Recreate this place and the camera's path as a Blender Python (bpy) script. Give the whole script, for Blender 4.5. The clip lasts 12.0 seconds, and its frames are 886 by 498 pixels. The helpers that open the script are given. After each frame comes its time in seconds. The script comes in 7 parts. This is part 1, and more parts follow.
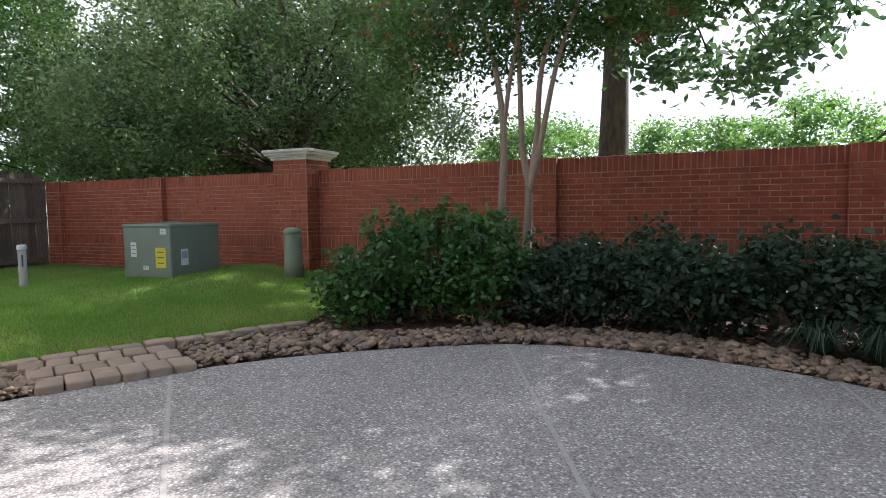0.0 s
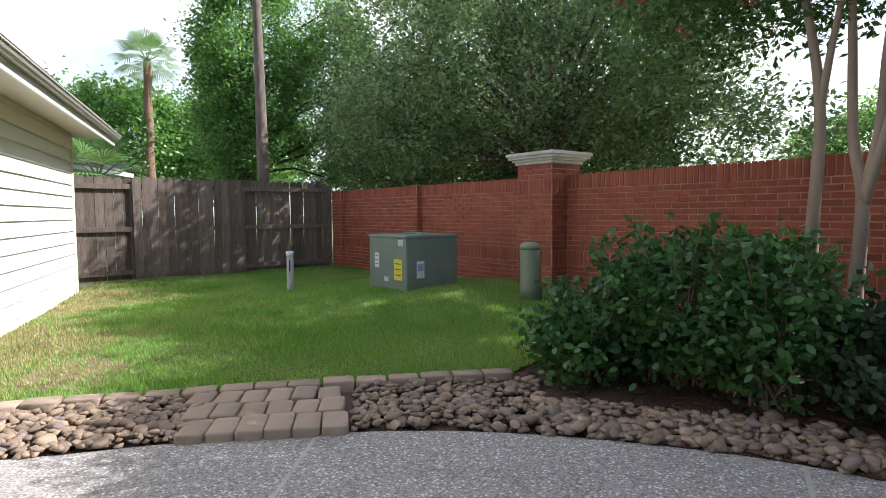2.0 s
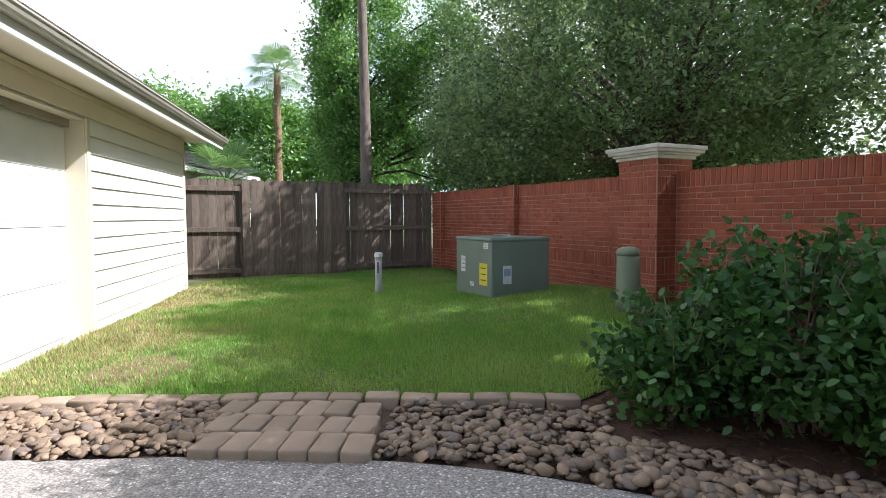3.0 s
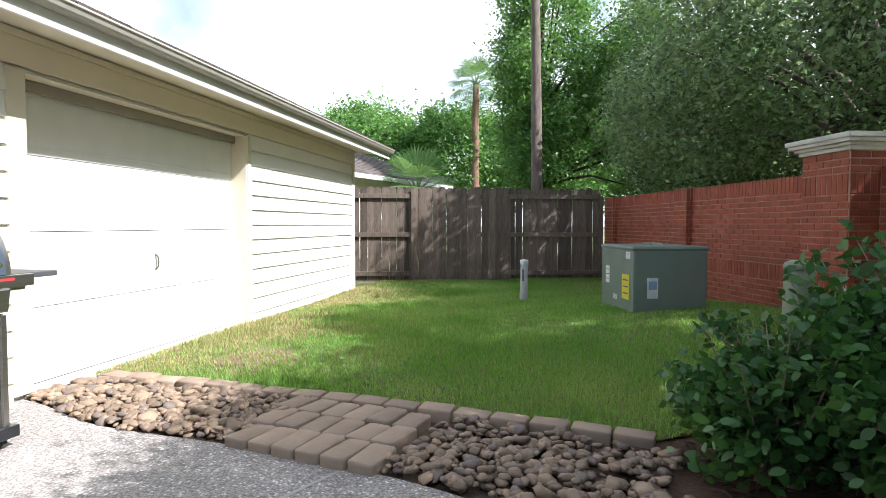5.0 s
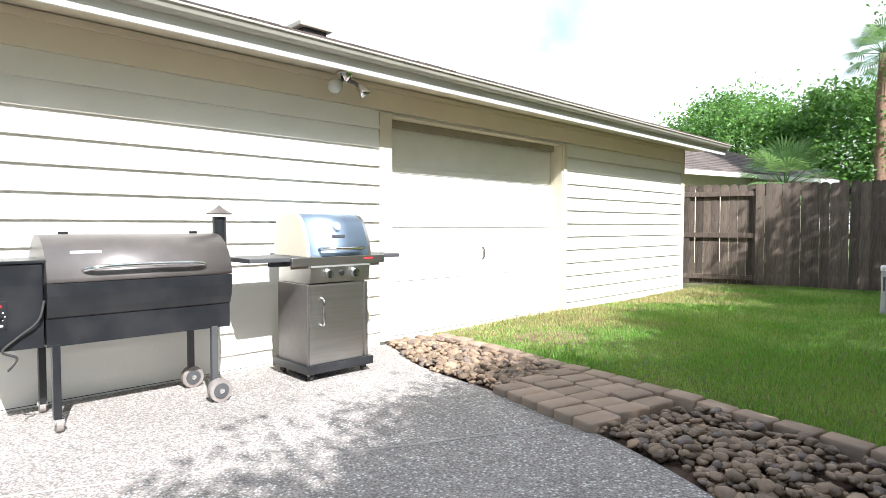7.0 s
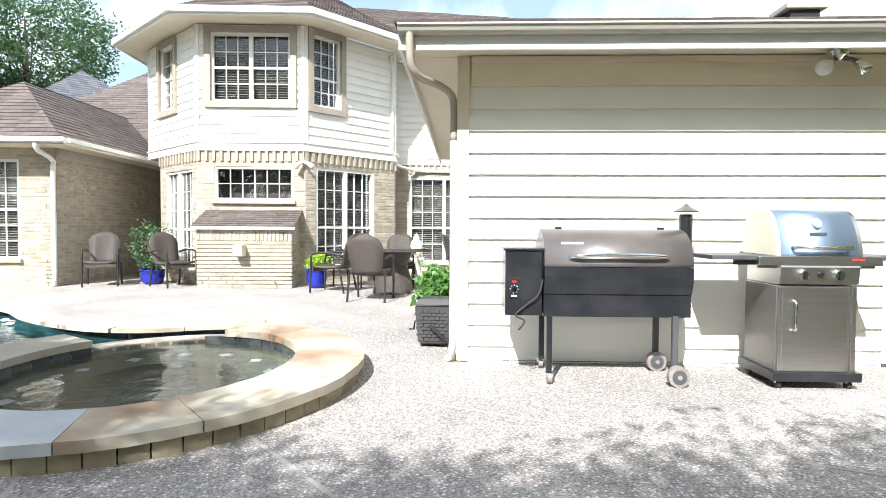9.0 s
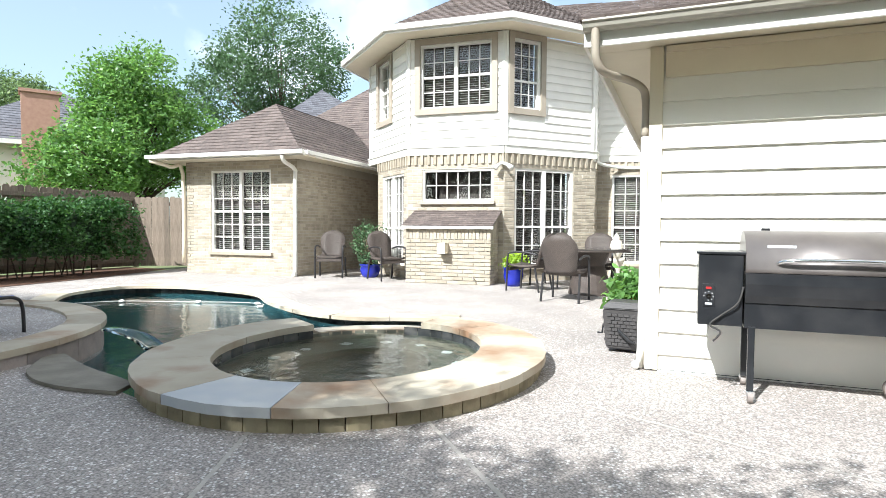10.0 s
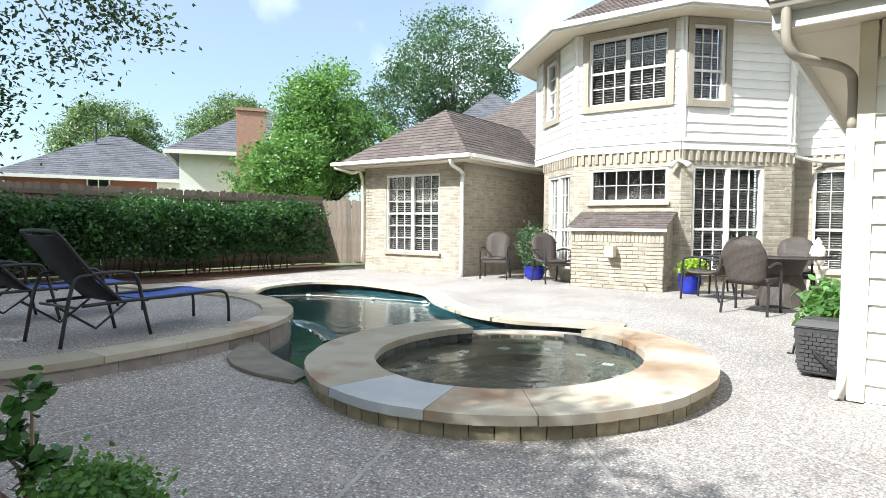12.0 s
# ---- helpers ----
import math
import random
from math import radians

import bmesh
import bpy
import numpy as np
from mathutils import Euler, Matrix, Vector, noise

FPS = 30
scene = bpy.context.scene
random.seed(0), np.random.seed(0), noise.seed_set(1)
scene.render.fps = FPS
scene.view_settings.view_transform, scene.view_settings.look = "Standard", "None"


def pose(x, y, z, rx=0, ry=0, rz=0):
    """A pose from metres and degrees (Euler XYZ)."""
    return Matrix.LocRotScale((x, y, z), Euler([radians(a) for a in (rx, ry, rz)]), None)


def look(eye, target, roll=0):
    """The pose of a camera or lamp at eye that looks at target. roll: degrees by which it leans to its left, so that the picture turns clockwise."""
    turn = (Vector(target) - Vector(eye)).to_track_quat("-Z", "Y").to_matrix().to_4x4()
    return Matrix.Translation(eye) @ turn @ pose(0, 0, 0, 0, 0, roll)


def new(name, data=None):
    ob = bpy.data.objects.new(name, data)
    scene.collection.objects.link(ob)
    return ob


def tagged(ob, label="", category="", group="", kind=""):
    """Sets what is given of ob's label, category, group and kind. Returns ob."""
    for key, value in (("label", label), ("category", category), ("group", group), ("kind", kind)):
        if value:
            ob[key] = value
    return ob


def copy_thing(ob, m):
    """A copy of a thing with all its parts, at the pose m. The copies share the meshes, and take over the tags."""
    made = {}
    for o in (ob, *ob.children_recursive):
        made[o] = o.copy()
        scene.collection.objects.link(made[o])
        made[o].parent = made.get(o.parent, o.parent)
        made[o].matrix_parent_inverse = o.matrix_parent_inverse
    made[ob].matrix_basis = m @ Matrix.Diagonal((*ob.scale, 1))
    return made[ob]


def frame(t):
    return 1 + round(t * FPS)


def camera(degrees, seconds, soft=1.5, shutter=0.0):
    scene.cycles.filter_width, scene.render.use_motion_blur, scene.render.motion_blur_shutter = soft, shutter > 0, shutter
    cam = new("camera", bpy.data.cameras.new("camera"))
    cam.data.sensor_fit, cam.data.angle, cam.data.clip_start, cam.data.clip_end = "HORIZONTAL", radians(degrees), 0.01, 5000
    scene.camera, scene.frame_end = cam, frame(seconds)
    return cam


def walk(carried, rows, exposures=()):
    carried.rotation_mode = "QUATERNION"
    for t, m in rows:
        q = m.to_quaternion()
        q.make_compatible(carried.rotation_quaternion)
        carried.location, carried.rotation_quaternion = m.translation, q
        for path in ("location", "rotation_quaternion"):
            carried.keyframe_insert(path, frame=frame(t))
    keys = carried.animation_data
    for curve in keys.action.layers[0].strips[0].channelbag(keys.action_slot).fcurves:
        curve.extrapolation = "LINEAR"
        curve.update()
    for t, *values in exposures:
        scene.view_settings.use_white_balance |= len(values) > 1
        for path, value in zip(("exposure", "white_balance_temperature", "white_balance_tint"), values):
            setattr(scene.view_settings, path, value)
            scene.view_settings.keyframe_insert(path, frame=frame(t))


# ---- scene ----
cam = camera(74.7, 12.0, soft=0.8)
PATH = [
    (0, (0.283, 0.786, 1.045), (-1.029, 2.289, 0.91), -0.7),
    (0.5, (0.059, 1.026, 1.085), (-1.414, 2.372, 0.95), -0.6),
    (1, (-0.141, 1.302, 1.112), (-1.777, 2.443, 0.979), -0.5),
    (1.5, (-0.302, 1.625, 1.153), (-2.064, 2.562, 1.022), -0.3),
    (2, (-0.443, 1.941, 1.174), (-2.302, 2.668, 1.052), -0.4),
    (2.5, (-0.572, 2.241, 1.176), (-2.504, 2.743, 1.059), -0.1),
    (3, (-0.767, 2.474, 1.154), (-2.736, 2.805, 1.043), -0.2),
    (3.2, (-0.855, 2.545, 1.176), (-2.834, 2.811, 1.057), 0.4),
    (4.8, (-1.006, 3.269, 1.138), (-2.984, 2.989, 1.051), 0.0),
    (5, (-1.002, 3.361, 1.129), (-2.964, 2.982, 1.045), 0.1),
    (5.5, (-0.945, 3.594, 1.123), (-2.851, 2.994, 1.04), 0.2),
    (6, (-0.864, 3.82, 1.1), (-2.673, 2.97, 1.02), 0.2),
    (6.5, (-0.83, 4.006, 1.092), (-2.459, 2.848, 1.01), 0.3),
    (6.7, (-0.807, 4.084, 1.092), (-2.349, 2.813, 1.011), 0.2),
    (8.3, (-0.821, 4.433, 1.032), (-1.273, 2.486, 0.961), 0.1),
    (8.5, (-0.843, 4.442, 1.032), (-1.139, 2.466, 0.96), 0.1),
    (9, (-0.87, 4.519, 1.038), (-0.798, 2.521, 0.968), 0.3),
    (9.5, (-0.964, 4.54, 1.057), (-0.513, 2.593, 0.98), 0.3),
    (10, (-1.041, 4.527, 1.054), (-0.285, 2.677, 0.975), 0.4),
    (10.5, (-1.079, 4.505, 1.07), (-0.134, 2.744, 0.987), 0.4),
    (11, (-1.095, 4.498, 1.087), (-0.005, 2.823, 1.0), 0.4),
    (11.5, (-1.098, 4.482, 1.112), (0.094, 2.878, 1.021), 0.3),
    (12, (-1.092, 4.444, 1.098), (0.16, 2.886, 1.013), 0.5),
]
walk(cam, [(t, look(eye, target, roll)) for t, eye, target, roll in PATH],
     exposures=[(0, 0.70, 6000, 12), (3.2, 0.81, 5980, 11), (5.0, 0.88, 5980, 10), (6.7, 0.97, 6020, 9), (8.3, 1.0, 6060, 7), (10, 0.94, 6050, 6), (12, 0.84, 6020, 5)])

# ---- sky and sun ----
SUN_UP, SUN_YAW = 42.0, -17.0          # elevation, and yaw of the way to the sun
world = bpy.data.worlds.new("sky")
scene.world = world
world.use_nodes = True
wn, wl = world.node_tree.nodes, world.node_tree.links
wn.clear()
sky = wn.new("ShaderNodeTexSky")
sky.sky_type, sky.sun_disc = "NISHITA", False
sky.sun_elevation, sky.sun_rotation = radians(SUN_UP), radians(-SUN_YAW)
sky.air_density, sky.dust_density, sky.ozone_density = 1.0, 1.6, 1.6
cloud = wn.new("ShaderNodeTexNoise")
cloud.noise_dimensions = "4D"
cloud.inputs["W"].default_value = 2.0
cloud.inputs["Scale"].default_value, cloud.inputs["Detail"].default_value = 3.2, 7.0
ramp = wn.new("ShaderNodeValToRGB")
ramp.color_ramp.elements[0].color = (0.22, 0.22, 0.22, 1)
ramp.color_ramp.elements[0].position, ramp.color_ramp.elements[1].position = 0.46, 0.62
mix = wn.new("ShaderNodeMix")
mix.data_type = "RGBA"
mix.inputs["B"].default_value = (9.0, 9.0, 9.2, 1)
back = wn.new("ShaderNodeBackground")
back.inputs["Strength"].default_value = 0.1
wout = wn.new("ShaderNodeOutputWorld")
way = wn.new("ShaderNodeTexCoord")
axes = wn.new("ShaderNodeSeparateXYZ")
bank = wn.new("ShaderNodeMath")
bank.operation = "MULTIPLY_ADD"
bank.inputs[1].default_value = -0.125
wl.new(way.outputs["Generated"], axes.inputs["Vector"])
wl.new(axes.outputs["X"], bank.inputs[0])
wl.new(cloud.outputs["Fac"], bank.inputs[2])
wl.new(bank.outputs[0], ramp.inputs["Fac"])
wl.new(ramp.outputs["Color"], mix.inputs["Factor"])
haze = wn.new("ShaderNodeMix")
haze.data_type, haze.blend_type = "RGBA", "MULTIPLY"
haze.inputs["Factor"].default_value = 1.0
haze.inputs["B"].default_value = (1.1, 1.2, 1.14, 1)
wl.new(sky.outputs["Color"], haze.inputs["A"])
wl.new(haze.outputs["Result"], mix.inputs["A"])
wl.new(mix.outputs["Result"], back.inputs["Color"])
wl.new(back.outputs["Background"], wout.inputs["Surface"])
lamp = bpy.data.lights.new("sun", "SUN")
lamp.energy, lamp.angle, lamp.color = 5.7, radians(0.53), (1.0, 0.97, 0.93)
sun = new("sun", lamp)
ce = math.cos(radians(SUN_UP))
TO_SUN = Vector((-math.sin(radians(SUN_YAW)) * ce, math.cos(radians(SUN_YAW)) * ce, math.sin(radians(SUN_UP))))
sun.matrix_world = look(TO_SUN * 40, (0, 0, 0))


# ---- materials ----
def mat(name, a, b=None, scale=6.0, rough=0.7, bump=0.0, metal=0.0, fine=None, rand=0.0, stretch=(1, 1, 1), spec=0.5, dirt=None, dirt_scale=1.5, dirt_amount=0.5):
    """Two colours mixed by noise at one scale, stains at a second, relief, and a change from piece to piece."""
    m = bpy.data.materials.new(name)
    m.use_nodes = True
    n, l = m.node_tree.nodes, m.node_tree.links
    p = n["Principled BSDF"]
    p.inputs["Roughness"].default_value, p.inputs["Metallic"].default_value = rough, metal
    p.inputs["Specular IOR Level"].default_value = spec
    b = b or tuple(c * 0.8 for c in a)
    tc = n.new("ShaderNodeTexCoord")
    mp = n.new("ShaderNodeMapping")
    mp.inputs["Scale"].default_value = stretch
    l.new(tc.outputs["Object"], mp.inputs["Vector"])
    nz = n.new("ShaderNodeTexNoise")
    nz.inputs["Scale"].default_value, nz.inputs["Detail"].default_value = scale, 6.0
    l.new(mp.outputs["Vector"], nz.inputs["Vector"])
    cr = n.new("ShaderNodeValToRGB")
    cr.color_ramp.elements[0].position, cr.color_ramp.elements[1].position = 0.32, 0.68
    cr.color_ramp.elements[0].color, cr.color_ramp.elements[1].color = (*a, 1), (*b, 1)
    l.new(nz.outputs["Fac"], cr.inputs["Fac"])
    col = cr.outputs["Color"]
    if dirt:
        dz = n.new("ShaderNodeTexNoise")
        dz.inputs["Scale"].default_value, dz.inputs["Detail"].default_value = dirt_scale, 5.0
        l.new(tc.outputs["Object"], dz.inputs["Vector"])
        dr = n.new("ShaderNodeMapRange")
        dr.inputs["From Min"].default_value, dr.inputs["From Max"].default_value = 0.48, 0.72
        dr.inputs["To Max"].default_value = dirt_amount
        l.new(dz.outputs["Fac"], dr.inputs["Value"])
        dm = n.new("ShaderNodeMix")
        dm.data_type = "RGBA"
        dm.inputs["B"].default_value = (*dirt, 1)
        l.new(dr.outputs["Result"], dm.inputs["Factor"])
        l.new(col, dm.inputs["A"])
        col = dm.outputs["Result"]
    if rand:
        ob, ge = n.new("ShaderNodeObjectInfo"), n.new("ShaderNodeNewGeometry")
        ad = n.new("ShaderNodeMath")
        l.new(ob.outputs["Random"], ad.inputs[0])
        l.new(ge.outputs["Random Per Island"], ad.inputs[1])
        fr = n.new("ShaderNodeMath")
        fr.operation = "FRACT"
        l.new(ad.outputs[0], fr.inputs[0])
        rg = n.new("ShaderNodeMapRange")
        rg.inputs["To Min"].default_value, rg.inputs["To Max"].default_value = 1 - rand, 1 + rand
        l.new(fr.outputs[0], rg.inputs["Value"])
        hs = n.new("ShaderNodeHueSaturation")
        l.new(rg.outputs["Result"], hs.inputs["Value"])
        l.new(col, hs.inputs["Color"])
        col = hs.outputs["Color"]
    l.new(col, p.inputs["Base Color"])
    if bump:
        fz = n.new("ShaderNodeTexNoise")
        fz.inputs["Scale"].default_value, fz.inputs["Detail"].default_value = fine or scale * 6, 8.0
        l.new(mp.outputs["Vector"], fz.inputs["Vector"])
        bp = n.new("ShaderNodeBump")
        bp.inputs["Strength"].default_value, bp.inputs["Distance"].default_value = min(1.0, bump), 0.01
        l.new(fz.outputs["Fac"], bp.inputs["Height"])
        l.new(bp.outputs["Normal"], p.inputs["Normal"])
    return m


def pebble_mat(name, cols, scale, rough=0.75, bump=0.5):
    """Exposed aggregate: a stone a cell, each of its own colour, with sunk joints."""
    m = mat(name, cols[0], cols[1], rough=rough)
    n, l = m.node_tree.nodes, m.node_tree.links
    p = n["Principled BSDF"]
    tc = n.new("ShaderNodeTexCoord")
    vo = n.new("ShaderNodeTexVoronoi")
    vo.inputs["Scale"].default_value = scale
    l.new(tc.outputs["Object"], vo.inputs["Vector"])
    cr = n.new("ShaderNodeValToRGB")
    cr.color_ramp.interpolation = "CONSTANT"
    for i, c in enumerate(cols):
        e = cr.color_ramp.elements[i] if i < 2 else cr.color_ramp.elements.new(0)
        e.position, e.color = i / len(cols), (*c, 1)
    sp = n.new("ShaderNodeSeparateColor")
    l.new(vo.outputs["Color"], sp.inputs["Color"])
    l.new(sp.outputs["Red"], cr.inputs["Fac"])
    edge = n.new("ShaderNodeMapRange")
    edge.inputs["From Min"].default_value, edge.inputs["From Max"].default_value = 0.35, 0.75
    edge.inputs["To Min"].default_value, edge.inputs["To Max"].default_value = 1.0, 0.5
    l.new(vo.outputs["Distance"], edge.inputs["Value"])
    st = n.new("ShaderNodeTexNoise")
    st.inputs["Scale"].default_value, st.inputs["Detail"].default_value = 1.1, 5.0
    l.new(tc.outputs["Object"], st.inputs["Vector"])
    sm = n.new("ShaderNodeMapRange")
    sm.inputs["From Min"].default_value, sm.inputs["From Max"].default_value = 0.3, 0.7
    sm.inputs["To Min"].default_value, sm.inputs["To Max"].default_value = 0.82, 1.12
    l.new(st.outputs["Fac"], sm.inputs["Value"])
    mu = n.new("ShaderNodeMath")
    mu.operation = "MULTIPLY"
    l.new(edge.outputs["Result"], mu.inputs[0])
    l.new(sm.outputs["Result"], mu.inputs[1])
    hs = n.new("ShaderNodeHueSaturation")
    l.new(mu.outputs[0], hs.inputs["Value"])
    l.new(cr.outputs["Color"], hs.inputs["Color"])
    l.new(hs.outputs["Color"], p.inputs["Base Color"])
    bp = n.new("ShaderNodeBump")
    bp.inputs["Strength"].default_value, bp.inputs["Distance"].default_value = bump, 0.004
    bp.invert = True
    l.new(vo.outputs["Distance"], bp.inputs["Height"])
    l.new(bp.outputs["Normal"], p.inputs["Normal"])
    return m


def leaf_mat(name, a, b, through_light=0.35, rough=0.45, rand=0.28):
    m = mat(name, a, b, scale=0.9, rough=rough, rand=rand, spec=0.45)
    n, l = m.node_tree.nodes, m.node_tree.links
    p = n["Principled BSDF"]
    tr = n.new("ShaderNodeBsdfTranslucent")
    src = p.inputs["Base Color"].links[0].from_socket
    hs = n.new("ShaderNodeHueSaturation")
    hs.inputs["Hue"].default_value, hs.inputs["Saturation"].default_value, hs.inputs["Value"].default_value = 0.475, 1.15, 1.6
    l.new(src, hs.inputs["Color"])
    l.new(hs.outputs["Color"], tr.inputs["Color"])
    mx = n.new("ShaderNodeMixShader")
    mx.inputs["Fac"].default_value = through_light
    l.new(p.outputs["BSDF"], mx.inputs[1])
    l.new(tr.outputs["BSDF"], mx.inputs[2])
    l.new(mx.outputs["Shader"], n["Material Output"].inputs["Surface"])
    return m


def glass_mat(name, tint=(1, 1, 1), rough=0.0, ior=1.45):
    m = bpy.data.materials.new(name)
    m.use_nodes = True
    p = m.node_tree.nodes["Principled BSDF"]
    p.inputs["Base Color"].default_value = (*tint, 1)
    p.inputs["Roughness"].default_value, p.inputs["IOR"].default_value = rough, ior
    p.inputs["Transmission Weight"].default_value = 1.0
    return m


M_PATIO = pebble_mat("exposed_aggregate", [(0.40, 0.355, 0.325), (0.29, 0.24, 0.22), (0.58, 0.54, 0.50), (0.08, 0.072, 0.072), (0.46, 0.395, 0.345), (0.35, 0.33, 0.33), (0.70, 0.67, 0.64), (0.20, 0.16, 0.145)], 84.0)
M_JOINT = mat("joint_strip", (0.45, 0.41, 0.37), (0.37, 0.345, 0.31), 20, 0.85, 0.3)
M_SOIL = mat("soil", (0.07, 0.045, 0.03), (0.12, 0.075, 0.05), 9, 0.95, 0.8)
M_MULCH = mat("mulch", (0.055, 0.028, 0.017), (0.12, 0.06, 0.035), 40, 0.95, 1.0, rand=0.4)
M_TURF = mat("turf_soil", (0.10, 0.13, 0.045), (0.20, 0.17, 0.085), 2.5, 0.95, 0.8, fine=60, dirt=(0.16, 0.10, 0.055), dirt_scale=0.9, dirt_amount=0.6)
M_GRASS = leaf_mat("grass_blade", (0.13, 0.29, 0.05), (0.24, 0.36, 0.095), 0.38, 0.6)
M_DRYGRASS = leaf_mat("dry_grass_blade", (0.27, 0.27, 0.10), (0.42, 0.36, 0.18), 0.3, 0.7)
M_FARGROUND = mat("far_ground", (0.10, 0.15, 0.05), (0.16, 0.17, 0.08), 0.3, 0.95)
M_PEBBLES = mat("river_stone", (0.24, 0.20, 0.17), (0.36, 0.305, 0.26), 14, 0.6, 0.35, rand=0.4)
nt = M_PEBBLES.node_tree
info, isle, add, wrap, hues, tint = (nt.nodes.new("ShaderNode" + k) for k in ("ObjectInfo", "NewGeometry", "Math", "Math", "ValToRGB", "Mix"))
wrap.operation, tint.data_type, tint.blend_type = "FRACT", "RGBA", "MULTIPLY"
nt.links.new(info.outputs["Random"], add.inputs[0])
nt.links.new(isle.outputs["Random Per Island"], add.inputs[1])
nt.links.new(add.outputs[0], wrap.inputs[0])
nt.links.new(wrap.outputs[0], hues.inputs["Fac"])
hues.color_ramp.interpolation = "CONSTANT"
for k, c in enumerate(((0.9, 0.74, 0.58), (0.6, 0.5, 0.44), (1.0, 0.88, 0.75), (0.66, 0.47, 0.37), (0.78, 0.77, 0.78), (0.9, 0.67, 0.48), (0.46, 0.41, 0.4), (1.0, 0.99, 0.96))):
    e = hues.color_ramp.elements[k] if k < 2 else hues.color_ramp.elements.new(0)
    e.position, e.color = k / 8, (*c, 1)
tint.inputs["Factor"].default_value = 1.0
nt.links.new(nt.nodes["Principled BSDF"].inputs["Base Color"].links[0].from_socket, tint.inputs["A"])
nt.links.new(hues.outputs["Color"], tint.inputs["B"])
nt.links.new(tint.outputs["Result"], nt.nodes["Principled BSDF"].inputs["Base Color"])
M_PAVER = mat("tan_paver", (0.29, 0.205, 0.145), (0.37, 0.27, 0.20), 7, 0.85, 0.35, rand=0.16, dirt=(0.2, 0.17, 0.13), dirt_scale=3)
M_FLAG = mat("flagstone", (0.48, 0.435, 0.35), (0.39, 0.335, 0.25), 2.2, 0.8, 0.45, rand=0.2, dirt=(0.25, 0.135, 0.07), dirt_scale=1.9, dirt_amount=0.9)
M_PALEFLAG = mat("pale_flagstone", (0.52, 0.47, 0.38), (0.44, 0.385, 0.30), 2.2, 0.8, 0.45, rand=0.12, dirt=(0.36, 0.25, 0.14), dirt_scale=1.6, dirt_amount=0.6)
M_LEDGE = mat("weathered_ledge", (0.235, 0.215, 0.175), (0.175, 0.155, 0.125), 5, 0.85, 0.5, dirt=(0.11, 0.09, 0.07), dirt_scale=4)
M_FLAGGREY = mat("grey_flagstone", (0.40, 0.42, 0.45), (0.48, 0.48, 0.47), 3, 0.75, 0.3)
M_BLOCK = mat("spa_block", (0.34, 0.29, 0.18), (0.24, 0.20, 0.13), 8, 0.85, 0.4, rand=0.2, dirt=(0.12, 0.11, 0.06), dirt_scale=4)
M_BLOCKG = mat("platform_block", (0.24, 0.21, 0.20), (0.33, 0.28, 0.25), 8, 0.85, 0.4, rand=0.2)
M_BRICK = mat("red_brick", (0.25, 0.05, 0.022), (0.34, 0.088, 0.042), 7, 0.85, 0.4, rand=0.16, dirt=(0.17, 0.05, 0.035), dirt_scale=1.3)
M_MORTAR = mat("red_mortar", (0.44, 0.27, 0.19), (0.29, 0.115, 0.07), 5, 0.95, 0.5)
M_CAP = mat("cast_stone", (0.58, 0.55, 0.48), (0.48, 0.45, 0.38), 6, 0.8, 0.25, dirt=(0.3, 0.28, 0.23), dirt_scale=5)
M_HBRICK = mat("tan_brick", (0.31, 0.265, 0.205), (0.40, 0.35, 0.275), 6, 0.85, 0.35, rand=0.17)
M_HMORTAR = mat("tan_mortar", (0.43, 0.395, 0.335), (0.37, 0.335, 0.28), 8, 0.95, 0.3)
M_SIDING = mat("cream_siding", (0.80, 0.775, 0.71), (0.77, 0.745, 0.68), 3, 0.6, 0.12, fine=40)
M_TRIM = mat("cream_trim", (0.70, 0.63, 0.49), (0.66, 0.59, 0.46), 4, 0.55, 0.08)
M_WHITE = mat("white_paint", (0.78, 0.76, 0.71), (0.73, 0.71, 0.66), 4, 0.5, 0.06)
M_SURROUND = mat("taupe_surround", (0.35, 0.30, 0.24), (0.31, 0.27, 0.215), 5, 0.6, 0.1)
M_GUTTER = mat("grey_gutter", (0.44, 0.41, 0.35), (0.38, 0.36, 0.31), 5, 0.45, 0.05)
M_SHINGLE = mat("brown_shingle", (0.15, 0.117, 0.105), (0.10, 0.08, 0.073), 14, 0.95, 0.7, rand=0.22, fine=200)
M_SHINGLEG = mat("grey_shingle", (0.13, 0.13, 0.145), (0.085, 0.085, 0.10), 14, 0.95, 0.7, rand=0.2, fine=200)
M_FENCE = mat("weathered_cedar", (0.165, 0.125, 0.098), (0.085, 0.062, 0.048), 9, 0.9, 0.6, rand=0.35, stretch=(6, 6, 0.7))
M_FENCE2 = mat("grey_brown_cedar", (0.25, 0.20, 0.155), (0.17, 0.135, 0.105), 9, 0.9, 0.6, rand=0.25, stretch=(6, 6, 0.7))
M_BARK = mat("bark", (0.12, 0.085, 0.062), (0.05, 0.037, 0.03), 14, 0.95, 1.0, stretch=(1, 1, 0.25), fine=40)
M_MYRTLE = mat("smooth_bark", (0.34, 0.25, 0.175), (0.22, 0.155, 0.11), 9, 0.75, 0.3, stretch=(1, 1, 0.3))
M_OAK = leaf_mat("oak_leaf", (0.09, 0.155, 0.065), (0.19, 0.26, 0.125), 0.42, 0.32, 0.5)
M_OAKDARK = leaf_mat("dark_oak_leaf", (0.045, 0.08, 0.032), (0.08, 0.125, 0.05), 0.35, 0.5)
M_BRIGHT = leaf_mat("bright_leaf", (0.085, 0.19, 0.05), (0.17, 0.31, 0.10), 0.45, 0.42, 0.4)
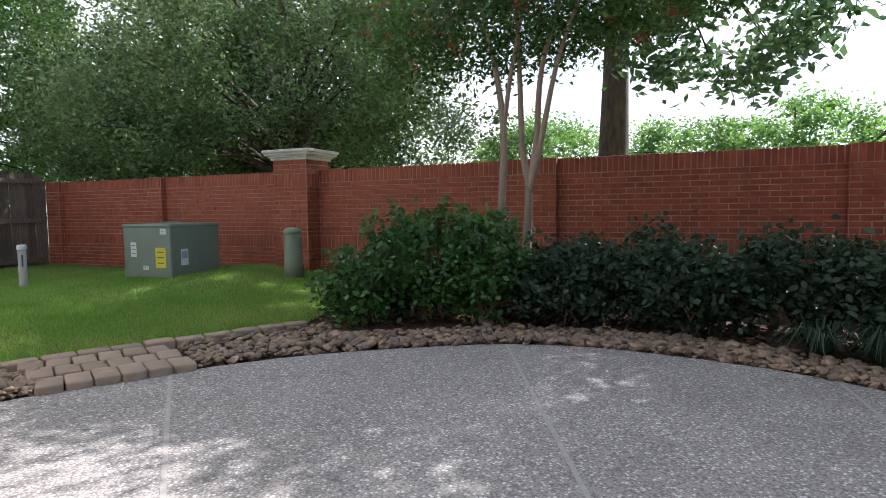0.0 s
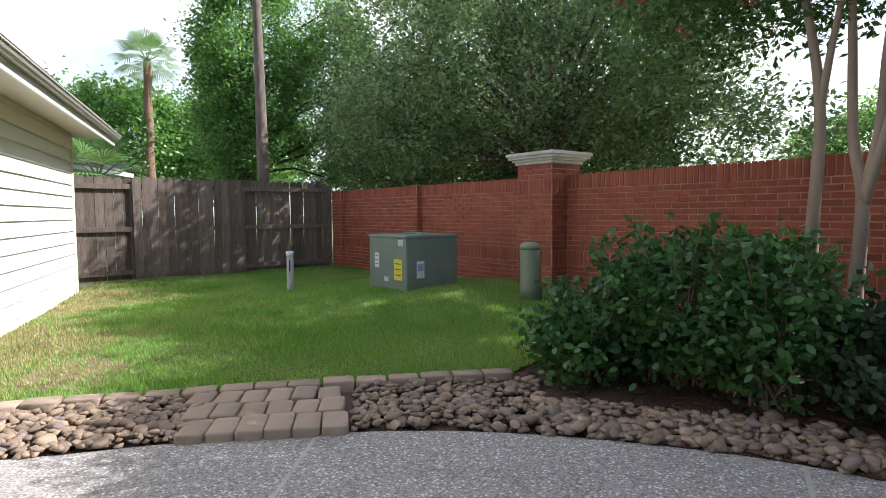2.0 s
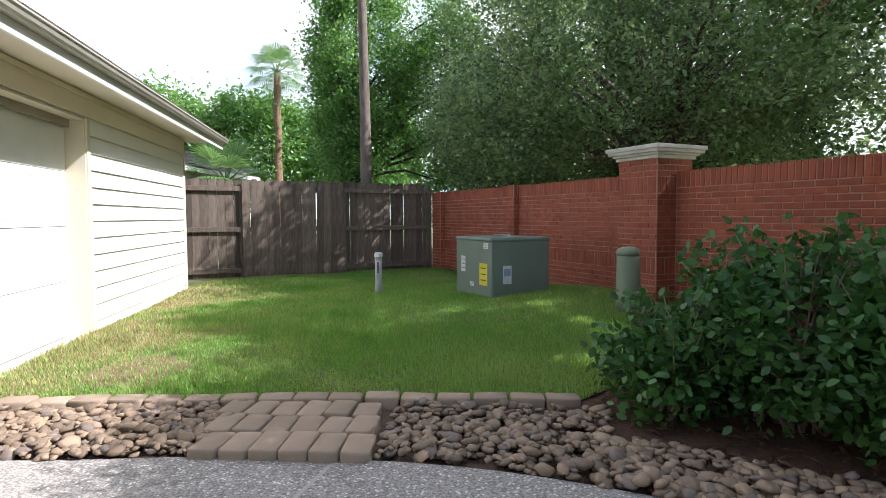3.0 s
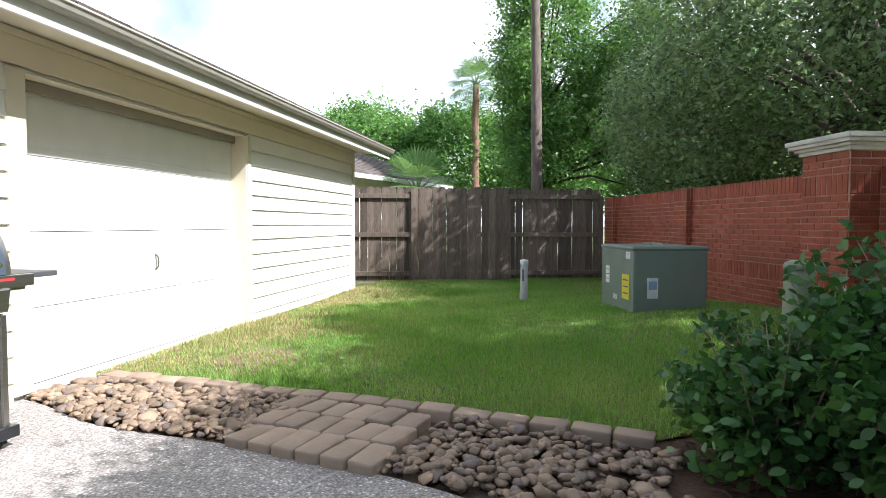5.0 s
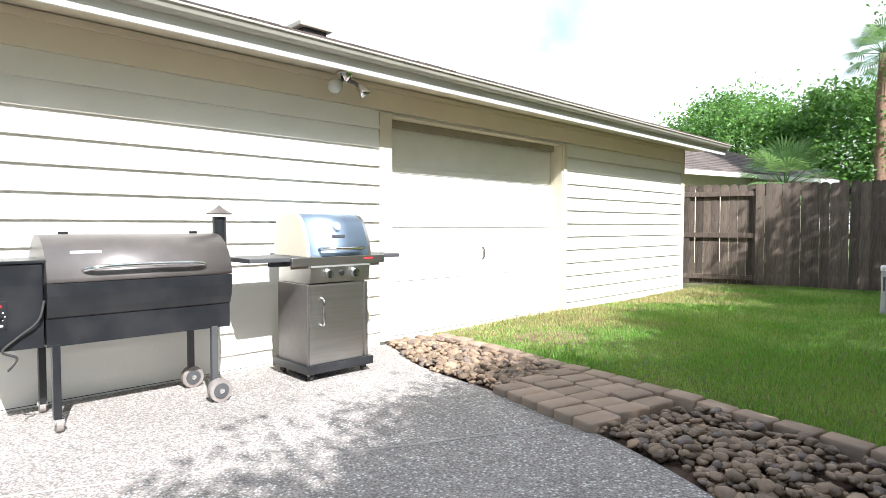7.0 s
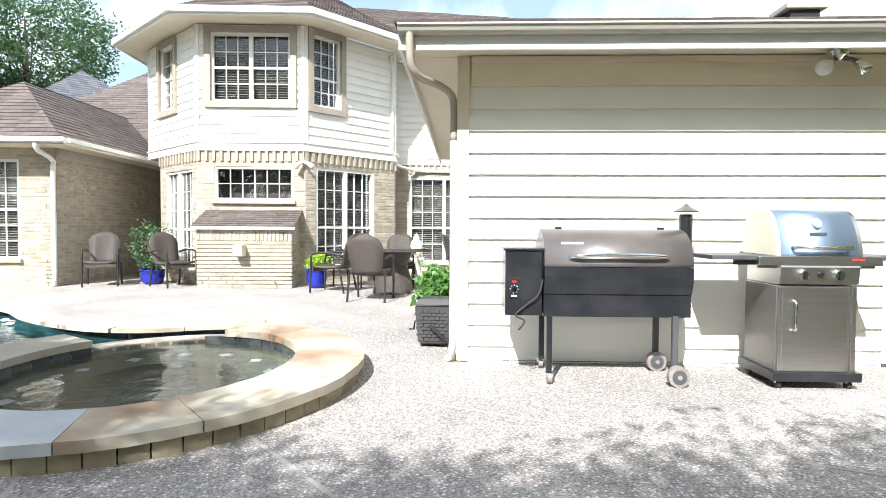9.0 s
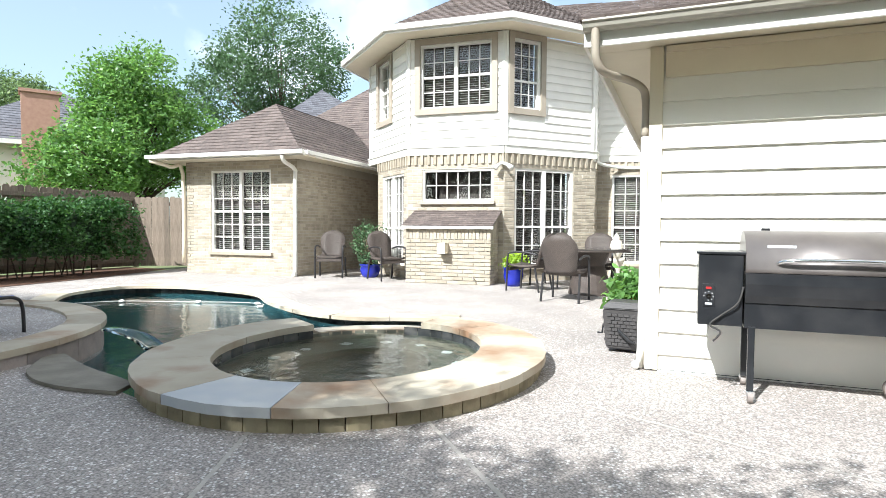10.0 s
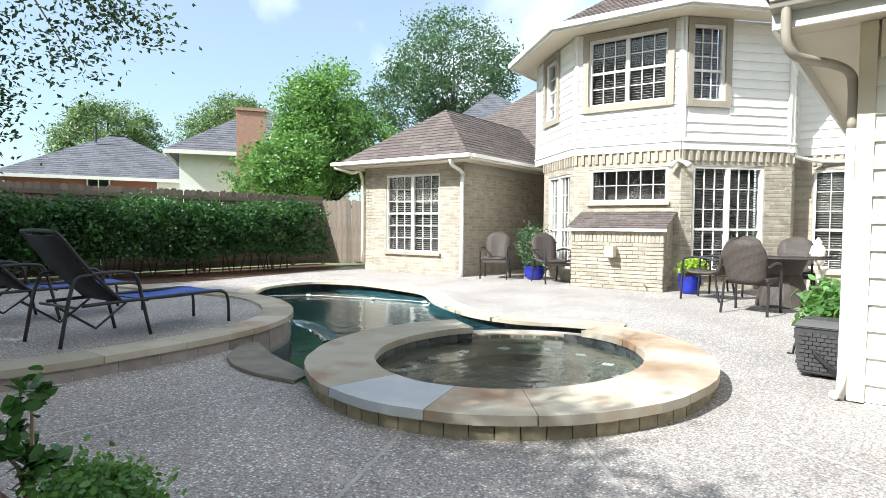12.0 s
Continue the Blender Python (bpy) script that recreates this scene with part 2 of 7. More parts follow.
M_MYRTLELEAF = leaf_mat("myrtle_leaf", (0.04, 0.10, 0.026), (0.075, 0.155, 0.045), 0.4, 0.5, 0.35)
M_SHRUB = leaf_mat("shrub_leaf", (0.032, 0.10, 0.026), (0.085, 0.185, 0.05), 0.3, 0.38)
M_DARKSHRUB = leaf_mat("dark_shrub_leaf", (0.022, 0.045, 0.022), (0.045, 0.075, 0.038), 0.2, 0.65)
M_HEDGE = leaf_mat("hedge_leaf", (0.024, 0.075, 0.02), (0.062, 0.145, 0.042), 0.3, 0.4)
M_PINE = leaf_mat("pine_needle", (0.06, 0.12, 0.055), (0.10, 0.17, 0.08), 0.25, 0.5)
M_PALM = leaf_mat("palm_leaf", (0.10, 0.20, 0.07), (0.17, 0.28, 0.11), 0.35, 0.45)
M_FLOWER = mat("red_blossom", (0.42, 0.035, 0.03), (0.5, 0.07, 0.05), 9, 0.7)
M_TXGREEN = mat("green_enamel", (0.15, 0.19, 0.155), (0.125, 0.16, 0.135), 3, 0.42, 0.06, dirt=(0.2, 0.21, 0.18), dirt_scale=2)
M_BOLLARD = mat("pale_green_plastic", (0.20, 0.235, 0.155), (0.17, 0.20, 0.135), 4, 0.55, 0.1)
M_PVC = mat("grey_pvc", (0.36, 0.35, 0.33), (0.28, 0.28, 0.27), 5, 0.6, 0.1, dirt=(0.15, 0.14, 0.12), dirt_scale=9)
M_STEEL = mat("brushed_steel", (0.50, 0.485, 0.46), (0.44, 0.425, 0.405), 3, 0.36, 0.03, metal=1.0, stretch=(1, 1, 30))
M_CHROME = mat("chrome", (0.75, 0.75, 0.75), (0.7, 0.7, 0.7), 3, 0.12, 0, metal=1.0)
M_BLACK = mat("black_enamel", (0.011, 0.012, 0.014), (0.018, 0.019, 0.022), 6, 0.32, 0.08, dirt=(0.032, 0.031, 0.031), dirt_scale=6)
M_BRONZE = mat("bronze_grey_enamel", (0.17, 0.15, 0.14), (0.13, 0.115, 0.11), 5, 0.38, 0.08, metal=0.4)
M_GREYPLASTIC = mat("dark_grey_plastic", (0.075, 0.075, 0.078), (0.06, 0.06, 0.062), 6, 0.5, 0.1)
M_RUBBER = mat("rubber", (0.03, 0.03, 0.03), (0.05, 0.045, 0.04), 12, 0.85, 0.2)
M_RUST = mat("rusty_wheel", (0.17, 0.14, 0.125), (0.27, 0.24, 0.22), 14, 0.7, 0.3)
M_WICKER = mat("brown_wicker", (0.105, 0.082, 0.07), (0.07, 0.054, 0.046), 60, 0.6, 0.5)
wk = M_WICKER.node_tree
wcoord, wbrick, wbump = wk.nodes.new("ShaderNodeTexCoord"), wk.nodes.new("ShaderNodeTexBrick"), wk.nodes.new("ShaderNodeBump")
wmap = wk.nodes.new("ShaderNodeMapping")
wmap.inputs["Rotation"].default_value = (radians(90), 0, 0)
wbrick.inputs["Scale"].default_value, wbrick.inputs["Mortar Size"].default_value, wbrick.inputs["Mortar Smooth"].default_value = 18.0, 0.035, 0.6
wbump.inputs["Strength"].default_value, wbump.inputs["Distance"].default_value, wbump.invert = 1.0, 0.006, True
wk.links.new(wcoord.outputs["Object"], wmap.inputs["Vector"])
wk.links.new(wmap.outputs["Vector"], wbrick.inputs["Vector"])
wk.links.new(wbrick.outputs["Fac"], wbump.inputs["Height"])
wk.links.new(wbump.outputs["Normal"], wk.nodes["Principled BSDF"].inputs["Normal"])
wmix = wk.nodes.new("ShaderNodeMix")
wmix.data_type = "RGBA"
wmix.inputs["B"].default_value = (0.02, 0.016, 0.014, 1)
wsrc = wk.nodes["Principled BSDF"].inputs["Base Color"].links[0].from_socket
wk.links.new(wsrc, wmix.inputs["A"])
wk.links.new(wbrick.outputs["Fac"], wmix.inputs["Factor"])
wk.links.new(wmix.outputs["Result"], wk.nodes["Principled BSDF"].inputs["Base Color"])
M_FRAME = mat("dark_frame", (0.022, 0.02, 0.022), (0.016, 0.015, 0.016), 9, 0.45, 0.1)
M_BLUE = mat("blue_sling", (0.025, 0.07, 0.36), (0.035, 0.095, 0.44), 40, 0.6, 0.3, fine=300)
M_SLING = mat("dark_sling", (0.011, 0.012, 0.017), (0.018, 0.019, 0.024), 40, 0.7, 0.3, fine=300)
M_COBALT = mat("cobalt_glaze", (0.012, 0.02, 0.24), (0.02, 0.03, 0.34), 5, 0.12)
M_STONE = mat("carved_stone", (0.62, 0.58, 0.50), (0.52, 0.48, 0.41), 7, 0.8, 0.3)
M_LIME = leaf_mat("lime_leaf", (0.22, 0.36, 0.04), (0.30, 0.44, 0.06), 0.4)
M_PLASTER = mat("pool_plaster", (0.018, 0.07, 0.085), (0.028, 0.10, 0.115), 3, 0.6, 0.1)
M_SPAPLASTER = mat("spa_plaster", (0.12, 0.12, 0.092), (0.16, 0.15, 0.11), 4, 0.6, 0.1)
M_TILE = mat("waterline_tile", (0.055, 0.06, 0.065), (0.11, 0.105, 0.10), 9, 0.25, 0.1, rand=0.25)
M_DARKGLASS = mat("window_glass", (0.018, 0.021, 0.025), (0.014, 0.016, 0.02), 2, 0.03, 0, spec=0.8)
M_BLIND = mat("pale_blind", (0.13, 0.12, 0.11), (0.10, 0.093, 0.085), 4, 0.7, 0.1)
M_ROOMSHADE = mat("room_shade", (0.05, 0.045, 0.04), (0.04, 0.036, 0.032), 3, 0.9)
M_PANE = glass_mat("pane_glass")
M_WATER = glass_mat("water", (0.78, 0.93, 0.95), 0.0, 1.33)
wnod, wlin = M_WATER.node_tree.nodes, M_WATER.node_tree.links
wtc, wnz, wbp = wnod.new("ShaderNodeTexCoord"), wnod.new("ShaderNodeTexNoise"), wnod.new("ShaderNodeBump")
wnz.inputs["Scale"].default_value, wnz.inputs["Detail"].default_value = 7.0, 3.0
wbp.inputs["Strength"].default_value, wbp.inputs["Distance"].default_value = 0.35, 0.02
wlin.new(wtc.outputs["Object"], wnz.inputs["Vector"])
wlin.new(wnz.outputs["Fac"], wbp.inputs["Height"])
wlin.new(wbp.outputs["Normal"], wnod["Principled BSDF"].inputs["Normal"])


# ---- mesh helpers ----
def part(name, bm, material, parent=None, label="", smooth=False):
    """Links a bmesh as ONE mesh object, under a thing or part if one is given."""
    me = bpy.data.meshes.new(name)
    bm.to_mesh(me)
    bm.free()
    me.materials.append(material)
    if smooth:
        me.polygons.foreach_set("use_smooth", [True] * len(me.polygons))
    ob = new(name, me)
    if parent is not None:
        ob.parent = parent
    if label:
        ob["label"] = label
    return ob


def thing(name, label, category, m=None, group="", kind=""):
    ob = new(name)
    ob.empty_display_size = 0.1
    if m is not None:
        ob.matrix_world = m
    return tagged(ob, label, category, group, kind)


def add_box(bm, c, s, m=None, bevel=0.0):
    """A box of size s round c, with chamfered edges if bevel is given."""
    r = bmesh.ops.create_cube(bm, size=1)
    vs = r["verts"]
    bmesh.ops.scale(bm, vec=s, verts=vs)
    bmesh.ops.translate(bm, vec=c, verts=vs)
    if bevel:
        es = list({e for v in vs for e in v.link_edges})
        out = bmesh.ops.bevel(bm, geom=es, offset=bevel, segments=2, affect="EDGES", profile=0.6)
        vs = list({v for f in out["faces"] for v in f.verts} | {v for v in vs if v.is_valid})
    if m is not None:
        bmesh.ops.transform(bm, matrix=m, verts=vs)
    return vs


def boxes(*specs, bevel=0.0):
    bm = bmesh.new()
    for c, s in specs:
        add_box(bm, c, s, None, bevel)
    return bm


def box(c, s, bevel=0.0, m=None):
    bm = bmesh.new()
    add_box(bm, c, s, m, bevel)
    return bm


def add_tube(bm, pts, radii, seg=8, caps=True):
    """A round bar through pts with a radius at each."""
    pts = [Vector(p) for p in pts]
    if not hasattr(radii, "__len__"):
        radii = [radii] * len(pts)
    rings, side = [], None
    for i, p in enumerate(pts):
        d = (pts[min(i + 1, len(pts) - 1)] - pts[max(i - 1, 0)]).normalized()
        if side is None:
            side = d.orthogonal().normalized()
        side = (side - d * side.dot(d)).normalized()
        up = d.cross(side)
        rings.append([bm.verts.new(p + (side * math.cos(a) + up * math.sin(a)) * radii[i]) for a in (2 * math.pi * k / seg for k in range(seg))])
    for a, b in zip(rings, rings[1:]):
        for k in range(seg):
            bm.faces.new((a[k], a[(k + 1) % seg], b[(k + 1) % seg], b[k]))
    if caps:
        bm.faces.new(rings[0][::-1])
        bm.faces.new(rings[-1])


def tube(pts, radii, seg=8):
    bm = bmesh.new()
    add_tube(bm, pts, radii, seg)
    return bm


def lathe(profile, seg=24):
    """A turned body from (radius, height) pairs, closed at both ends."""
    bm = bmesh.new()
    add_tube(bm, [(0, 0, z) for r, z in profile], [max(r, 0.001) for r, z in profile], seg)
    return bm


def prism(outline, z0, z1):
    """An upright slab over an outline."""
    bm = bmesh.new()
    lo = [bm.verts.new((x, y, z0)) for x, y in outline]
    hi = [bm.verts.new((x, y, z1)) for x, y in outline]
    bm.faces.new(lo[::-1])
    bm.faces.new(hi)
    for i in range(len(lo)):
        j = (i + 1) % len(lo)
        bm.faces.new((lo[i], lo[j], hi[j], hi[i]))
    bmesh.ops.recalc_face_normals(bm, faces=bm.faces)
    return bm


def sheet(outline, holes, z, thick=0.0, wall_holes=0.0):
    """A flat sheet with holes; thick: its side goes down; wall_holes: the holes' sides go down."""
    from mathutils.geometry import tessellate_polygon
    loops = [[Vector((x, y, z)) for x, y in lo] for lo in (outline, *holes)]
    flat = [p for lo in loops for p in lo]
    bm = bmesh.new()
    vs = [bm.verts.new(p) for p in flat]
    for tri in tessellate_polygon(loops):
        try:
            f = bm.faces.new([vs[i] for i in tri])
            f.normal_update()
            if f.normal.z < 0:
                f.normal_flip()
        except ValueError:
            pass
    k = 0
    for i, lo in enumerate(loops):
        d = thick if i == 0 else wall_holes
        ring = vs[k:k + len(lo)]
        k += len(lo)
        if d:
            low = [bm.verts.new(v.co - Vector((0, 0, d))) for v in ring]
            for a in range(len(ring)):
                b = (a + 1) % len(ring)
                bm.faces.new((ring[a], ring[b], low[b], low[a]))
    return bm


def smooth_line(pts, n=6, closed=False):
    """A Catmull-Rom curve through pts."""
    P = [np.array(p, float) for p in pts]
    out, m = [], len(P)
    for i in range(m if closed else m - 1):
        a, b, c, d = (P[(i + k) % m] if closed else P[min(max(i + k, 0), m - 1)] for k in (-1, 0, 1, 2))
        for t in np.arange(n) / n:
            out.append(tuple(0.5 * (2 * b + (c - a) * t + (2 * a - 5 * b + 4 * c - d) * t * t + (3 * b - a - 3 * c + d) * t ** 3)))
    if not closed:
        out.append(tuple(P[-1]))
    return [tuple(float(v) for v in p) for p in out]


def mesh_arrays(name, verts, faces, material, parent=None, label="", smooth=False):
    me = bpy.data.meshes.new(name)
    me.from_pydata(verts, [], faces)
    me.materials.append(material)
    if smooth:
        me.polygons.foreach_set("use_smooth", [True] * len(me.polygons))
    ob = new(name, me)
    if parent is not None:
        ob.parent = parent
    if label:
        ob["label"] = label
    return ob


def leaves_mesh(name, centres, size, material, parent=None, rng=None, shape=0.5, lift=0.35, spread=0.3, normals=None, oval=False):
    """A leaf a centre: a four-cornered blade with a folded midrib, turned at random."""
    rng = rng or np.random.default_rng(1)
    n = len(centres)
    c = np.asarray(centres, float)
    d = rng.normal(size=(n, 3))
    d[:, 2] = d[:, 2] * 0.7 - lift * 0.3
    d /= np.linalg.norm(d, axis=1)[:, None]
    u = rng.normal(size=(n, 3)) + np.array([0, 0, 0.9])
    if normals is not None:
        u += normals
    w = np.cross(d, u)
    w /= np.linalg.norm(w, axis=1)[:, None] + 1e-9
    up = np.cross(w, d)
    s = (size * (1 + spread * rng.uniform(-1, 1, n)))[:, None]
    if oval:
        outline = ((-0.5, 0, 0), (-0.22, 0.42, 0.05), (0.12, 0.46, 0.06), (0.34, 0.26, 0.02), (0.5, 0, -0.05), (0.34, -0.26, 0.02), (0.12, -0.46, 0.06), (-0.22, -0.42, 0.05))
    else:
        outline = ((-0.5, 0, 0), (0.02, 0.5, 0.08), (0.5, 0, 0), (0.02, -0.5, 0.08))
    q = len(outline)
    v = np.empty((n, q, 3))
    for k, (along, across, rise) in enumerate(outline):
        v[:, k] = c + d * s * along + w * s * shape * across + up * s * rise
    me = bpy.data.meshes.new(name)
    me.vertices.add(n * q)
    me.vertices.foreach_set("co", v.ravel())
    me.loops.add(n * q)
    me.loops.foreach_set("vertex_index", np.arange(n * q))
    me.polygons.add(n)
    me.polygons.foreach_set("loop_start", np.arange(n) * q)
    me.polygons.foreach_set("loop_total", np.full(n, q))
    me.update(calc_edges=True)
    me.materials.append(material)
    ob = new(name, me)
    if parent is not None:
        ob.parent = parent
    return ob


def clumps(rng, n_clumps, per, centre, radii, clump_r, shell=0.55, flat=0.8):
    """Points in clumps, which crowd towards the outside of an ellipsoid."""
    d = rng.normal(size=(n_clumps, 3))
    d /= np.linalg.norm(d, axis=1)[:, None]
    r = rng.uniform(shell, 1, n_clumps) ** 0.7
    cc = np.array(centre) + d * r[:, None] * np.array(radii)
    rr = clump_r * rng.uniform(0.55, 1.4, n_clumps)
    p = rng.normal(size=(n_clumps, per, 3)) * rr[:, None, None] * 0.55 * np.array([1, 1, flat])
    return (cc[:, None, :] + p).reshape(-1, 3), cc


def tree(name, label, base, height, trunk_r, blobs, leaf, leaf_material, seed, clump=0.55, per=46, bark=None, bare=0.3, lean=(0, 0), limbs=7, density=1.0, category="tree"):
    """A tapered trunk, limbs that reach into the crown, and a crown of clumps of leaves. blobs: (centre, radii, clumps) from the base."""
    rng = np.random.default_rng(seed)
    t = thing(name, label, category, (EAST if base[0] > 5 else Matrix()) @ pose(*base))
    bm = bmesh.new()
    top = Vector((lean[0], lean[1], height * 0.82))
    pts = [Vector((lean[0] * k * k + 0.06 * math.sin(5 * k + seed), lean[1] * k * k + 0.06 * math.cos(4 * k + seed), top.z * k)) for k in np.linspace(0, 1, 9)]
    add_tube(bm, pts, [trunk_r * (1.35 if i == 0 else 1) * (1 - 0.85 * i / 8) for i in range(9)], 12)
    centres = []
    for c, r, n in blobs:
        p, cc = clumps(rng, int(n * density), per, c, r, clump)
        centres.append(p)
        for k in range(limbs):
            end = Vector(cc[rng.integers(len(cc))])
            h = min(max(end.z * rng.uniform(0.35, 0.7), height * bare), top.z * 0.9)
            q = pts[min(8, int(h / top.z * 8))].copy()
            mid = q.lerp(end, 0.5) + Vector((0, 0, 0.12 * (end - q).length))
            rr = trunk_r * (1 - 0.8 * h / top.z) * 0.55
            add_tube(bm, [q, q.lerp(mid, 0.5) + Vector((0, 0, 0.05)), mid, end], [rr, rr * 0.75, rr * 0.5, rr * 0.12], 6)
    part("trunk", bm, bark or M_BARK, t, smooth=True)
    leaves_mesh("crown", np.concatenate(centres), leaf, leaf_material, t, rng)
    return t


# ---- plan lines ----
EAST = pose(-0.054, -0.19, 0, 0, 0, -3.43)     # the pool side and the house stand slightly turned from the garage


def east(*points):
    """Points (x, y) of the pool side in the garden's axes."""
    return [tuple((EAST @ Vector((x, y, 0)))[:2]) for x, y in points]


PATIO_EDGE = smooth_line([(-4.12, 0.0), (-4.02, 0.3), (-3.79, 0.85), (-3.68, 1.68), (-3.52, 2.44), (-3.36, 2.94), (-3.1, 3.45), (-2.72, 3.98), (-2.28, 4.44), (-1.76, 4.74), (-1.11, 4.88), (-0.43, 4.91), (0.15, 4.76), (0.5, 4.38), (0.85, 3.95), (1.35, 3.76), (2.2, 3.8), (3.35, 3.85)], 4)
KERB_LINE = smooth_line([(-4.67, 0.05), (-4.58, 0.8), (-4.47, 1.7), (-4.36, 2.45), (-4.22, 3.15), (-4.08, 3.85)], 6)
SPA_C, SPA_OUT, SPA_IN = (1.26, 0.67), (1.44, 1.60), (0.97, 1.14)
WALL_AT, WALL_TURN = (-13.4, 4.45), 16.3
WALL_POSE = pose(*WALL_AT, 0, 0, 0, WALL_TURN)
HOUSE_POSE = EAST @ pose(6.55, -4.75, 0, 0, 0, 7.0)


def spa_pt(deg, radii, grow=0.0):
    a = radians(deg)
    return (SPA_C[0] + (radii[0] + grow) * math.cos(a), SPA_C[1] + (radii[1] + grow) * math.sin(a))


POOL_EDGE = smooth_line(east((3.40, 2.12), (3.64, 1.6), (4.05, 1.1), (4.72, 0.72), (5.53, 0.55), (6.28, 0.55)) + [(7.3, -0.85), (7.72, -1.6), (7.66, -2.5), (6.8, -2.96), (5.85, -2.95), (4.75, -2.7), (3.9, -2.0), (3.05, -1.5), (2.4, -1.4), (1.9, -1.6), (1.3, -1.75)], 5)
POOL_HOLE = POOL_EDGE + [spa_pt(a, SPA_OUT, -0.06) for a in range(262, 52, -10)] + east((2.45, 2.2), (2.95, 2.0))

# ---- ground ----
ground = part("ground", sheet([(-400, -400), (400, -400), (400, 400), (-400, 400)], [POOL_HOLE], -0.07), M_FARGROUND)
tagged(ground, "bare ground under the garden that runs to the horizon", "ground", kind="structure")
patio_line = PATIO_EDGE + east((9.6, 3.9), (9.6, 0.8), (10.0, -3.0), (10.4, -5.5), (8.6, -9.5), (-0.3, -12.0)) + [(-0.8, 0.0)]
patio = part("patio", sheet(patio_line, [POOL_HOLE], 0.0, 0.1, 0.05), M_PATIO)
tagged(patio, "pale grey exposed-aggregate concrete patio with thin joints", "patio", kind="structure")
for a, b in (((-3.52, 2.42), (-0.6, 1.08)), ((-2.27, 4.44), (0.22, 1.67)), ((0.98, 2.18), (-0.16, 4.82)), ((2.13, 2.16), (2.38, 3.95)), *((east(p)[0], east(q)[0]) for p, q in (((3.1, -1.8), (2.6, -6.0)), ((6.3, -3.0), (6.2, -4.7))))):
    A, B = Vector((*a, 0.002)), Vector((*b, 0.002))
    d = (B - A).normalized()
    s = Vector((-d.y, d.x, 0)) * 0.011
    bm = bmesh.new()
    bm.faces.new([bm.verts.new(p) for p in (A - s, B - s, B + s, A + s)])
    part("joint", bm, M_JOINT, patio)
LAWN = [(-16.5, -4.5), (-10.4, -4.5), (-10.4, 0.0), (-4.7, 0.0)] + KERB_LINE + [(-4.25, 4.1), (-4.7, 4.95), (-6.2, 6.1), (-6.6, 6.6), (-16.5, 3.7)]


def rise(x, y):
    """The lawn swells gently towards the utility box."""
    return 0.2 * np.exp(-((x + 7.7) ** 2 + (y - 4.9) ** 2) / (2 * 1.25 ** 2))


turf = sheet(LAWN, [], 0.015)
for k in range(36):
    bmesh.ops.bisect_plane(turf, geom=turf.verts[:] + turf.edges[:] + turf.faces[:], plane_co=(-12.0 + 0.25 * k, 0, 0), plane_no=(1, 0, 0))
for k in range(24):
    bmesh.ops.bisect_plane(turf, geom=turf.verts[:] + turf.edges[:] + turf.faces[:], plane_co=(0, 0.6 + 0.25 * k, 0), plane_no=(0, 1, 0))
for v in turf.verts:
    v.co.z += float(rise(v.co.x, v.co.y))
lawn = part("lawn", turf, M_TURF, smooth=True)
tagged(lawn, "green lawn with a few worn brown patches", "lawn", kind="structure")
bed = part("planting_bed", sheet(PATIO_EDGE[26:-1] + [(3.4, 3.9), (3.6, 9.5), (-6.6, 6.6), (-6.2, 5.5), (-4.6, 4.3), (-4.08, 3.75)], [], 0.005), M_MULCH)
tagged(bed, "planting bed covered in dark brown bark mulch", "flower bed", kind="structure")
hedgebed = part("hedge_bed", sheet(east((9.4, 9.0), (9.5, 1.5), (9.3, -0.5), (9.6, -2.5), (10.3, -4.7), (11.7, -4.7), (11.7, 9.0)), [], 0.01), M_MULCH)
tagged(hedgebed, "mulched bed under the hedge along the fence", "flower bed", kind="structure")

# ---- pool ----
pool = thing("swimming_pool", "kidney-shaped swimming pool with dark teal water", "swimming pool")
part("basin", sheet(POOL_HOLE, [], -1.35, -1.3), M_PLASTER, pool)
water = part("water", sheet([(x, y) for x, y in POOL_HOLE], [], -0.11), M_WATER, pool, "rippled teal water")
water.visible_shadow = False


def ribbon(line, inner, outer, z0, z1, lo=0.0, hi=1.0):
    """A slab that follows a line between two offsets to its left."""
    P = [Vector((x, y, 0)) for x, y in line]
    bm, rows = bmesh.new(), []
    for i, p in enumerate(P):
        d = (P[min(i + 1, len(P) - 1)] - P[max(i - 1, 0)]).normalized()
        n = Vector((-d.y, d.x, 0))
        rows.append([bm.verts.new(q) for q in (p + n * inner + Vector((0, 0, z0)), p + n * outer + Vector((0, 0, z0)), p + n * outer + Vector((0, 0, z1)), p + n * inner + Vector((0, 0, z1)))])
    for a, b in zip(rows, rows[1:]):
        for k in range(4):
            bm.faces.new((a[k], a[(k + 1) % 4], b[(k + 1) % 4], b[k]))
    bm.faces.new(rows[0])
    bm.faces.new(rows[-1][::-1])
    bmesh.ops.recalc_face_normals(bm, faces=bm.faces)
    return bm


def split_line(line, length, gap=0.006):
    """Stretches of a line, each about as long as given."""
    P = [Vector(p) for p in line]
    out, cur, run = [], [P[0]], 0.0
    for a, b in zip(P, P[1:]):
        run += (b - a).length
        cur.append(b)
        if run >= length:
            out.append([tuple(p) for p in cur])
            cur, run = [b], 0.0
    if len(cur) > 1:
        out.append([tuple(p) for p in cur])
    res = []
    for s in out:
        a, b = Vector(s[0]), Vector(s[1])
        s[0] = tuple(a + (b - a).normalized() * min(gap, (b - a).length * 0.4))
        res.append(s)
    return res


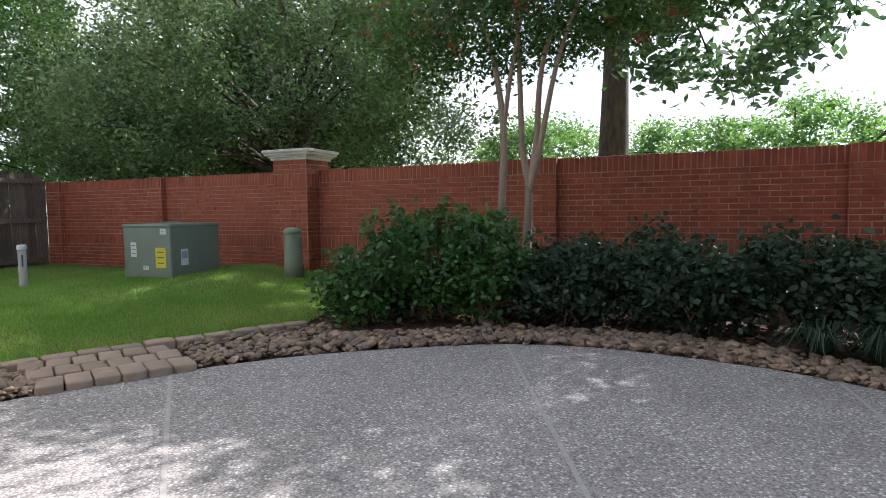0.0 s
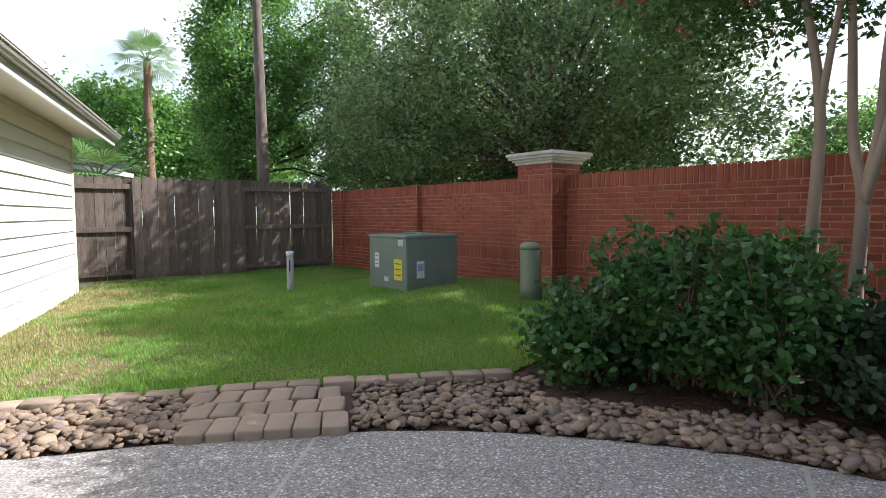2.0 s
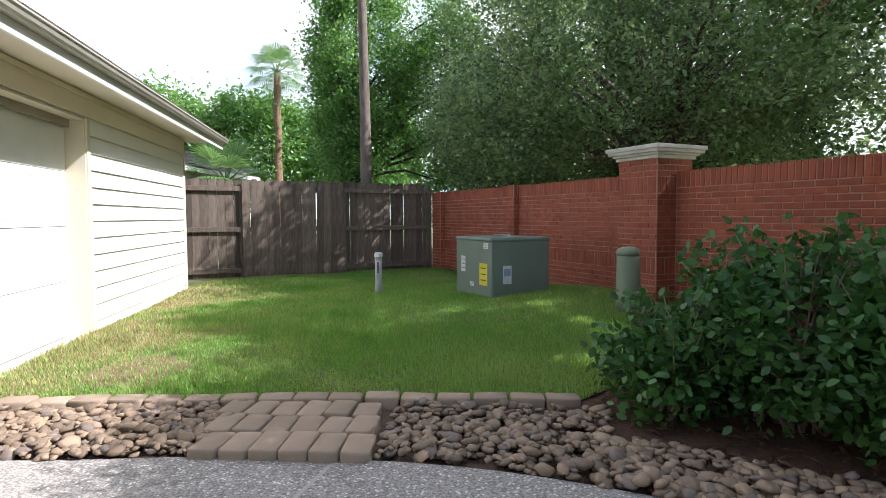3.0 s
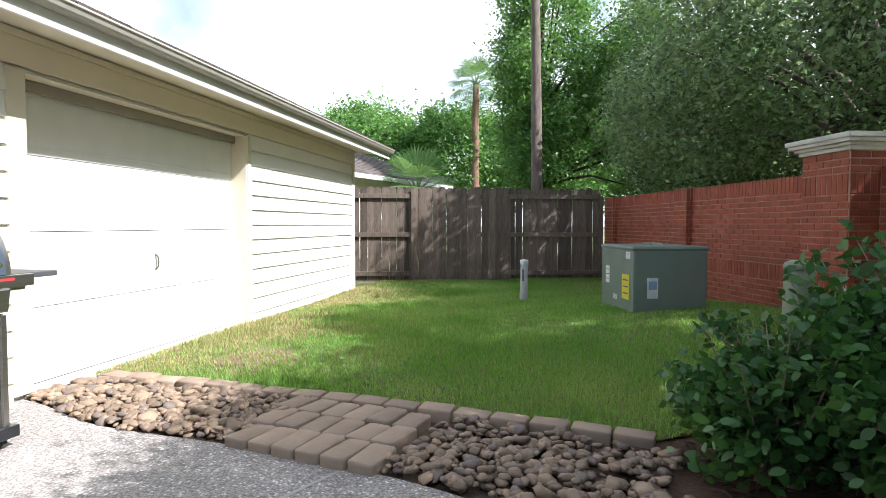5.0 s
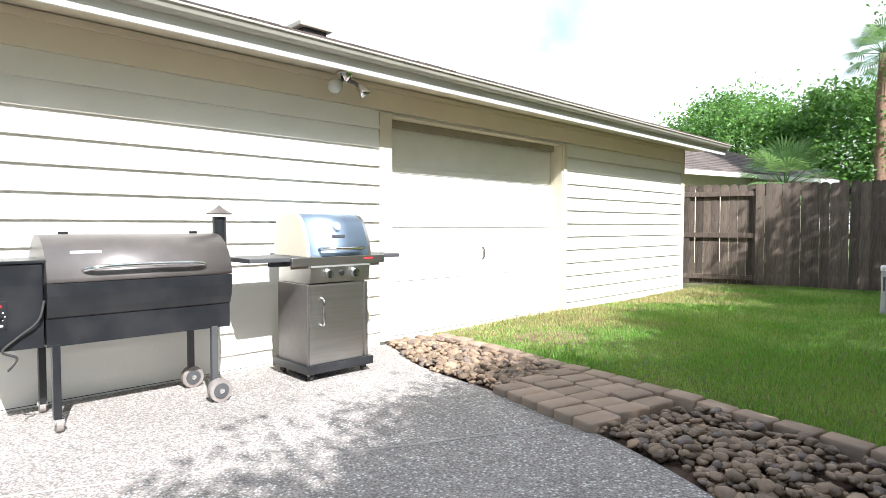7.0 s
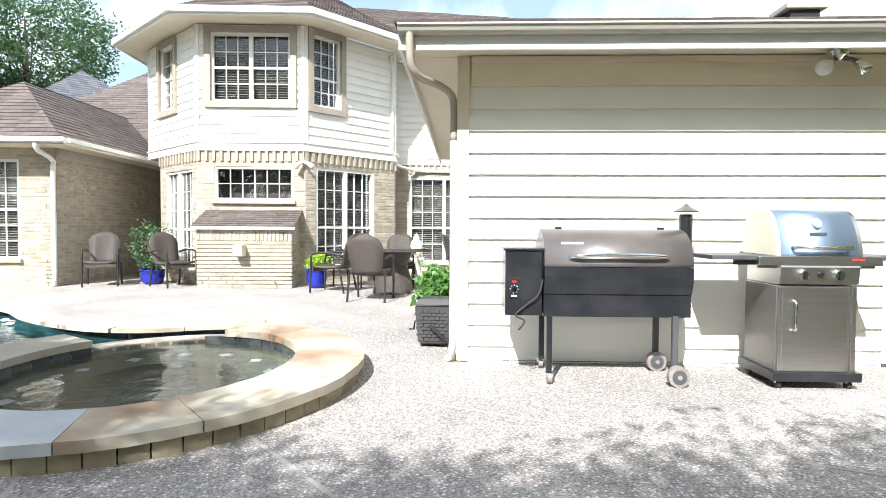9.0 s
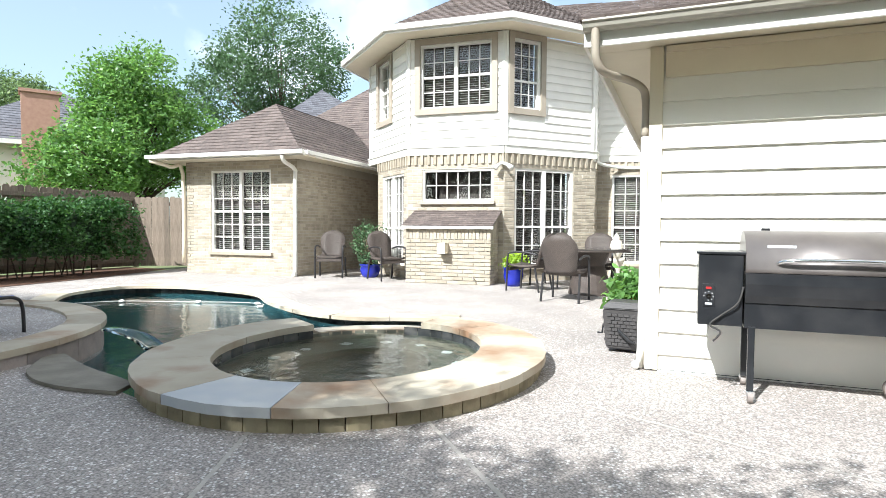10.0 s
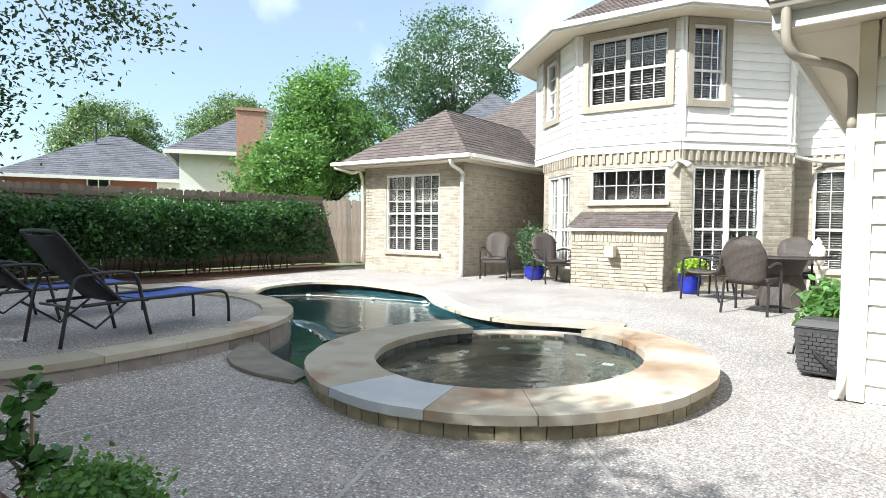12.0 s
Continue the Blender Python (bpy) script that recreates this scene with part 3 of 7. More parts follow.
for s in split_line(POOL_EDGE, 0.3, 0.004):
    part("waterline_tile", ribbon(s, -0.012, 0.012, -0.28, -0.03), M_TILE, pool)
for s in split_line(POOL_EDGE[24:], 0.55):
    part("coping_stone", ribbon(s, -0.28, 0.03, -0.02, 0.022), M_PALEFLAG, pool)
part("stone_shelf", prism(smooth_line(east((3.12, 2.27), (3.5, 1.92)), 2) + smooth_line(east((3.38, 1.84), (2.98, 1.98), (2.66, 2.06), (2.42, 2.1), (2.14, 2.16)), 4) + smooth_line(east((2.06, 2.34), (2.45, 2.42), (2.8, 2.4), (3.1, 2.29)), 4)[:-1], 0.004, 0.028), M_LEDGE, pool, "weathered tan flagstone ledge beside the spa")
hose = smooth_line([(x, y, -0.09) for x, y in ((7.0, -1.1), (6.6, -1.6), (5.8, -1.9), (5.0, -2.2), (4.5, -2.2), (4.35, -1.9))], 6)
cleaner = thing("pool_cleaner_hose", "white floating pool cleaner hose with floats", "pool hose")
part("hose", tube(hose, 0.005, 6), M_WHITE, cleaner, smooth=True)
for k in (6, 14, 22, 28):
    bm = bmesh.new()
    bmesh.ops.create_uvsphere(bm, u_segments=12, v_segments=8, radius=0.035, matrix=Matrix.Translation(hose[k]) @ Matrix.Diagonal((1.5, 1, 0.7, 1)))
    part("float", bm, M_WHITE, cleaner, smooth=True)
skim = thing("skimmer_lid", "small white skimmer plate set in the coping", "skimmer", pose(7.75, -2.05, 0.024, 0, 0, -6))
part("lid", box((0, 0, 0.006), (0.1, 0.16, 0.012), 0.004), M_WHITE, skim)

# ---- spa ----
spa = thing("spa", "round raised spa with flagstone coping and tan block sides", "hot tub")
bm = bmesh.new()
ring = [spa_pt(a, SPA_IN) for a in range(0, 360, 6)]
part("spa_basin", sheet(ring, [], -0.75, -0.80), M_SPAPLASTER, spa)
part("bench", sheet([spa_pt(a, SPA_IN, -0.004) for a in range(0, 360, 6)], [[spa_pt(a, SPA_IN, -0.42) for a in range(0, 360, 8)]], -0.36, 0.0, 0.36), M_SPAPLASTER, spa)
sw = part("water", sheet([spa_pt(a, SPA_IN, 0.02) for a in range(0, 360, 6)], [], 0.035), M_WATER, spa, "clear still water")
sw.visible_shadow = False
part("spa_wall", sheet([spa_pt(a, SPA_OUT, -0.06) for a in range(0, 360, 6)], [[spa_pt(a, SPA_IN, 0.012) for a in range(0, 360, 6)]], 0.03, 0.9, 0.8), M_HMORTAR, spa)
part("spill_edge", ribbon([spa_pt(a, SPA_IN, 0.05) for a in range(-88, -32, 4)], -0.12, 0.05, 0.0, 0.06), M_FLAG, spa, "wet flagstone spillway edge")
cut = [-33, 6, 42, 79, 107, 130, 168, 206, 238, 267]
for i, (a, b) in enumerate(zip(cut, cut[1:])):
    n = max(6, int((b - a) / 2))
    angs = [a + (b - a) * k / n for k in range(n + 1)]
    angs[0] += 0.25
    jag = [0.004 * math.sin(x * 0.25 + i) + 0.002 * math.sin(x * 0.9 + 2 * i) for x in angs]
    outer = [spa_pt(x, SPA_OUT, j) for x, j in zip(angs, jag)]
    inner = [spa_pt(x, SPA_IN, -0.02 + j * 0.6) for x, j in zip(angs, jag)]
    bm = prism(outer + inner[::-1], 0.085, 0.14)
    part("coping_stone", bm, M_FLAGGREY if i in (3,) else M_FLAG, spa, "blue-grey flagstone" if i == 3 else "")
for k in range(58):
    a = -36 + k * 305 / 58
    w = 305 / 58 * 0.945
    ring = [spa_pt(a, SPA_OUT, -0.035), spa_pt(a + w / 2, SPA_OUT, -0.03), spa_pt(a + w, SPA_OUT, -0.035), spa_pt(a + w, SPA_OUT, -0.075), spa_pt(a, SPA_OUT, -0.075)]
    part("block", prism(ring, -0.03, 0.086), M_BLOCK, spa)
for k in range(44):
    a = k * 360 / 44
    ring = [spa_pt(a, SPA_IN, 0.012), spa_pt(a + 7.8, SPA_IN, 0.012), spa_pt(a + 7.8, SPA_IN, -0.004), spa_pt(a, SPA_IN, -0.004)]
    if not (272 < a < 326):
        part("tile", prism(ring, -0.08, 0.084), M_TILE, spa)
for a in range(0, 360, 26):
    bm = bmesh.new()
    c = spa_pt(a, SPA_IN, -0.2)
    add_box(bm, (0, 0, 0), (0.09, 0.09, 0.006), pose(c[0], c[1], -0.35, 0, 0, a + 45))
    part("accent_tile", bm, M_WHITE, spa, "pale diamond tile")

# ---- raised terrace ----
TERR = smooth_line(east((3.30, 4.5), (3.25, 3.85), (3.22, 3.35), (3.27, 2.75), (3.38, 2.13), (3.61, 1.6), (4.03, 1.1), (4.72, 0.71), (5.53, 0.53), (6.28, 0.66), (7.4, 1.0), (9.5, 1.6)), 6)
terrace = part("terrace", sheet(TERR + east((9.5, 6.5), (3.35, 6.5)), [], 0.115, 0.4), M_PATIO)
tagged(terrace, "low raised aggregate terrace beside the pool", "terrace", kind="structure")
for s in split_line(TERR, 0.62):
    part("coping_stone", ribbon(s, 0.30, -0.03, 0.09, 0.142), M_FLAG, terrace)
for s in split_line(TERR, 0.24, 0.008):
    part("block", ribbon(s, 0.05, -0.006, -0.12, 0.088), M_BLOCKG, terrace)
fall = bmesh.new()
rows = []
for k in range(9):
    f = k / 8
    c = EAST @ Vector((4.02 - 0.62 * f, 1.08 - 0.12 * f, 0.07 - 0.19 * f * f))
    rows.append([fall.verts.new(c + Vector((0.05 * j, 0.085 * j, 0.008 * math.sin(3 * j + k)))) for j in (-1.0, -0.5, 0, 0.5, 1.0)])
for a, b in zip(rows, rows[1:]):
    for j in range(4):
        fall.faces.new((a[j], a[j + 1], b[j + 1], b[j]))
sheetfall = part("water_sheet", fall, M_WATER, pool, "thin sheet of falling water", smooth=True)
sol = sheetfall.modifiers.new("thick", "SOLIDIFY")
sol.thickness = 0.012


# ---- brickwork and roofs ----
def brick_boxes(L, rows, openings, gap=0.012, deep=0.012, bw=0.203, rng=None):
    """Bricks on a face in the x-z plane that looks to -y: (x0, x1, z0, z1) each. rows: (z0, z1, soldier)."""
    out = []
    for i, (z0, z1, soldier) in enumerate(rows):
        w = 0.0675 if soldier else bw
        x = 0.0 if soldier else -(i % 2) * bw / 2
        while x < L - 0.02:
            a, b = max(x, 0) + gap / 2, min(x + w, L) - gap / 2
            x += w
            segs = [(a, b)]
            for o0, o1, q0, q1 in openings:
                if z1 - 0.02 > q0 and z0 + 0.02 < q1:
                    segs = [(s, t) for c, d in segs for s, t in ((c, min(d, o0)), (max(c, o1), d)) if t - s > 0.02]
            out += [(s, t, z0 + gap / 2, z1 - gap / 2) for s, t in segs]
    return out


def course_rows(z0, z1, soldiers=()):
    rows, z = [], z0
    while z < z1 - 0.03:
        so = [s for s in soldiers if abs(s - z) < 0.034]
        if so:
            rows.append((z, z + 0.2, True))
            z += 0.2
        else:
            rows.append((z, min(z + 0.0675, z1), False))
            z += 0.0675
    return rows


def brick_mesh(name, specs, material, parent, proud=0.006, rng=None, sign=-1):
    """All bricks of a face in one mesh. specs: (x0, x1, z0, z1); the face looks to y * sign."""
    rng = rng or np.random.default_rng(3)
    vs, fs = [], []
    for x0, x1, z0, z1 in specs:
        d = sign * (proud + rng.uniform(-0.002, 0.003))
        b = len(vs)
        c = 0.003
        vs += [(x0, 0, z0), (x1, 0, z0), (x1, 0, z1), (x0, 0, z1), (x0 + c, d, z0 + c), (x1 - c, d, z0 + c), (x1 - c, d, z1 - c), (x0 + c, d, z1 - c)]
        q = [(4, 5, 6, 7), (0, 1, 5, 4), (1, 2, 6, 5), (2, 3, 7, 6), (3, 0, 4, 7)]
        fs += [tuple(b + k for k in (f if sign < 0 else f[::-1])) for f in q]
    ob = mesh_arrays(name, vs, fs, material, parent)
    ob["kind"] = "stuff"
    return ob


def wall_slab(L, z0, z1, thick, openings=()):
    """A slab along x, its face at y = 0, its body towards +y, with openings cut through."""
    xs = sorted({0.0, L, *[o for a, b, c, d in openings for o in (a, b)]})
    zs = sorted({z0, z1, *[o for a, b, c, d in openings for o in (c, d)]})
    bm = bmesh.new()
    for a, b in zip(xs, xs[1:]):
        for c, d in zip(zs, zs[1:]):
            mx, mz = (a + b) / 2, (c + d) / 2
            if not any(o[0] < mx < o[1] and o[2] < mz < o[3] for o in openings):
                add_box(bm, (mx, thick / 2, mz), (b - a, thick, d - c))
    bmesh.ops.remove_doubles(bm, verts=bm.verts, dist=1e-4)
    return bm


def shingle_face(name, poly, material, parent, course=0.14, tab=0.3, seed=1):
    """Rows of tabs on a convex plane face; poly: its corners, the first two along the eave."""
    rng = np.random.default_rng(seed)
    P = [Vector(p) for p in poly]
    ex = (P[1] - P[0]).normalized()
    nrm = (P[1] - P[0]).cross(P[2] - P[0]).normalized()
    if nrm.z < 0:
        nrm = -nrm
    ey = nrm.cross(ex)
    if ey.z < 0:
        ey = -ey
    q = [((p - P[0]).dot(ex), (p - P[0]).dot(ey)) for p in P]
    top = max(v for u, v in q)
    vs, fs = [], []

    def span(v):
        us = []
        for (u0, v0), (u1, v1) in zip(q, q[1:] + q[:1]):
            if min(v0, v1) - 1e-6 <= v <= max(v0, v1) + 1e-6 and abs(v1 - v0) > 1e-6:
                us.append(u0 + (u1 - u0) * (v - v0) / (v1 - v0))
        return (min(us), max(us)) if us else None

    v, i = 0.0, 0
    while v < top - 0.02:
        a, b = span(v + 0.001), span(min(v + course, top - 0.001))
        if a and b:
            u = a[0] - rng.uniform(0, tab)
            while u < a[1]:
                w = tab * rng.uniform(0.6, 1.2)
                l, r = max(u, a[0]), min(u + w - 0.004, a[1])
                l2, r2 = min(max(l, b[0]), b[1]), max(min(r, b[1]), b[0])
                u += w
                if r - l > 0.01:
                    k = len(vs)
                    h = 0.014 + rng.uniform(0, 0.006)
                    o = P[0]
                    vs += [tuple(o + ex * l + ey * v + nrm * h), tuple(o + ex * r + ey * v + nrm * h), tuple(o + ex * r2 + ey * (v + course) + nrm * 0.005), tuple(o + ex * l2 + ey * (v + course) + nrm * 0.005), tuple(o + ex * l + ey * v), tuple(o + ex * r + ey * v)]
                    fs += [(k, k + 1, k + 2, k + 3), (k + 4, k + 5, k + 1, k)]
        v += course
        i += 1
    under = len(vs)
    vs += [tuple(p) for p in P]
    fs.append(tuple(range(under, under + len(P))))
    return mesh_arrays(name, vs, fs, material, parent)


# ---- brick boundary wall ----
WALL_L, WALL_H = 22.0, 1.66
bwall = part("wall_brick", wall_slab(WALL_L, -0.1, WALL_H, 0.2), M_MORTAR)
bwall.matrix_world = WALL_POSE
tagged(bwall, "long red brick garden wall with soldier courses and pilasters", "brick wall", kind="structure")
rows_b = course_rows(0.0, WALL_H, (0.45, 1.46))
rows_b = [r for r in rows_b if r[1] <= WALL_H + 0.03]
PIERS = [(0.02, 0.42), (2.93, 3.28), (9.62, 10.32), (13.4, 14.1), (17.5, 18.2)]
all_b = brick_boxes(WALL_L, rows_b, [(5.98, 6.63, -1, 3)])
near = [b for b in all_b if 4.3 < b[0] < 8.4 and b[2] > 0.66]
near = near[:300]
chosen = set(near)
brick_mesh("bricks", [b for b in all_b if b not in chosen], M_BRICK, bwall)
shared = {}
for x0, x1, z0, z1 in near:
    key = (round(x1 - x0, 3), round(z1 - z0, 3))
    if key not in shared:
        bm = bmesh.new()
        w, h, c = key[0], key[1], 0.003
        lo = [bm.verts.new(p) for p in ((0, 0, 0), (w, 0, 0), (w, 0, h), (0, 0, h))]
        hi = [bm.verts.new(p) for p in ((c, -0.007, c), (w - c, -0.007, c), (w - c, -0.007, h - c), (c, -0.007, h - c))]
        bm.faces.new(hi)
        for k in range(4):
            bm.faces.new((lo[k], lo[(k + 1) % 4], hi[(k + 1) % 4], hi[k]))
        me = bpy.data.meshes.new("brick")
        bm.to_mesh(me)
        bm.free()
        me.materials.append(M_BRICK)
        shared[key] = me
    ob = new("brick", shared[key])
    ob.parent, ob.location = bwall, (x0, 0, z0)
for a, b in PIERS:
    pil = part("pilaster", box(((a + b) / 2, -0.05, WALL_H / 2 + 0.01), (b - a, 0.1, WALL_H + 0.02)), M_MORTAR, bwall)
    fb = brick_mesh("bricks", [(x0 + a, x1 + a, z0, z1) for x0, x1, z0, z1 in brick_boxes(b - a, rows_b, [])], M_BRICK, bwall)
    fb.location = (0, -0.1, 0)
    for sx, sg in ((a, -1), (b, 1)):
        sb = brick_mesh("bricks", brick_boxes(0.1, rows_b, [], bw=0.1), M_BRICK, bwall, sign=-1)
        sb.matrix_basis = pose(sx, 0, 0, 0, 0, -90) if sg < 0 else pose(sx, -0.1, 0, 0, 0, 90)
pier = thing("brick_pier", "square red brick pier with a pale cast-stone cap", "brick pier", WALL_POSE @ pose(6.3, -0.02, 0), kind="structure")
part("core", box((0, 0, 0.87), (0.62, 0.56, 1.94)), M_MORTAR, pier)
prow = course_rows(0.0, 1.84, (0.45, 1.44))
for ang, w, off in ((0, 0.62, 0.28), (90, 0.56, 0.31), (180, 0.62, 0.28), (-90, 0.56, 0.31)):
    fb = brick_mesh("bricks", [(x0 - w / 2, x1 - w / 2, z0, z1) for x0, x1, z0, z1 in brick_boxes(w, prow, [])], M_BRICK, pier)
    fb.matrix_basis = pose(0, 0, 0, 0, 0, ang) @ pose(0, -off, 0)
bm = bmesh.new()
for z, w in ((1.845, 0.68), (1.885, 0.74), (1.915, 0.82)):
    add_box(bm, (0, 0, z), (w, w - 0.06, 0.05), None, 0.012)
add_box(bm, (0, 0, 1.952), (0.86, 0.80, 0.05), None, 0.012)
part("cap", bm, M_CAP, pier, "moulded pale cast-stone cap")


# ---- board fences ----
def fence(name, label, at, turn, sections, height, material, seed, turned=None):
    """A board fence along +x, seen from -y. sections: (length, boards in front?)."""
    rng = np.random.default_rng(seed)
    f = thing(name, label, "fence", (turned or Matrix()) @ pose(*at, 0, 0, turn), kind="structure")
    me = {}
    x = 0.0
    for L, front in sections:
        part("post", box((x, 0.0, height * 0.46), (0.1, 0.09, height * 0.92), 0.004), material, f)
        for z in (0.16, height * 0.5, height - 0.17):
            part("rail", box((x + L / 2, -0.03 if not front else 0.03, z), (L, 0.045, 0.09), 0.004), material, f)
        n = int(round(L / 0.142))
        for k in range(n):
            h = round(height + rng.choice([-0.02, -0.01, 0, 0, 0.012]), 3)
            if h not in me:
                bm = bmesh.new()
                o = [(-0.0695, 0.03), (0.0695, 0.03), (0.0695, h - 0.035), (0.037, h), (-0.037, h), (-0.0695, h - 0.035)]
                fr = [bm.verts.new((a, -0.009, b)) for a, b in o]
                bk = [bm.verts.new((a, 0.009, b)) for a, b in o]
                bm.faces.new(fr)
                bm.faces.new(bk[::-1])
                for i in range(6):
                    bm.faces.new((fr[i], bk[i], bk[(i + 1) % 6], fr[(i + 1) % 6]))
                m = bpy.data.meshes.new("board")
                bm.to_mesh(m)
                bm.free()
                m.materials.append(material)
                me[h] = m
            b = new("board", me[h])
            b.parent = f
            b.matrix_basis = pose(x + (k + 0.5) * L / n + rng.uniform(-0.003, 0.003), (-0.065 if front else 0.004) + rng.uniform(-0.003, 0.003), 0, 0, rng.uniform(-0.5, 0.5), rng.uniform(-1.5, 1.5))
        x += L
    part("post", box((x, 0.0, height * 0.46), (0.1, 0.09, height * 0.92), 0.004), material, f)
    return f


fence("fence_west", "weathered dark brown cedar board fence with dog-eared tops", (-11.55, -1.55, 0.0), 90 + WALL_TURN, [(1.05, False), (1.15, False), (1.95, True), (1.9, False)], 1.86, M_FENCE, 5)
fence("fence_far_west", "weathered dark brown cedar board fence behind the garage", (-10.9, -3.7, 0.0), 90 + WALL_TURN, [(2.2, True)], 1.86, M_FENCE, 6)
fence("fence_east", "grey-brown cedar privacy fence behind the hedge", (11.75, 8.0, 0.0), -90, [(2.4, False)] * 5 + [(0.95, False)], 1.83, M_FENCE2, 7, EAST)
fence("fence_side", "grey-brown cedar fence panel beside the house", (11.75, -4.95, 0.0), -149, [(1.7, True), (1.7, True)], 1.72, M_FENCE2, 8, EAST)

# ---- garage ----
garage = thing("garage", "single-storey garage with cream lap siding and brown roof", "garage", kind="structure")
GX0, GX1, GH = -10.40, -0.825, 2.36
DX0, DX1, DH = -6.93, -4.185, 2.11
wb = wall_slab(GX1 - GX0, -0.05, GH, 0.2, [(DX0 - GX0, DX1 - GX0, -0.05, DH)])
w = part("wall", wb, M_SIDING, garage)
w.matrix_basis = pose(GX0, -0.02, 0) @ Matrix.Diagonal((1, -1, 1, 1))
part("wall", boxes(((GX1 - 0.1, -3.3, GH / 2), (0.2, 6.1, GH)), ((GX0 + 0.1, -3.3, GH / 2), (0.2, 6.1, GH)), (((GX0 + GX1) / 2, -6.4, GH / 2), (GX1 - GX0, 0.2, GH))), M_SIDING, garage)


def lap_board(x0, x1, z, h=0.165, lap=0.02, material=None, parent=None, sign=1, y=0.0):
    bm = bmesh.new()
    sec = [(y - 0.018 * sign, z + h + lap), (y - 0.010 * sign, z + h + lap), (y + 0.016 * sign, z), (y - 0.018 * sign, z)]
    a = [bm.verts.new((x0, p, q)) for p, q in sec]
    b = [bm.verts.new((x1, p, q)) for p, q in sec]
    for i in range(4):
        bm.faces.new((a[i], a[(i + 1) % 4], b[(i + 1) % 4], b[i]))
    bm.faces.new(a[::-1])
    bm.faces.new(b)
    bmesh.ops.recalc_face_normals(bm, faces=bm.faces)
    return part("siding_board", bm, material or M_SIDING, parent)


for k in range(13):
    lap_board(-4.05, GX1 - 0.08, -0.04 + 0.1667 * k, 0.1667, parent=garage)
    lap_board(GX0 + 0.1, DX0 - 0.07, -0.04 + 0.1667 * k, 0.1667, parent=garage)
for x0, x1, z0, z1 in ((GX1 - 0.08, GX1 + 0.012, 0.01, GH), (GX0 - 0.012, GX0 + 0.1, 0.01, GH), (DX1, -4.05, 0.03, DH), (DX0 - 0.07, DX0, 0.03, DH)):
    part("corner_trim", box(((x0 + x1) / 2, 0.0, (z0 + z1) / 2), (x1 - x0, 0.04, z1 - z0), 0.003), M_TRIM, garage)
part("frieze_board", box(((GX0 + GX1) / 2, 0.002, 2.24), (GX1 - GX0 - 0.19, 0.034, 0.215), 0.003), M_TRIM, garage)
part("frieze_board", box(((GX0 + GX1) / 2, 0.02, 2.33), (GX1 - GX0 - 0.19, 0.03, 0.05), 0.004), M_TRIM, garage)
part("sill_board", boxes((((-4.05 + GX1) / 2, -0.006, -0.01), (GX1 + 3.99, 0.03, 0.05)), (((GX0 + DX0) / 2, -0.006, -0.005), (DX0 - GX0, 0.03, 0.05))), M_FRAME, garage, "dark sill under the siding")
part("soffit", boxes((((GX0 + GX1) / 2, 0.24, GH + 0.012), (GX1 - GX0 + 0.8, 0.52, 0.02)), ((GX1 + 0.19, -3.3, GH + 0.012), (0.4, 6.55, 0.02))), M_TRIM, garage)
part("fascia", box(((GX0 + GX1) / 2, 0.5, 2.33), (GX1 - GX0 + 0.82, 0.025, 0.14), 0.003), M_WHITE, garage, "white fascia board")
part("fascia", box((GX1 + 0.4, -3.0, 2.335), (0.025, 7.0, 0.15), 0.003), M_WHITE, garage, "white fascia board")
gut = bmesh.new()
prof = [(0.515, 2.35), (0.57, 2.35), (0.59, 2.365), (0.605, 2.395), (0.615, 2.399), (0.615, 2.411), (0.515, 2.411)]
ga = [gut.verts.new((GX0 - 0.41, y, z)) for y, z in prof]
gb = [gut.verts.new((GX1 + 0.41, y, z)) for y, z in prof]
for i in range(7):
    gut.faces.new((ga[i], ga[(i + 1) % 7], gb[(i + 1) % 7], gb[i]))
gut.faces.new(ga[::-1])
gut.faces.new(gb)
bmesh.ops.recalc_face_normals(gut, faces=gut.faces)
part("gutter", gut, M_GUTTER, garage, "grey-brown metal gutter")
E0, E1, EY, RZ, SL = GX0 - 0.43, GX1 + 0.43, 0.6, 2.415, 0.345
RY = -3.2
RH = RZ + (EY - RY) * SL
run = EY - RY
shingle_face("roof", [(E0, EY, RZ), (E1, EY, RZ), (E1 - run, RY, RH), (E0 + run, RY, RH)], M_SHINGLE, garage, seed=2)
shingle_face("roof", [(E1, EY, RZ), (E1, RY - run, RZ), (E1 - run, RY, RH)], M_SHINGLE, garage, seed=3)
shingle_face("roof", [(E0, RY - run, RZ), (E0, EY, RZ), (E0 + run, RY, RH)], M_SHINGLE, garage, seed=4)
shingle_face("roof", [(E1, RY - run, RZ), (E0, RY - run, RZ), (E0 + run, RY, RH), (E1 - run, RY, RH)], M_SHINGLE, garage, seed=5)
dsp = smooth_line([(GX1 + 0.33, 0.56, 2.40), (GX1 + 0.33, 0.555, 2.26), (GX1 + 0.32, 0.535, 2.15), (GX1 + 0.27, 0.46, 2.09), (GX1 + 0.14, 0.2, 2.09), (GX1 + 0.06, 0.05, 2.06), (GX1 + 0.04, -0.01, 1.97), (GX1 + 0.04, -0.02, 1.72)], 5)
# The eave's shade on the upper pipe is painted in as tan.
part("downspout", tube(dsp, 0.028, 8), M_SURROUND, garage, "downspout with a curved elbow, coloured tan for the eave's shade", smooth=True)
part("downspout", tube(smooth_line([(GX1 + 0.04, -0.02, 1.72), (GX1 + 0.04, -0.02, 0.15), (GX1 + 0.08, 0.04, 0.05)], 3), 0.0285, 8), M_WHITE, garage, smooth=True)
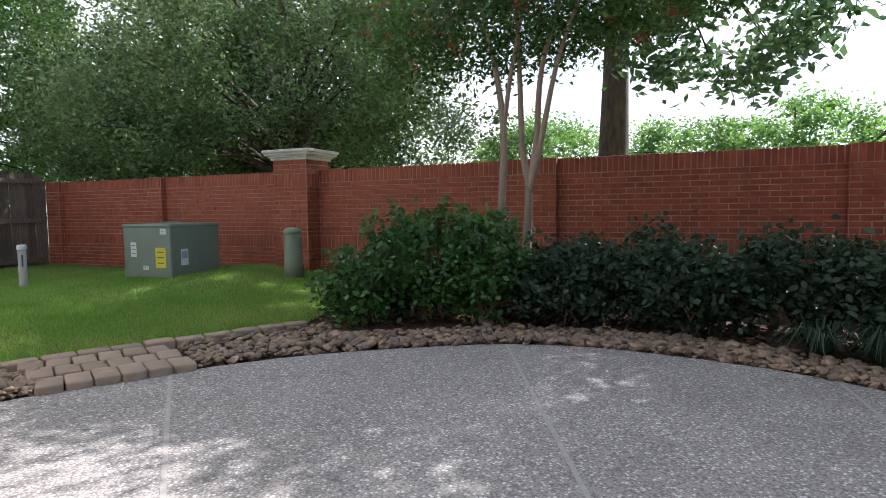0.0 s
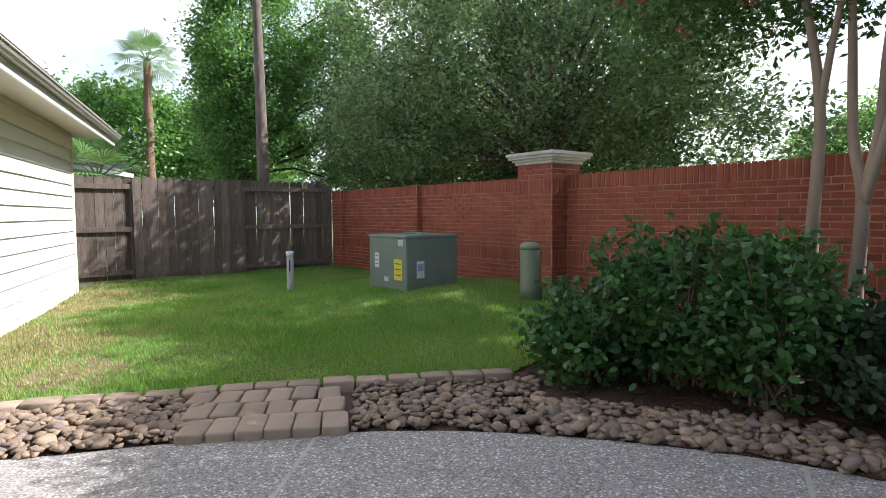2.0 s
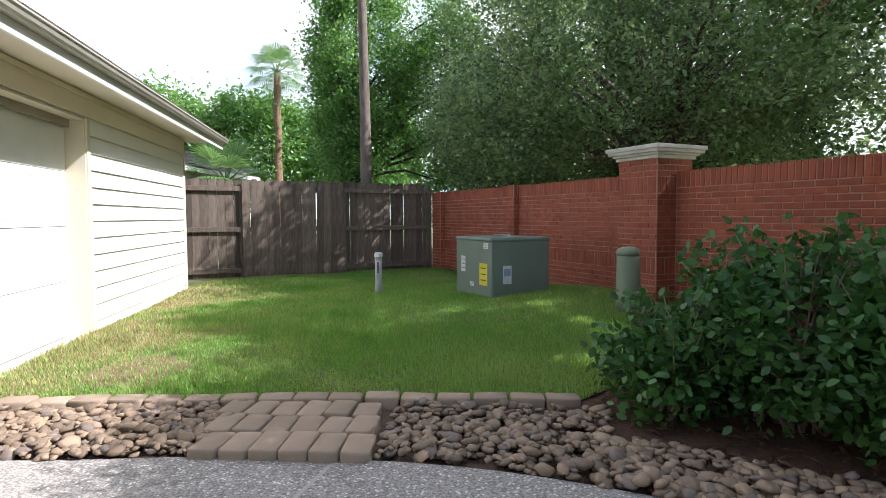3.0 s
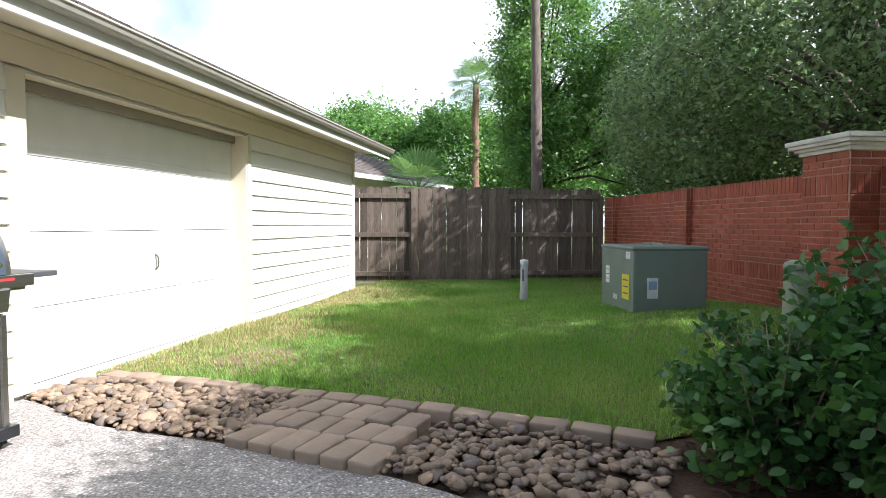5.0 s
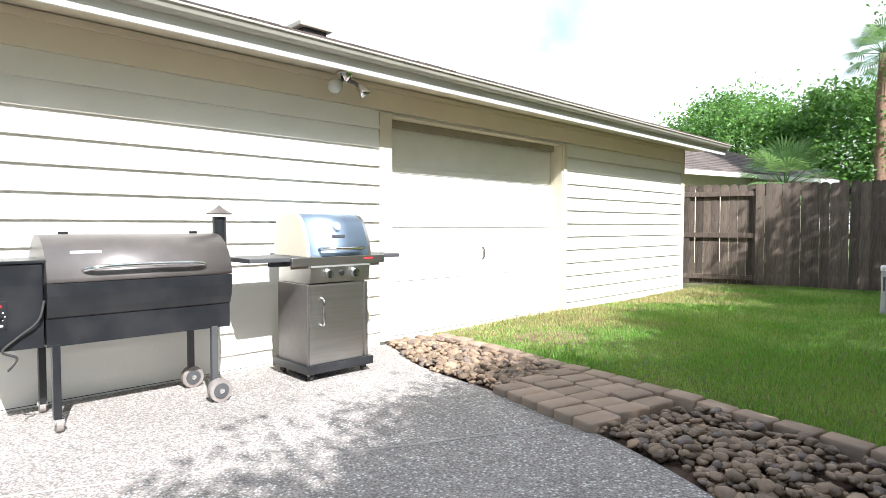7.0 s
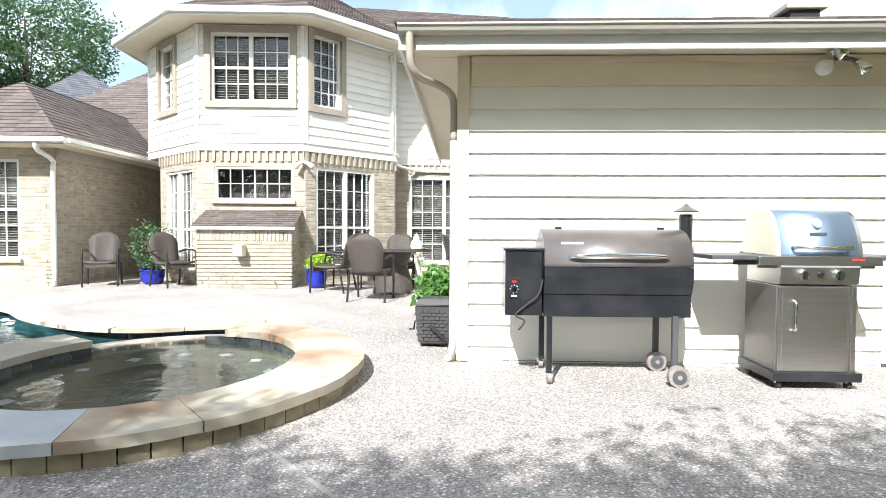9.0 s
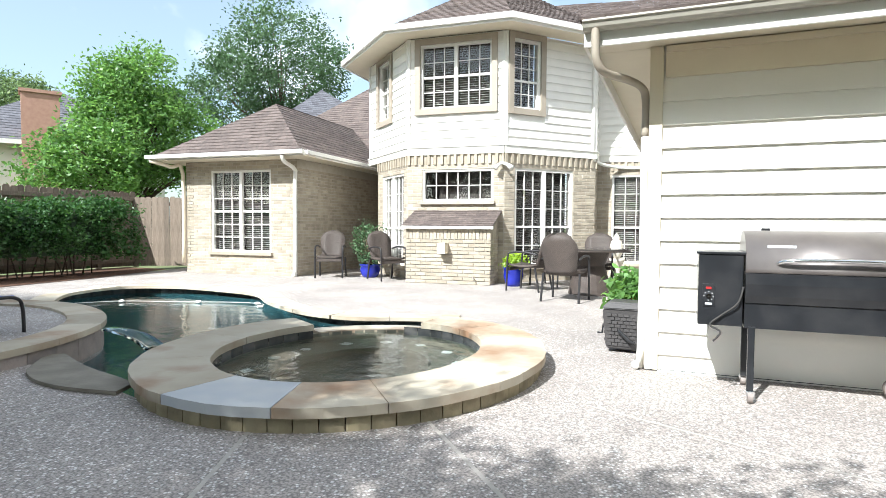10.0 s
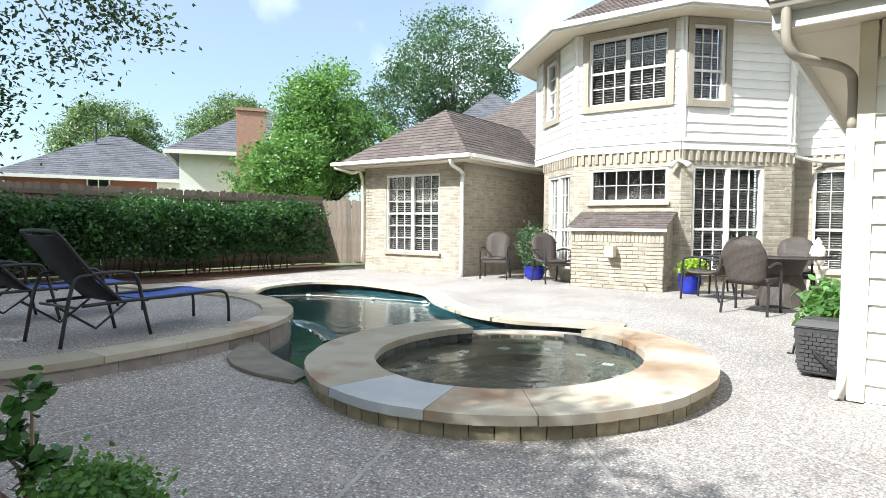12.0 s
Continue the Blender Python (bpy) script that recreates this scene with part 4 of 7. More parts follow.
gd = thing("garage_door", "closed white sectional garage door with a small handle", "garage door", pose((DX0 + DX1) / 2, -0.2, 0), kind="structure")
DW = DX1 - DX0
for k in range(4):
    z0, z1 = 0.02 + k * 0.528, 0.02 + (k + 1) * 0.528 - 0.006
    sec = part("door_section", box((0, 0, (z0 + z1) / 2), (DW, 0.04, z1 - z0), 0.006), M_WHITE, gd)
    for zz in (z0 + 0.07, z1 - 0.07):
        part("rib", box((0, 0.02, zz), (DW - 0.12, 0.008, 0.018), 0.004), M_WHITE, sec)
part("handle", tube([(-0.09, 0.02, 0.86), (-0.09, 0.05, 0.83), (-0.09, 0.05, 0.75), (-0.09, 0.02, 0.72)], 0.009, 8), M_BRONZE, gd, "small dark pull handle")
part("bottom_seal", box((0, 0.0, 0.012), (DW, 0.045, 0.02)), M_RUBBER, gd)
part("door_reveal", boxes(((DX0 + 0.006, -0.1, DH / 2), (0.012, 0.2, DH)), ((DX1 - 0.006, -0.1, DH / 2), (0.012, 0.2, DH)), (((DX0 + DX1) / 2, -0.1, DH - 0.006), (DX1 - DX0, 0.2, 0.012))), M_TRIM, garage)
part("head_stop", box(((DX0 + DX1) / 2, -0.14, DH - 0.05), (DX1 - DX0 - 0.03, 0.03, 0.075), 0.004), M_SURROUND, garage, "brown head stop over the door")
apron = part("apron", prism([(DX0, -0.22), (DX1, -0.22), (DX1 + 0.05, 0.03), (-4.5, 0.06), (DX0, 0.05)], -0.05, 0.018), M_JOINT)
tagged(apron, "pale concrete strip under the garage door", "threshold", kind="structure")

# ---- house ----
house = thing("house", "two-storey house with tan brick below and white siding above", "house", HOUSE_POSE, kind="structure")
BT, BAND, UP = 2.42, 2.58, 4.66        # brick top, band top, soffit


def facade_pose(P, Q):
    return pose(P[0], P[1], 0, 0, 0, math.degrees(math.atan2(Q[1] - P[1], Q[0] - P[0])))


def house_window(parent, m, x0, x1, z0, z1, units=2, cols=3, rows=4, hung=True, surround=None, frame_mat=None, blinds=True, sill=True):
    """A window in a face: its frame, bars, panes, blind and a dark panel for the room's shade."""
    wd = new("window")
    wd.parent, wd.matrix_basis = parent, m
    fm = frame_mat or M_WHITE
    W, H = x1 - x0, z1 - z0
    if surround:
        s = 0.11
        part("surround", boxes(((x0 - s / 2, -0.03, (z0 + z1) / 2), (s, 0.04, H + 2 * s)), ((x1 + s / 2, -0.03, (z0 + z1) / 2), (s, 0.04, H + 2 * s)), (((x0 + x1) / 2, -0.03, z1 + s / 2), (W - 0.004, 0.04, s)), (((x0 + x1) / 2, -0.03, z0 - s / 2), (W - 0.004, 0.045, s))), surround, wd, "taupe window surround")
    f = 0.045
    part("frame", boxes(((x0 + f / 2, 0.05, (z0 + z1) / 2), (f, 0.07, H)), ((x1 - f / 2, 0.05, (z0 + z1) / 2), (f, 0.07, H)), (((x0 + x1) / 2, 0.05, z1 - f / 2), (W - 2 * f, 0.07, f)), (((x0 + x1) / 2, 0.05, z0 + f / 2), (W - 2 * f, 0.07, f)), bevel=0.004), fm, wd)
    uw = (W - 2 * f) / units
    for u in range(units):
        a, b = x0 + f + u * uw, x0 + f + (u + 1) * uw
        if u:
            part("mullion", box((a, 0.045, (z0 + z1) / 2), (0.07, 0.075, H - 2 * f), 0.004), fm, wd)
            a += 0.035
        if u < units - 1:
            b -= 0.035
        bars = bmesh.new()
        for c in range(1, cols):
            add_box(bars, (a + (b - a) * c / cols, 0.06, (z0 + z1) / 2), (0.013, 0.02, H - 2 * f))
        for r in range(1, rows):
            zz = z0 + f + (H - 2 * f) * r / rows
            mid = hung and r == rows // 2
            add_box(bars, ((a + b) / 2, 0.056 if mid else 0.0605, zz), (b - a, 0.035 if mid else 0.021, 0.038 if mid else 0.013))
        part("glazing_bars", bars, fm, wd)
        pn = part("pane", box(((a + b) / 2, 0.075, (z0 + z1) / 2), (b - a, 0.006, H - 2 * f)), M_PANE, wd)
        pn.visible_shadow = False
        if blinds:
            bl = bmesh.new()
            z = z1 - f - 0.03
            while z > z0 + f:
                add_box(bl, ((a + b) / 2, 0.13, z), (b - a - 0.02, 0.04, 0.004), Matrix.Translation((0, 0.13, z)) @ Matrix.Rotation(radians(28), 4, "X") @ Matrix.Translation((0, -0.13, -z)))
                z -= 0.045
            part("blind", bl, M_BLIND, wd, "pale slatted blind")
    # Flat dark panel behind the panes; the unlit room's shade is its colour.
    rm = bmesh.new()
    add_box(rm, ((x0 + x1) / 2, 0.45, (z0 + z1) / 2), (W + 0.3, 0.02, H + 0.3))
    part("room_shade", rm, M_ROOMSHADE, wd)
    if sill:
        part("sill", box(((x0 + x1) / 2, -0.02, z0 - 0.03), (W + 0.08, 0.08, 0.06), 0.006), M_HBRICK, wd)
    return wd


def brick_facade(P, Q, openings, windows=(), soldier=True, seed=1, z1=BT):
    m = facade_pose(P, Q)
    L = math.hypot(Q[0] - P[0], Q[1] - P[1])
    ops = [o[:4] for o in openings]
    w = part("wall", wall_slab(L, -0.1, z1, 0.2, ops), M_HMORTAR, house)
    w.matrix_basis = m
    rows = course_rows(0.0, z1, (round((z1 - 0.2) / 0.0675) * 0.0675,) if soldier else ())
    rows = [r for r in rows if r[1] <= z1 + 0.02]
    b = brick_mesh("bricks", brick_boxes(L, rows, [(o[0] - 0.01, o[1] + 0.01, o[2] - 0.01, o[3] + 0.01) for o in ops]), M_HBRICK, house, 0.004, np.random.default_rng(seed))
    b.matrix_basis = m
    if soldier:
        top = [q for q in brick_boxes(L, rows, ops) if q[3] - q[2] > 0.12]
        for x0, x1, za, zb in top[::2]:
            d = part("dentil_brick", box(((x0 + x1) / 2, -0.016, (za + zb) / 2), (x1 - x0, 0.036, zb - za), 0.003), M_HBRICK, house)
            d.matrix_basis = m
    for o in openings:
        house_window(house, m, *o[:4], **o[4])
    return m, L


def siding_facade(P, Q, openings, z0=BAND, z1=UP):
    m = facade_pose(P, Q)
    L = math.hypot(Q[0] - P[0], Q[1] - P[1])
    ops = [o[:4] for o in openings]
    w = part("wall", wall_slab(L, BT + 0.002, z1, 0.2, ops), M_WHITE, house)
    w.matrix_basis = m
    z = z0
    while z < z1 - 0.05:
        h = min(0.155, z1 - z - 0.02)
        segs = [(0.055, L - 0.055)]
        for o in ops:
            if z + h > o[2] - 0.1 and z < o[3] + 0.1:
                segs = [(s, t) for c, d in segs for s, t in ((c, min(d, o[0] - 0.112)), (max(c, o[1] + 0.112), d)) if t - s > 0.03]
        for s, t in segs:
            b = lap_board(s, t, z, h, 0.015, M_WHITE, house, sign=-1)
            b.matrix_basis = m
        z += 0.155
    for x in (0.025, L - 0.025):
        c = part("corner_trim", box((x, -0.012, (z0 + z1) / 2), (0.055, 0.03, z1 - z0), 0.003), M_WHITE, house)
        c.matrix_basis = m
    bd = part("band_board", boxes(((L / 2, -0.02, (BT + BAND) / 2), (L, 0.04, BAND - BT)), ((L / 2, -0.03, BAND - 0.012), (L + 0.02, 0.06, 0.02))), M_WHITE, house, "white band board between the storeys")
    bd.matrix_basis = m
    for o in openings:
        house_window(house, m, *o[:4], **o[4])


TALL = dict(units=2, cols=3, rows=5, hung=True)
# wing
brick_facade((2.8, 0.0), (0.0, 0.0), [(0.66, 2.17, 0.47, 2.2, dict(units=2, cols=3, rows=6, surround=None))], seed=1, z1=2.4, soldier=False)
brick_facade((0.0, 0.0), (0.0, -4.2), [], seed=2, z1=2.4)
brick_facade((2.8, -6.0), (2.8, 0.0), [], seed=3, z1=2.4)
brick_facade((0.0, -4.2), (-1.1, -4.2), [], seed=4, z1=2.4)
brick_facade((-1.1, -4.2), (-1.1, -1.52), [], seed=5)
# bay
C0, C1, L1, R1 = (-2.29, -0.33), (-4.22, -0.33), (-1.1, -1.52), (-5.75, -1.86)
brick_facade(L1, C0, [(0.28, 1.48, 0.25, 2.1, TALL)], seed=6)
brick_facade(C0, C1, [(0.31, 1.72, 1.53, 2.14, dict(units=1, cols=6, rows=2, hung=False, blinds=False))], seed=7)
brick_facade(C1, R1, [(0.24, 1.6, 0.3, 2.15, TALL)], seed=8)
brick_facade(R1, (-5.75, -2.5), [], seed=9)
brick_facade((-5.75, -2.5), (-9.5, -2.5), [(0.3, 1.8, 0.3, 2.15, TALL)], seed=10)
U0 = (-0.72, -1.9)
siding_facade((-0.72, -6.0), U0, [])
siding_facade(U0, C0, [(0.62, 1.3, 3.3, 4.52, dict(units=1, cols=2, rows=4, surround=M_SURROUND, sill=False))])
siding_facade(C0, C1, [(0.26, 1.68, 3.3, 4.52, dict(units=2, cols=3, rows=4, surround=M_SURROUND, sill=False))])
siding_facade(C1, R1, [(0.17, 0.78, 3.26, 4.55, dict(units=1, cols=3, rows=5, surround=M_SURROUND, sill=False))])
siding_facade(R1, (-5.75, -2.5), [])
siding_facade((-5.75, -2.5), (-9.5, -2.5), [])
# chimney-like bump-out under the long window
bump = new("bump_out")
bump.parent, bump.matrix_basis = house, facade_pose((-2.5, 0.27), (-4.12, 0.27))
bump["label"] = "low tan brick bump-out with a shingled lean-to roof"
part("bump_wall", box((0.81, 0.3, 0.5), (1.6, 0.58, 1.0)), M_HMORTAR, bump)
brow = course_rows(0.0, 1.0, (0.81,))
brick_mesh("bricks", brick_boxes(1.62, brow, []), M_HBRICK, bump, 0.003)
for x, ang in ((0.0, -90), (1.62, 90)):
    sb = brick_mesh("bricks", brick_boxes(0.6, brow, []), M_HBRICK, bump, 0.01)
    sb.matrix_basis = pose(0.008, 0.6, 0, 0, 0, -90) if ang < 0 else pose(1.612, 0.0, 0, 0, 0, 90)
shingle_face("bump_roof", [(-0.06, -0.08, 1.06), (1.68, -0.08, 1.06), (1.68, 0.6, 1.34), (-0.06, 0.6, 1.34)], M_SHINGLE, bump, 0.1, 0.22)
part("bump_trim", box((0.81, -0.05, 1.03), (1.74, 0.06, 0.05), 0.004), M_WHITE, bump)
bm = bmesh.new()
for x in (0.0, 1.62):
    o = [(0.0, 1.0), (0.6, 1.0), (0.6, 1.31), (0.0, 1.05)]
    bm.faces.new([bm.verts.new((x, a, b)) for a, b in o])
part("bump_cheek", bm, M_HBRICK, bump)
vent = part("dryer_vent", boxes(((0.76, -0.1, 0.74), (0.15, 0.2, 0.02)), ((0.69, -0.1, 0.65), (0.012, 0.2, 0.18)), ((0.83, -0.1, 0.65), (0.012, 0.2, 0.18)), ((0.76, -0.2, 0.65), (0.13, 0.012, 0.18))), M_TRIM, bump, "tan metal vent hood")
part("hose_bib", tube([(1.32, -0.02, 0.12), (1.32, -0.08, 0.16), (1.34, -0.1, 0.1)], 0.012, 6), M_RUST, bump)

# roofs of the house
EO = 0.5
wing = [(3.35, 0.48, 2.46), (-0.42, 0.48, 2.46)]
apex = (1.46, -1.4, 3.86)
shingle_face("roof", [wing[1], wing[0], apex], M_SHINGLE, house, seed=11)
shingle_face("roof", [(-0.42, -5.2, 2.46), wing[1], apex, (1.46, -5.2, 3.86)], M_SHINGLE, house, seed=12)
shingle_face("roof", [wing[0], (3.35, -6.4, 2.46), (1.46, -6.4, 3.86), apex], M_SHINGLE, house, seed=13)
part("soffit", boxes(((1.46, 0.24, 2.41), (3.8, 0.5, 0.02)), ((-0.22, -2.6, 2.41), (0.42, 5.2, 0.02)), ((3.08, -2.6, 2.41), (0.54, 5.2, 0.02))), M_TRIM, house)
part("fascia", boxes(((1.46, 0.475, 2.46), (3.8, 0.03, 0.11)), ((-0.42, -2.3, 2.46), (0.03, 5.5, 0.11)), ((3.35, -2.3, 2.46), (0.03, 5.5, 0.11))), M_WHITE, house, "cream fascia and gutter")
part("gutter", boxes(((1.46, 0.525, 2.475), (3.86, 0.07, 0.08)), ((-0.465, -2.3, 2.475), (0.07, 5.4, 0.08)), bevel=0.01), M_WHITE, house)
part("downspout", tube(smooth_line([(0.02, 0.5, 2.42), (0.02, 0.42, 2.3), (0.02, 0.06, 2.18), (0.02, 0.05, 1.9), (0.02, 0.05, 0.15), (0.02, 0.12, 0.05)], 4), 0.04, 8), M_WHITE, house, "cream downspout", smooth=True)
part("downspout", tube(smooth_line([(3.3, 0.5, 2.4), (2.95, 0.3, 2.28), (2.84, 0.06, 2.15), (2.84, 0.05, 0.2)], 4), 0.04, 8), M_TRIM, house, smooth=True)


def offset_line(pts, d):
    """Pushes a bent line outwards to its left by d."""
    P = [Vector((x, y)) for x, y in pts]
    out = []
    for i, p in enumerate(P):
        ns = []
        for a, b in ((i - 1, i), (i, i + 1)):
            if 0 <= a and b < len(P):
                e = (P[b] - P[a]).normalized()
                ns.append(Vector((-e.y, e.x)))
        n = sum(ns, Vector((0, 0))).normalized()
        out.append(tuple(p + n * (d / n.dot(ns[0]))))
    return out


up_line = [(-0.72, -6.0), U0, C0, C1, R1, (-5.75, -2.5), (-9.5, -2.5)]
lft = [(x, y) for x, y in up_line]
eave_o = offset_line(lft, 0.55)
test_out = Vector(eave_o[2]) - Vector(C0)
if test_out.y < 0:
    eave_o = offset_line(lft, -0.55)
EZ = 4.74
bm = bmesh.new()
inn = [bm.verts.new((x, y, UP + 0.01)) for x, y in lft]
out = [bm.verts.new((x, y, UP + 0.01)) for x, y in eave_o]
for i in range(len(inn) - 1):
    bm.faces.new((inn[i], inn[i + 1], out[i + 1], out[i]))
part("soffit", bm, M_TRIM, house)
fl = [(x, y) for x, y in eave_o]
part("fascia", ribbon(fl, -0.015, 0.015, UP - 0.03, EZ + 0.02), M_WHITE, house, "white fascia board")
part("gutter", ribbon(offset_line(lft, 0.59) if eave_o == offset_line(lft, 0.55) else offset_line(lft, -0.59), -0.035, 0.035, UP + 0.01, EZ + 0.03), M_WHITE, house, "white gutter")
TOP = (-3.25, -3.6, 6.95)
e3 = [(x, y, EZ) for x, y in eave_o]
for i, (a, b) in enumerate(((1, 2), (2, 3), (3, 4))):
    shingle_face("roof", [e3[a], e3[b], TOP], M_SHINGLE, house, seed=20 + i)
shingle_face("roof", [e3[0], e3[1], TOP, (-3.25, -6.5, 6.95)], M_SHINGLE, house, seed=24)
shingle_face("roof", [e3[4], e3[6], (-9.5, -6.4, 7.0), (-3.25, -6.4, 7.0)], M_SHINGLE, house, seed=25)
shingle_face("roof", [(5.2, -3.6, 2.6), (-0.72, -3.6, 2.6), (-0.72, -8.2, 6.1), (1.6, -8.2, 6.1)], M_SHINGLE, house, seed=26)
part("roof_vent", lathe([(0.05, 0), (0.05, 0.22), (0.1, 0.24), (0.1, 0.3), (0.02, 0.36)], 12), M_GUTTER, house).location = (-4.2, -4.6, 5.7)
part("roof_vent", lathe([(0.035, 0), (0.035, 0.3)], 10), M_WHITE, house).location = (0.9, -6.2, 4.6)
part("downspout", tube(smooth_line([(-5.72, -1.95, 4.62), (-5.66, -1.72, 4.5), (-5.7, -1.78, 4.3), (-5.7, -1.78, 2.7), (-5.72, -1.85, 2.4), (-6.2, -2.42, 2.3), (-7.2, -2.42, 2.28)], 4), 0.035, 8), M_WHITE, house, smooth=True)
fl_ = thing("flood_light", "small twin flood lamp on the brick corner", "wall lamp", HOUSE_POSE @ pose(-4.2, -0.28, 2.22))
part("base", lathe([(0.05, 0), (0.05, 0.03)], 12), M_WHITE, fl_)
for sx in (-0.1, 0.06):
    part("lamp_head", tube([(0, 0.02, 0.0), (sx, 0.07, -0.03), (sx * 2, 0.12, -0.1)], [0.015, 0.035, 0.055], 10), M_WHITE, fl_, smooth=True)


# ---- houses beyond the fences ----
def far_house(name, label, at, turn, w, d, eave, rise, wall_mat, roof_mat, windows=(), seed=1, over=0.45):
    h = thing(name, label, "house", (EAST if at[0] > 0 else Matrix()) @ pose(*at, 0, 0, turn), kind="structure")
    part("wall", box((0, 0, eave / 2), (w, d, eave)), wall_mat, h)
    o, r = over, min(w, d) / 2 + over
    x, y = w / 2 + o, d / 2 + o
    rx = max(0.0, w / 2 - d / 2)
    A, B, C, D = (-x, -y, eave), (x, -y, eave), (x, y, eave), (-x, y, eave)
    P, Q = (-rx, 0, eave + rise), (rx, 0, eave + rise)
    shingle_face("roof", [A, B, Q, P] if rx else [A, B, P], roof_mat, h, 0.2, 0.4, seed)
    shingle_face("roof", [C, D, P, Q] if rx else [C, D, P], roof_mat, h, 0.2, 0.4, seed + 1)
    shingle_face("roof", [B, C, Q], roof_mat, h, 0.2, 0.4, seed + 2)
    shingle_face("roof", [D, A, P], roof_mat, h, 0.2, 0.4, seed + 3)
    part("fascia", boxes(((0, -y, eave - 0.06), (2 * x, 0.03, 0.14)), ((0, y, eave - 0.06), (2 * x, 0.03, 0.14)), ((x, 0, eave - 0.06), (0.03, 2 * y - 0.07, 0.14)), ((-x, 0, eave - 0.06), (0.03, 2 * y - 0.07, 0.14))), M_WHITE, h)
    for cx, cz, ww, hh, side in windows:
        wn_ = new("window")
        wn_.parent = h
        wn_.matrix_basis = pose(cx, -d / 2, cz) if side == 0 else pose(-w / 2, cx, cz, 0, 0, -90)
        part("frame", boxes(((0, -0.02, hh / 2), (ww, 0.05, 0.06)), ((0, -0.02, -hh / 2), (ww, 0.05, 0.06)), ((-ww / 2, -0.02, 0), (0.06, 0.05, hh - 0.07)), ((ww / 2, -0.02, 0), (0.06, 0.05, hh - 0.07)), ((0, -0.02, 0), (0.05, 0.045, hh - 0.07))), M_WHITE, wn_)
        part("pane", box((0, -0.008, 0), (ww - 0.05, 0.01, hh - 0.05)), M_DARKGLASS, wn_)
    return h


M_FARBRICK = mat("far_red_brick", (0.30, 0.12, 0.08), (0.24, 0.09, 0.06), 12, 0.9, 0.3, stretch=(1, 1, 4))
fh = far_house("neighbour_house", "neighbouring red brick house with a grey hipped roof", (29.0, -5.6, 0), -110, 7.6, 7.0, 2.95, 2.2, M_FARBRICK, M_SHINGLEG, [(2.6, 2.55, 1.5, 0.8, 0), (-0.6, 2.6, 0.8, 0.6, 0)], 31)
part("siding_gable", box((2.6, -3.52, 2.4), (2.0, 0.08, 1.0)), M_WHITE, fh)
part("vent_pipe", tube([(-0.8, -1.0, 4.7), (-0.8, -1.0, 5.35), (-0.8, -1.1, 5.4)], 0.05, 8), M_FRAME, fh)
fh2 = far_house("neighbour_house", "neighbouring house with white siding, grey roof and brick chimney", (21.1, -8.7, 0), -118, 6.0, 7.0, 3.6, 2.4, M_WHITE, M_SHINGLEG, [(1.2, 2.9, 1.0, 0.9, 0)], 41)
part("chimney", boxes(((-0.6, -3.65, 2.55), (1.0, 0.7, 5.1)), ((-0.6, -3.65, 5.13), (1.1, 0.8, 0.1))), mat("pink_brick", (0.42, 0.25, 0.19), (0.35, 0.20, 0.15), 8, 0.9, 0.3), fh2, "pinkish brick chimney")
far_house("neighbour_house", "two-storey neighbouring house with a steep grey roof", (18.0, -20.5, 0), -130, 8.0, 8.0, 4.6, 3.6, M_WHITE, M_SHINGLEG, [], 51)
far_house("neighbour_house", "neighbouring cream house with a brown shingle roof", (-22.0, -6.8, 0), 75, 9.0, 8.0, 2.72, 2.0, M_TRIM, M_SHINGLE, [], 61)
far_house("neighbour_house", "distant low house with a grey roof", (30.0, 6.0, 0), -95, 9.0, 7.0, 2.4, 1.5, M_FARBRICK, M_SHINGLEG, [], 71)

# ---- trees beyond the walls ----
tree("oak_tree", "spreading live oak with dense dark green crown behind the brick wall", (-11.0, 8.4, 0), 8.5, 0.26,
     [((0, 0.2, 4.6), (4.4, 3.4, 2.7), 540), ((-1.8, -2.2, 3.4), (2.8, 1.7, 1.4), 170), ((1.9, 0.3, 3.8), (1.9, 1.5, 1.5), 75), ((0, 1.8, 2.6), (5.0, 1.5, 1.2), 200)], 0.11, M_OAK, 11, 0.45, 84, limbs=9)
tree("oak_tree", "live oak with grey-green crown beyond the board fence", (-18.6, 8.6, 0), 9.5, 0.25,
     [((0, 0, 5.6), (4.0, 3.6, 4.0), 480), ((1.4, -1.6, 3.4), (2.6, 2.2, 1.7), 180), ((0, 1, 2.6), (4.5, 2, 1.2), 160)], 0.125, M_OAK, 12, 0.55, 96, limbs=8)
tree("oak_tree", "dark live oak shading the far side of the wall", (-14.0, 11.5, 0), 9.0, 0.28,
     [((0, 0, 5.2), (2.9, 2.7, 3.2), 330), ((0.6, -1, 2.4), (3.4, 1.4, 1.0), 170)], 0.125, M_OAKDARK, 13, 0.55, 90, limbs=8)
tree("broadleaf_tree", "tall bright green tree beyond the board fence", (-20.7, 2.9, 0), 11.8, 0.2,
     [((0, 0.05, 6.9), (1.6, 1.6, 5.0), 400), ((-1.0, 3.2, 5.0), (2.1, 2.0, 4.1), 300), ((0, -0.35, 4.0), (1.2, 1.0, 1.8), 110)], 0.13, M_BRIGHT, 14, 0.5, 110, limbs=8)
tree("broadleaf_tree", "rounded green tree far behind the fence", (-37.0, -8.5, 0), 9.0, 0.25,
     [((0, 0, 5.2), (4.2, 4.2, 3.4), 330), ((0.5, 6.0, 5.0), (3.6, 3.6, 3.6), 300)], 0.25, M_BRIGHT, 15, 0.9, 90)
